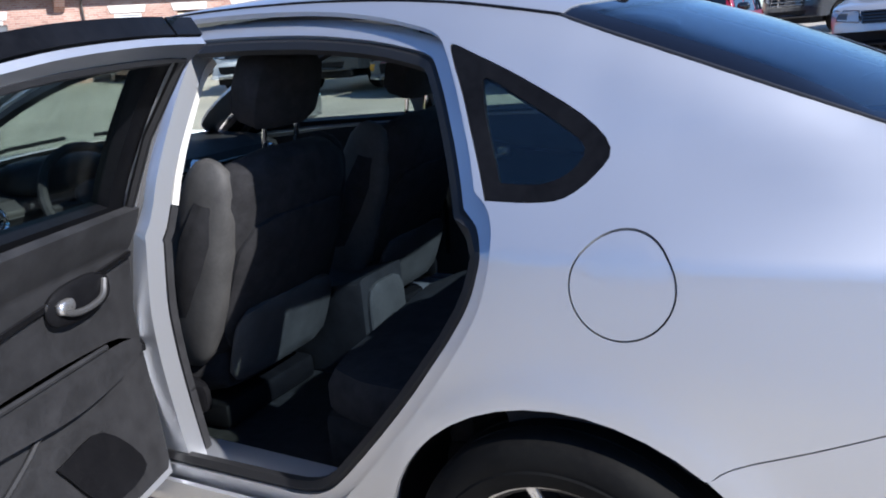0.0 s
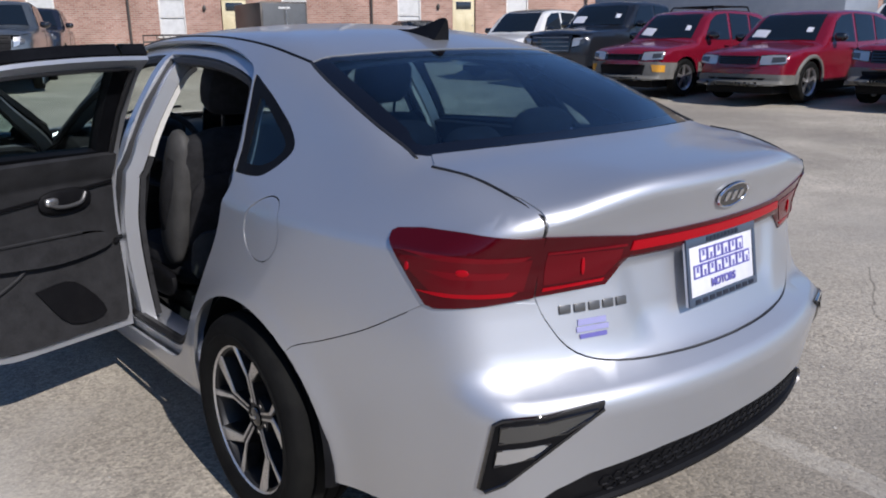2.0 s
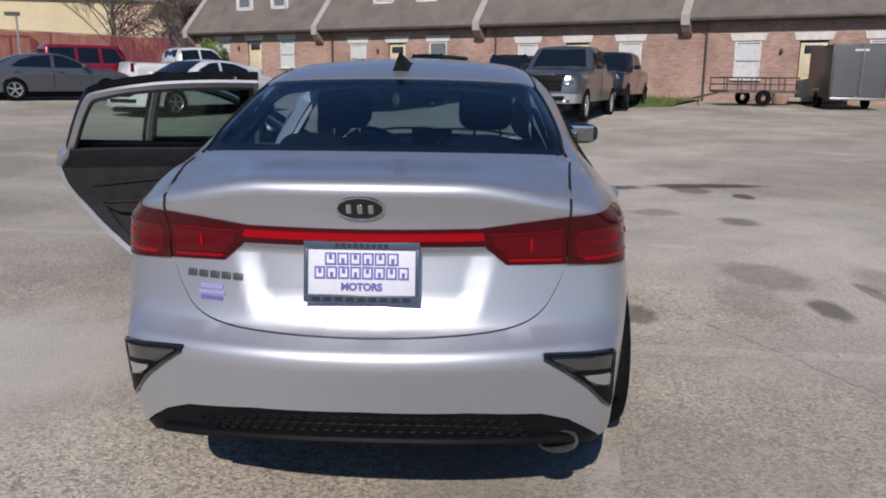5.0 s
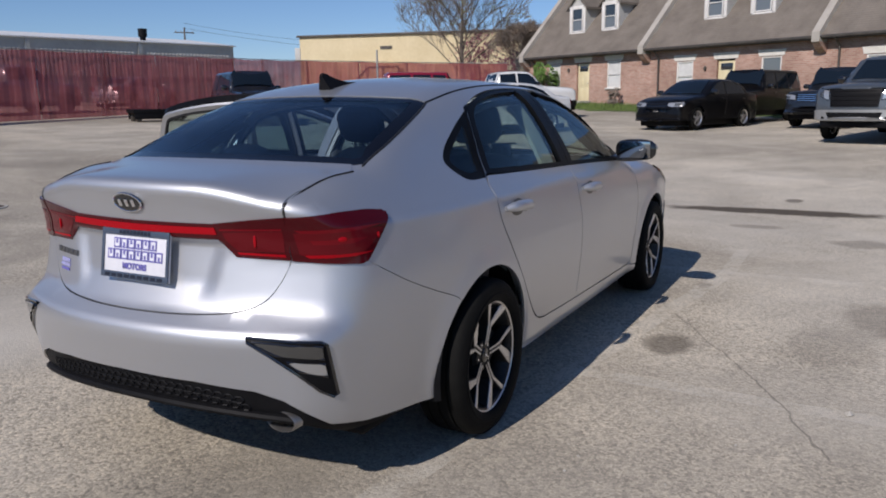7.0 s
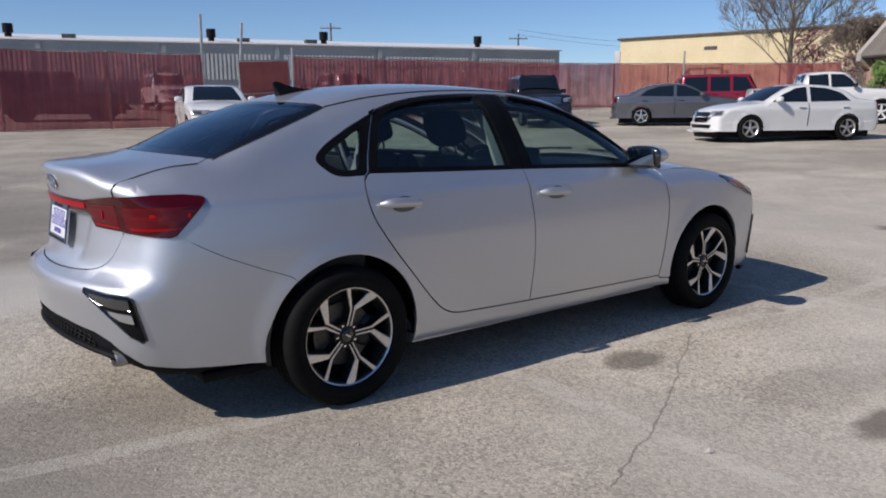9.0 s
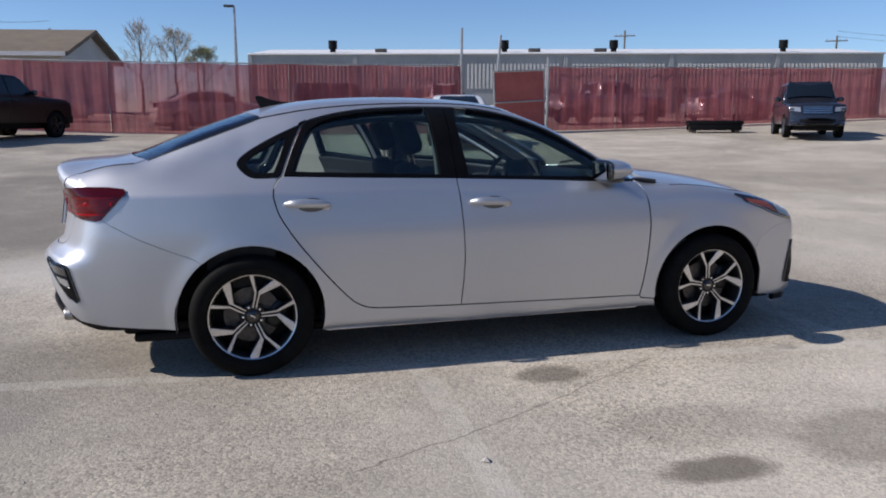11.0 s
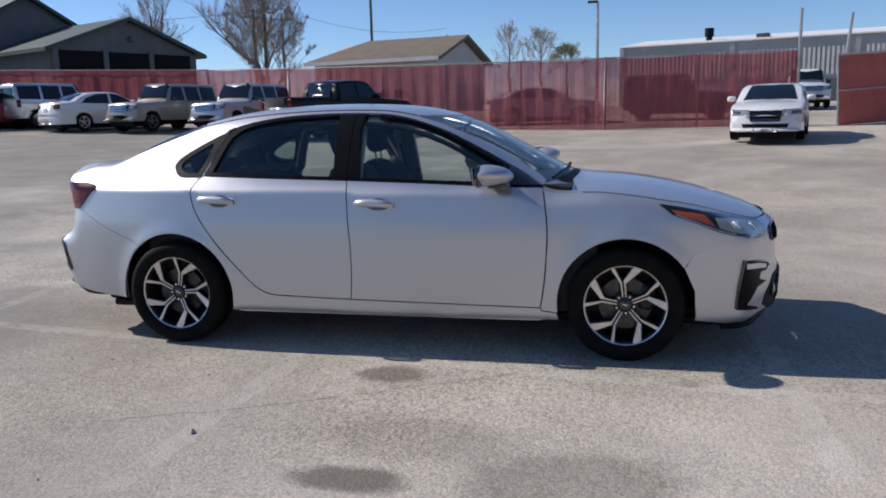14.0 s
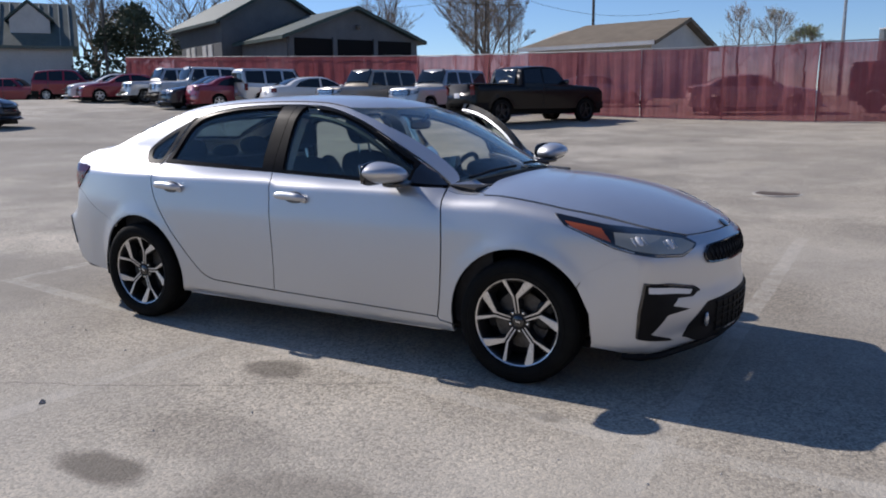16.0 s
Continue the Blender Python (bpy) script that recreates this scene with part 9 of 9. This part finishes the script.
# row along the terrace's far end
SOUTH = "cars parked in a row facing the lot"
chrysler = copy_thing(nissan, place(20.6, -17.4, 160))
respray(chrysler, P_WHITE, P_DARK), tagged(chrysler, "dark grey saloon car beside the brick wall", "car")
rover = parked_car(scaled(SUV, 1.05, 1.0, lamp_z=(0.79, 0.875), grille=(0.34, 0.78, 0.90)), "suv", place(12.2, -14.6, 102), P_WHITE, "white luxury off-roader with a black roof", "suv", grille_frame=False, bumper=P_WHITE, rims=DARK_ALLOY, roof=GLOSS_BLACK, tall=0.30)
gmc = parked_car(scaled(PICKUP, 1.0, 1.0, lamp_z=(0.86, 1.05)), "pickup_truck", place(9.0, -14.4, 95), P_DARK, "dark grey pickup truck with a large chrome grille", "pickup truck", bumper=P_DARK, grille_frame=BRUSHED, card=True)
rav = parked_car(scaled(SUV, 0.92, 0.95, grille=(0.40, 0.69, 0.80)), "suv", place(6.35, -13.2, 88), P_RED, "red compact off-roader with grey cladding and roof bars", "suv", grille_frame=False, lower=GREY_CLADDING, bumper=GREY_CLADDING, rack=True, tall=0.31, amber=True, card=True)
escape = parked_car(scaled(SUV, 0.98, 0.92, grille=(0.36, 0.665, 0.80), lamp_z=(0.65, 0.81)), "suv", place(4.0, -13.5, 88), P_RED, "red compact off-roader with grey arches and lower bumper", "suv", grille_frame=False, bumper=GREY_CLADDING, tall=0.16, arches=GREY_CLADDING, card=True)
jimmy = parked_car(scaled(BOXY, 1.08, 0.90, wheel=0.345, lift=0.03, sweep=0.02, grille=(0.40, 0.70, 0.90), lamp_z=(0.72, 0.89)), "suv", place(1.5, -14.0, 86), P_BRIGHT, "red boxy off-roader with a grey bumper", "suv", bumper=GREY_CLADDING, grille_frame=False, tall=0.24)
pathfinder = parked_car(scaled(SUV, 1.08, 1.02), "suv", place(-2.0, -14.3, 84), P_SILVER, "silver off-roader with a dark grille and plate", "suv", grille_frame=False, bumper=BLACK_TRIM)
white_far = copy_thing(pathfinder, place(4.8, -21.0, 96))
respray(white_far, P_SILVER, P_WHITE), tagged(white_far, "white off-roader in the second row", "suv")
dark_far = copy_thing(gmc, place(-0.6, -24.5, 60))
tagged(dark_far, "dark pickup truck in the second row", "pickup truck")
for o in (rover, gmc, rav, escape, jimmy, pathfinder):
    o["group"] = SOUTH

# seen dimly through the mesh
for x, y, turn, src, old, fresh, text in ((15.5, 27.5, 8, black_truck, P_BLACK, P_SILVER, "pale pickup truck behind the mesh fence"), (9.9, 34.5, -95, jeep, P_SILVER, P_WHITE, "white off-roader beyond the gate"),
                                           (22.5, 28.5, 10, nissan, P_WHITE, P_SILVER, "silver saloon car behind the mesh fence"), (-1.5, 27.0, 12, nissan, P_WHITE, P_WHITE, "white saloon car behind the mesh fence"),
                                           (-9.0, 32.0, 20, nissan, P_WHITE, P_SILVER, "silver saloon car behind the mesh fence"), (3.8, 28.0, 0, jeep, P_SILVER, P_DARK, "dark off-roader behind the mesh fence")):
    o = copy_thing(src, place(x, y, turn))
    respray(o, old, fresh)
    tagged(o, text, "car", "cars behind the mesh fence")
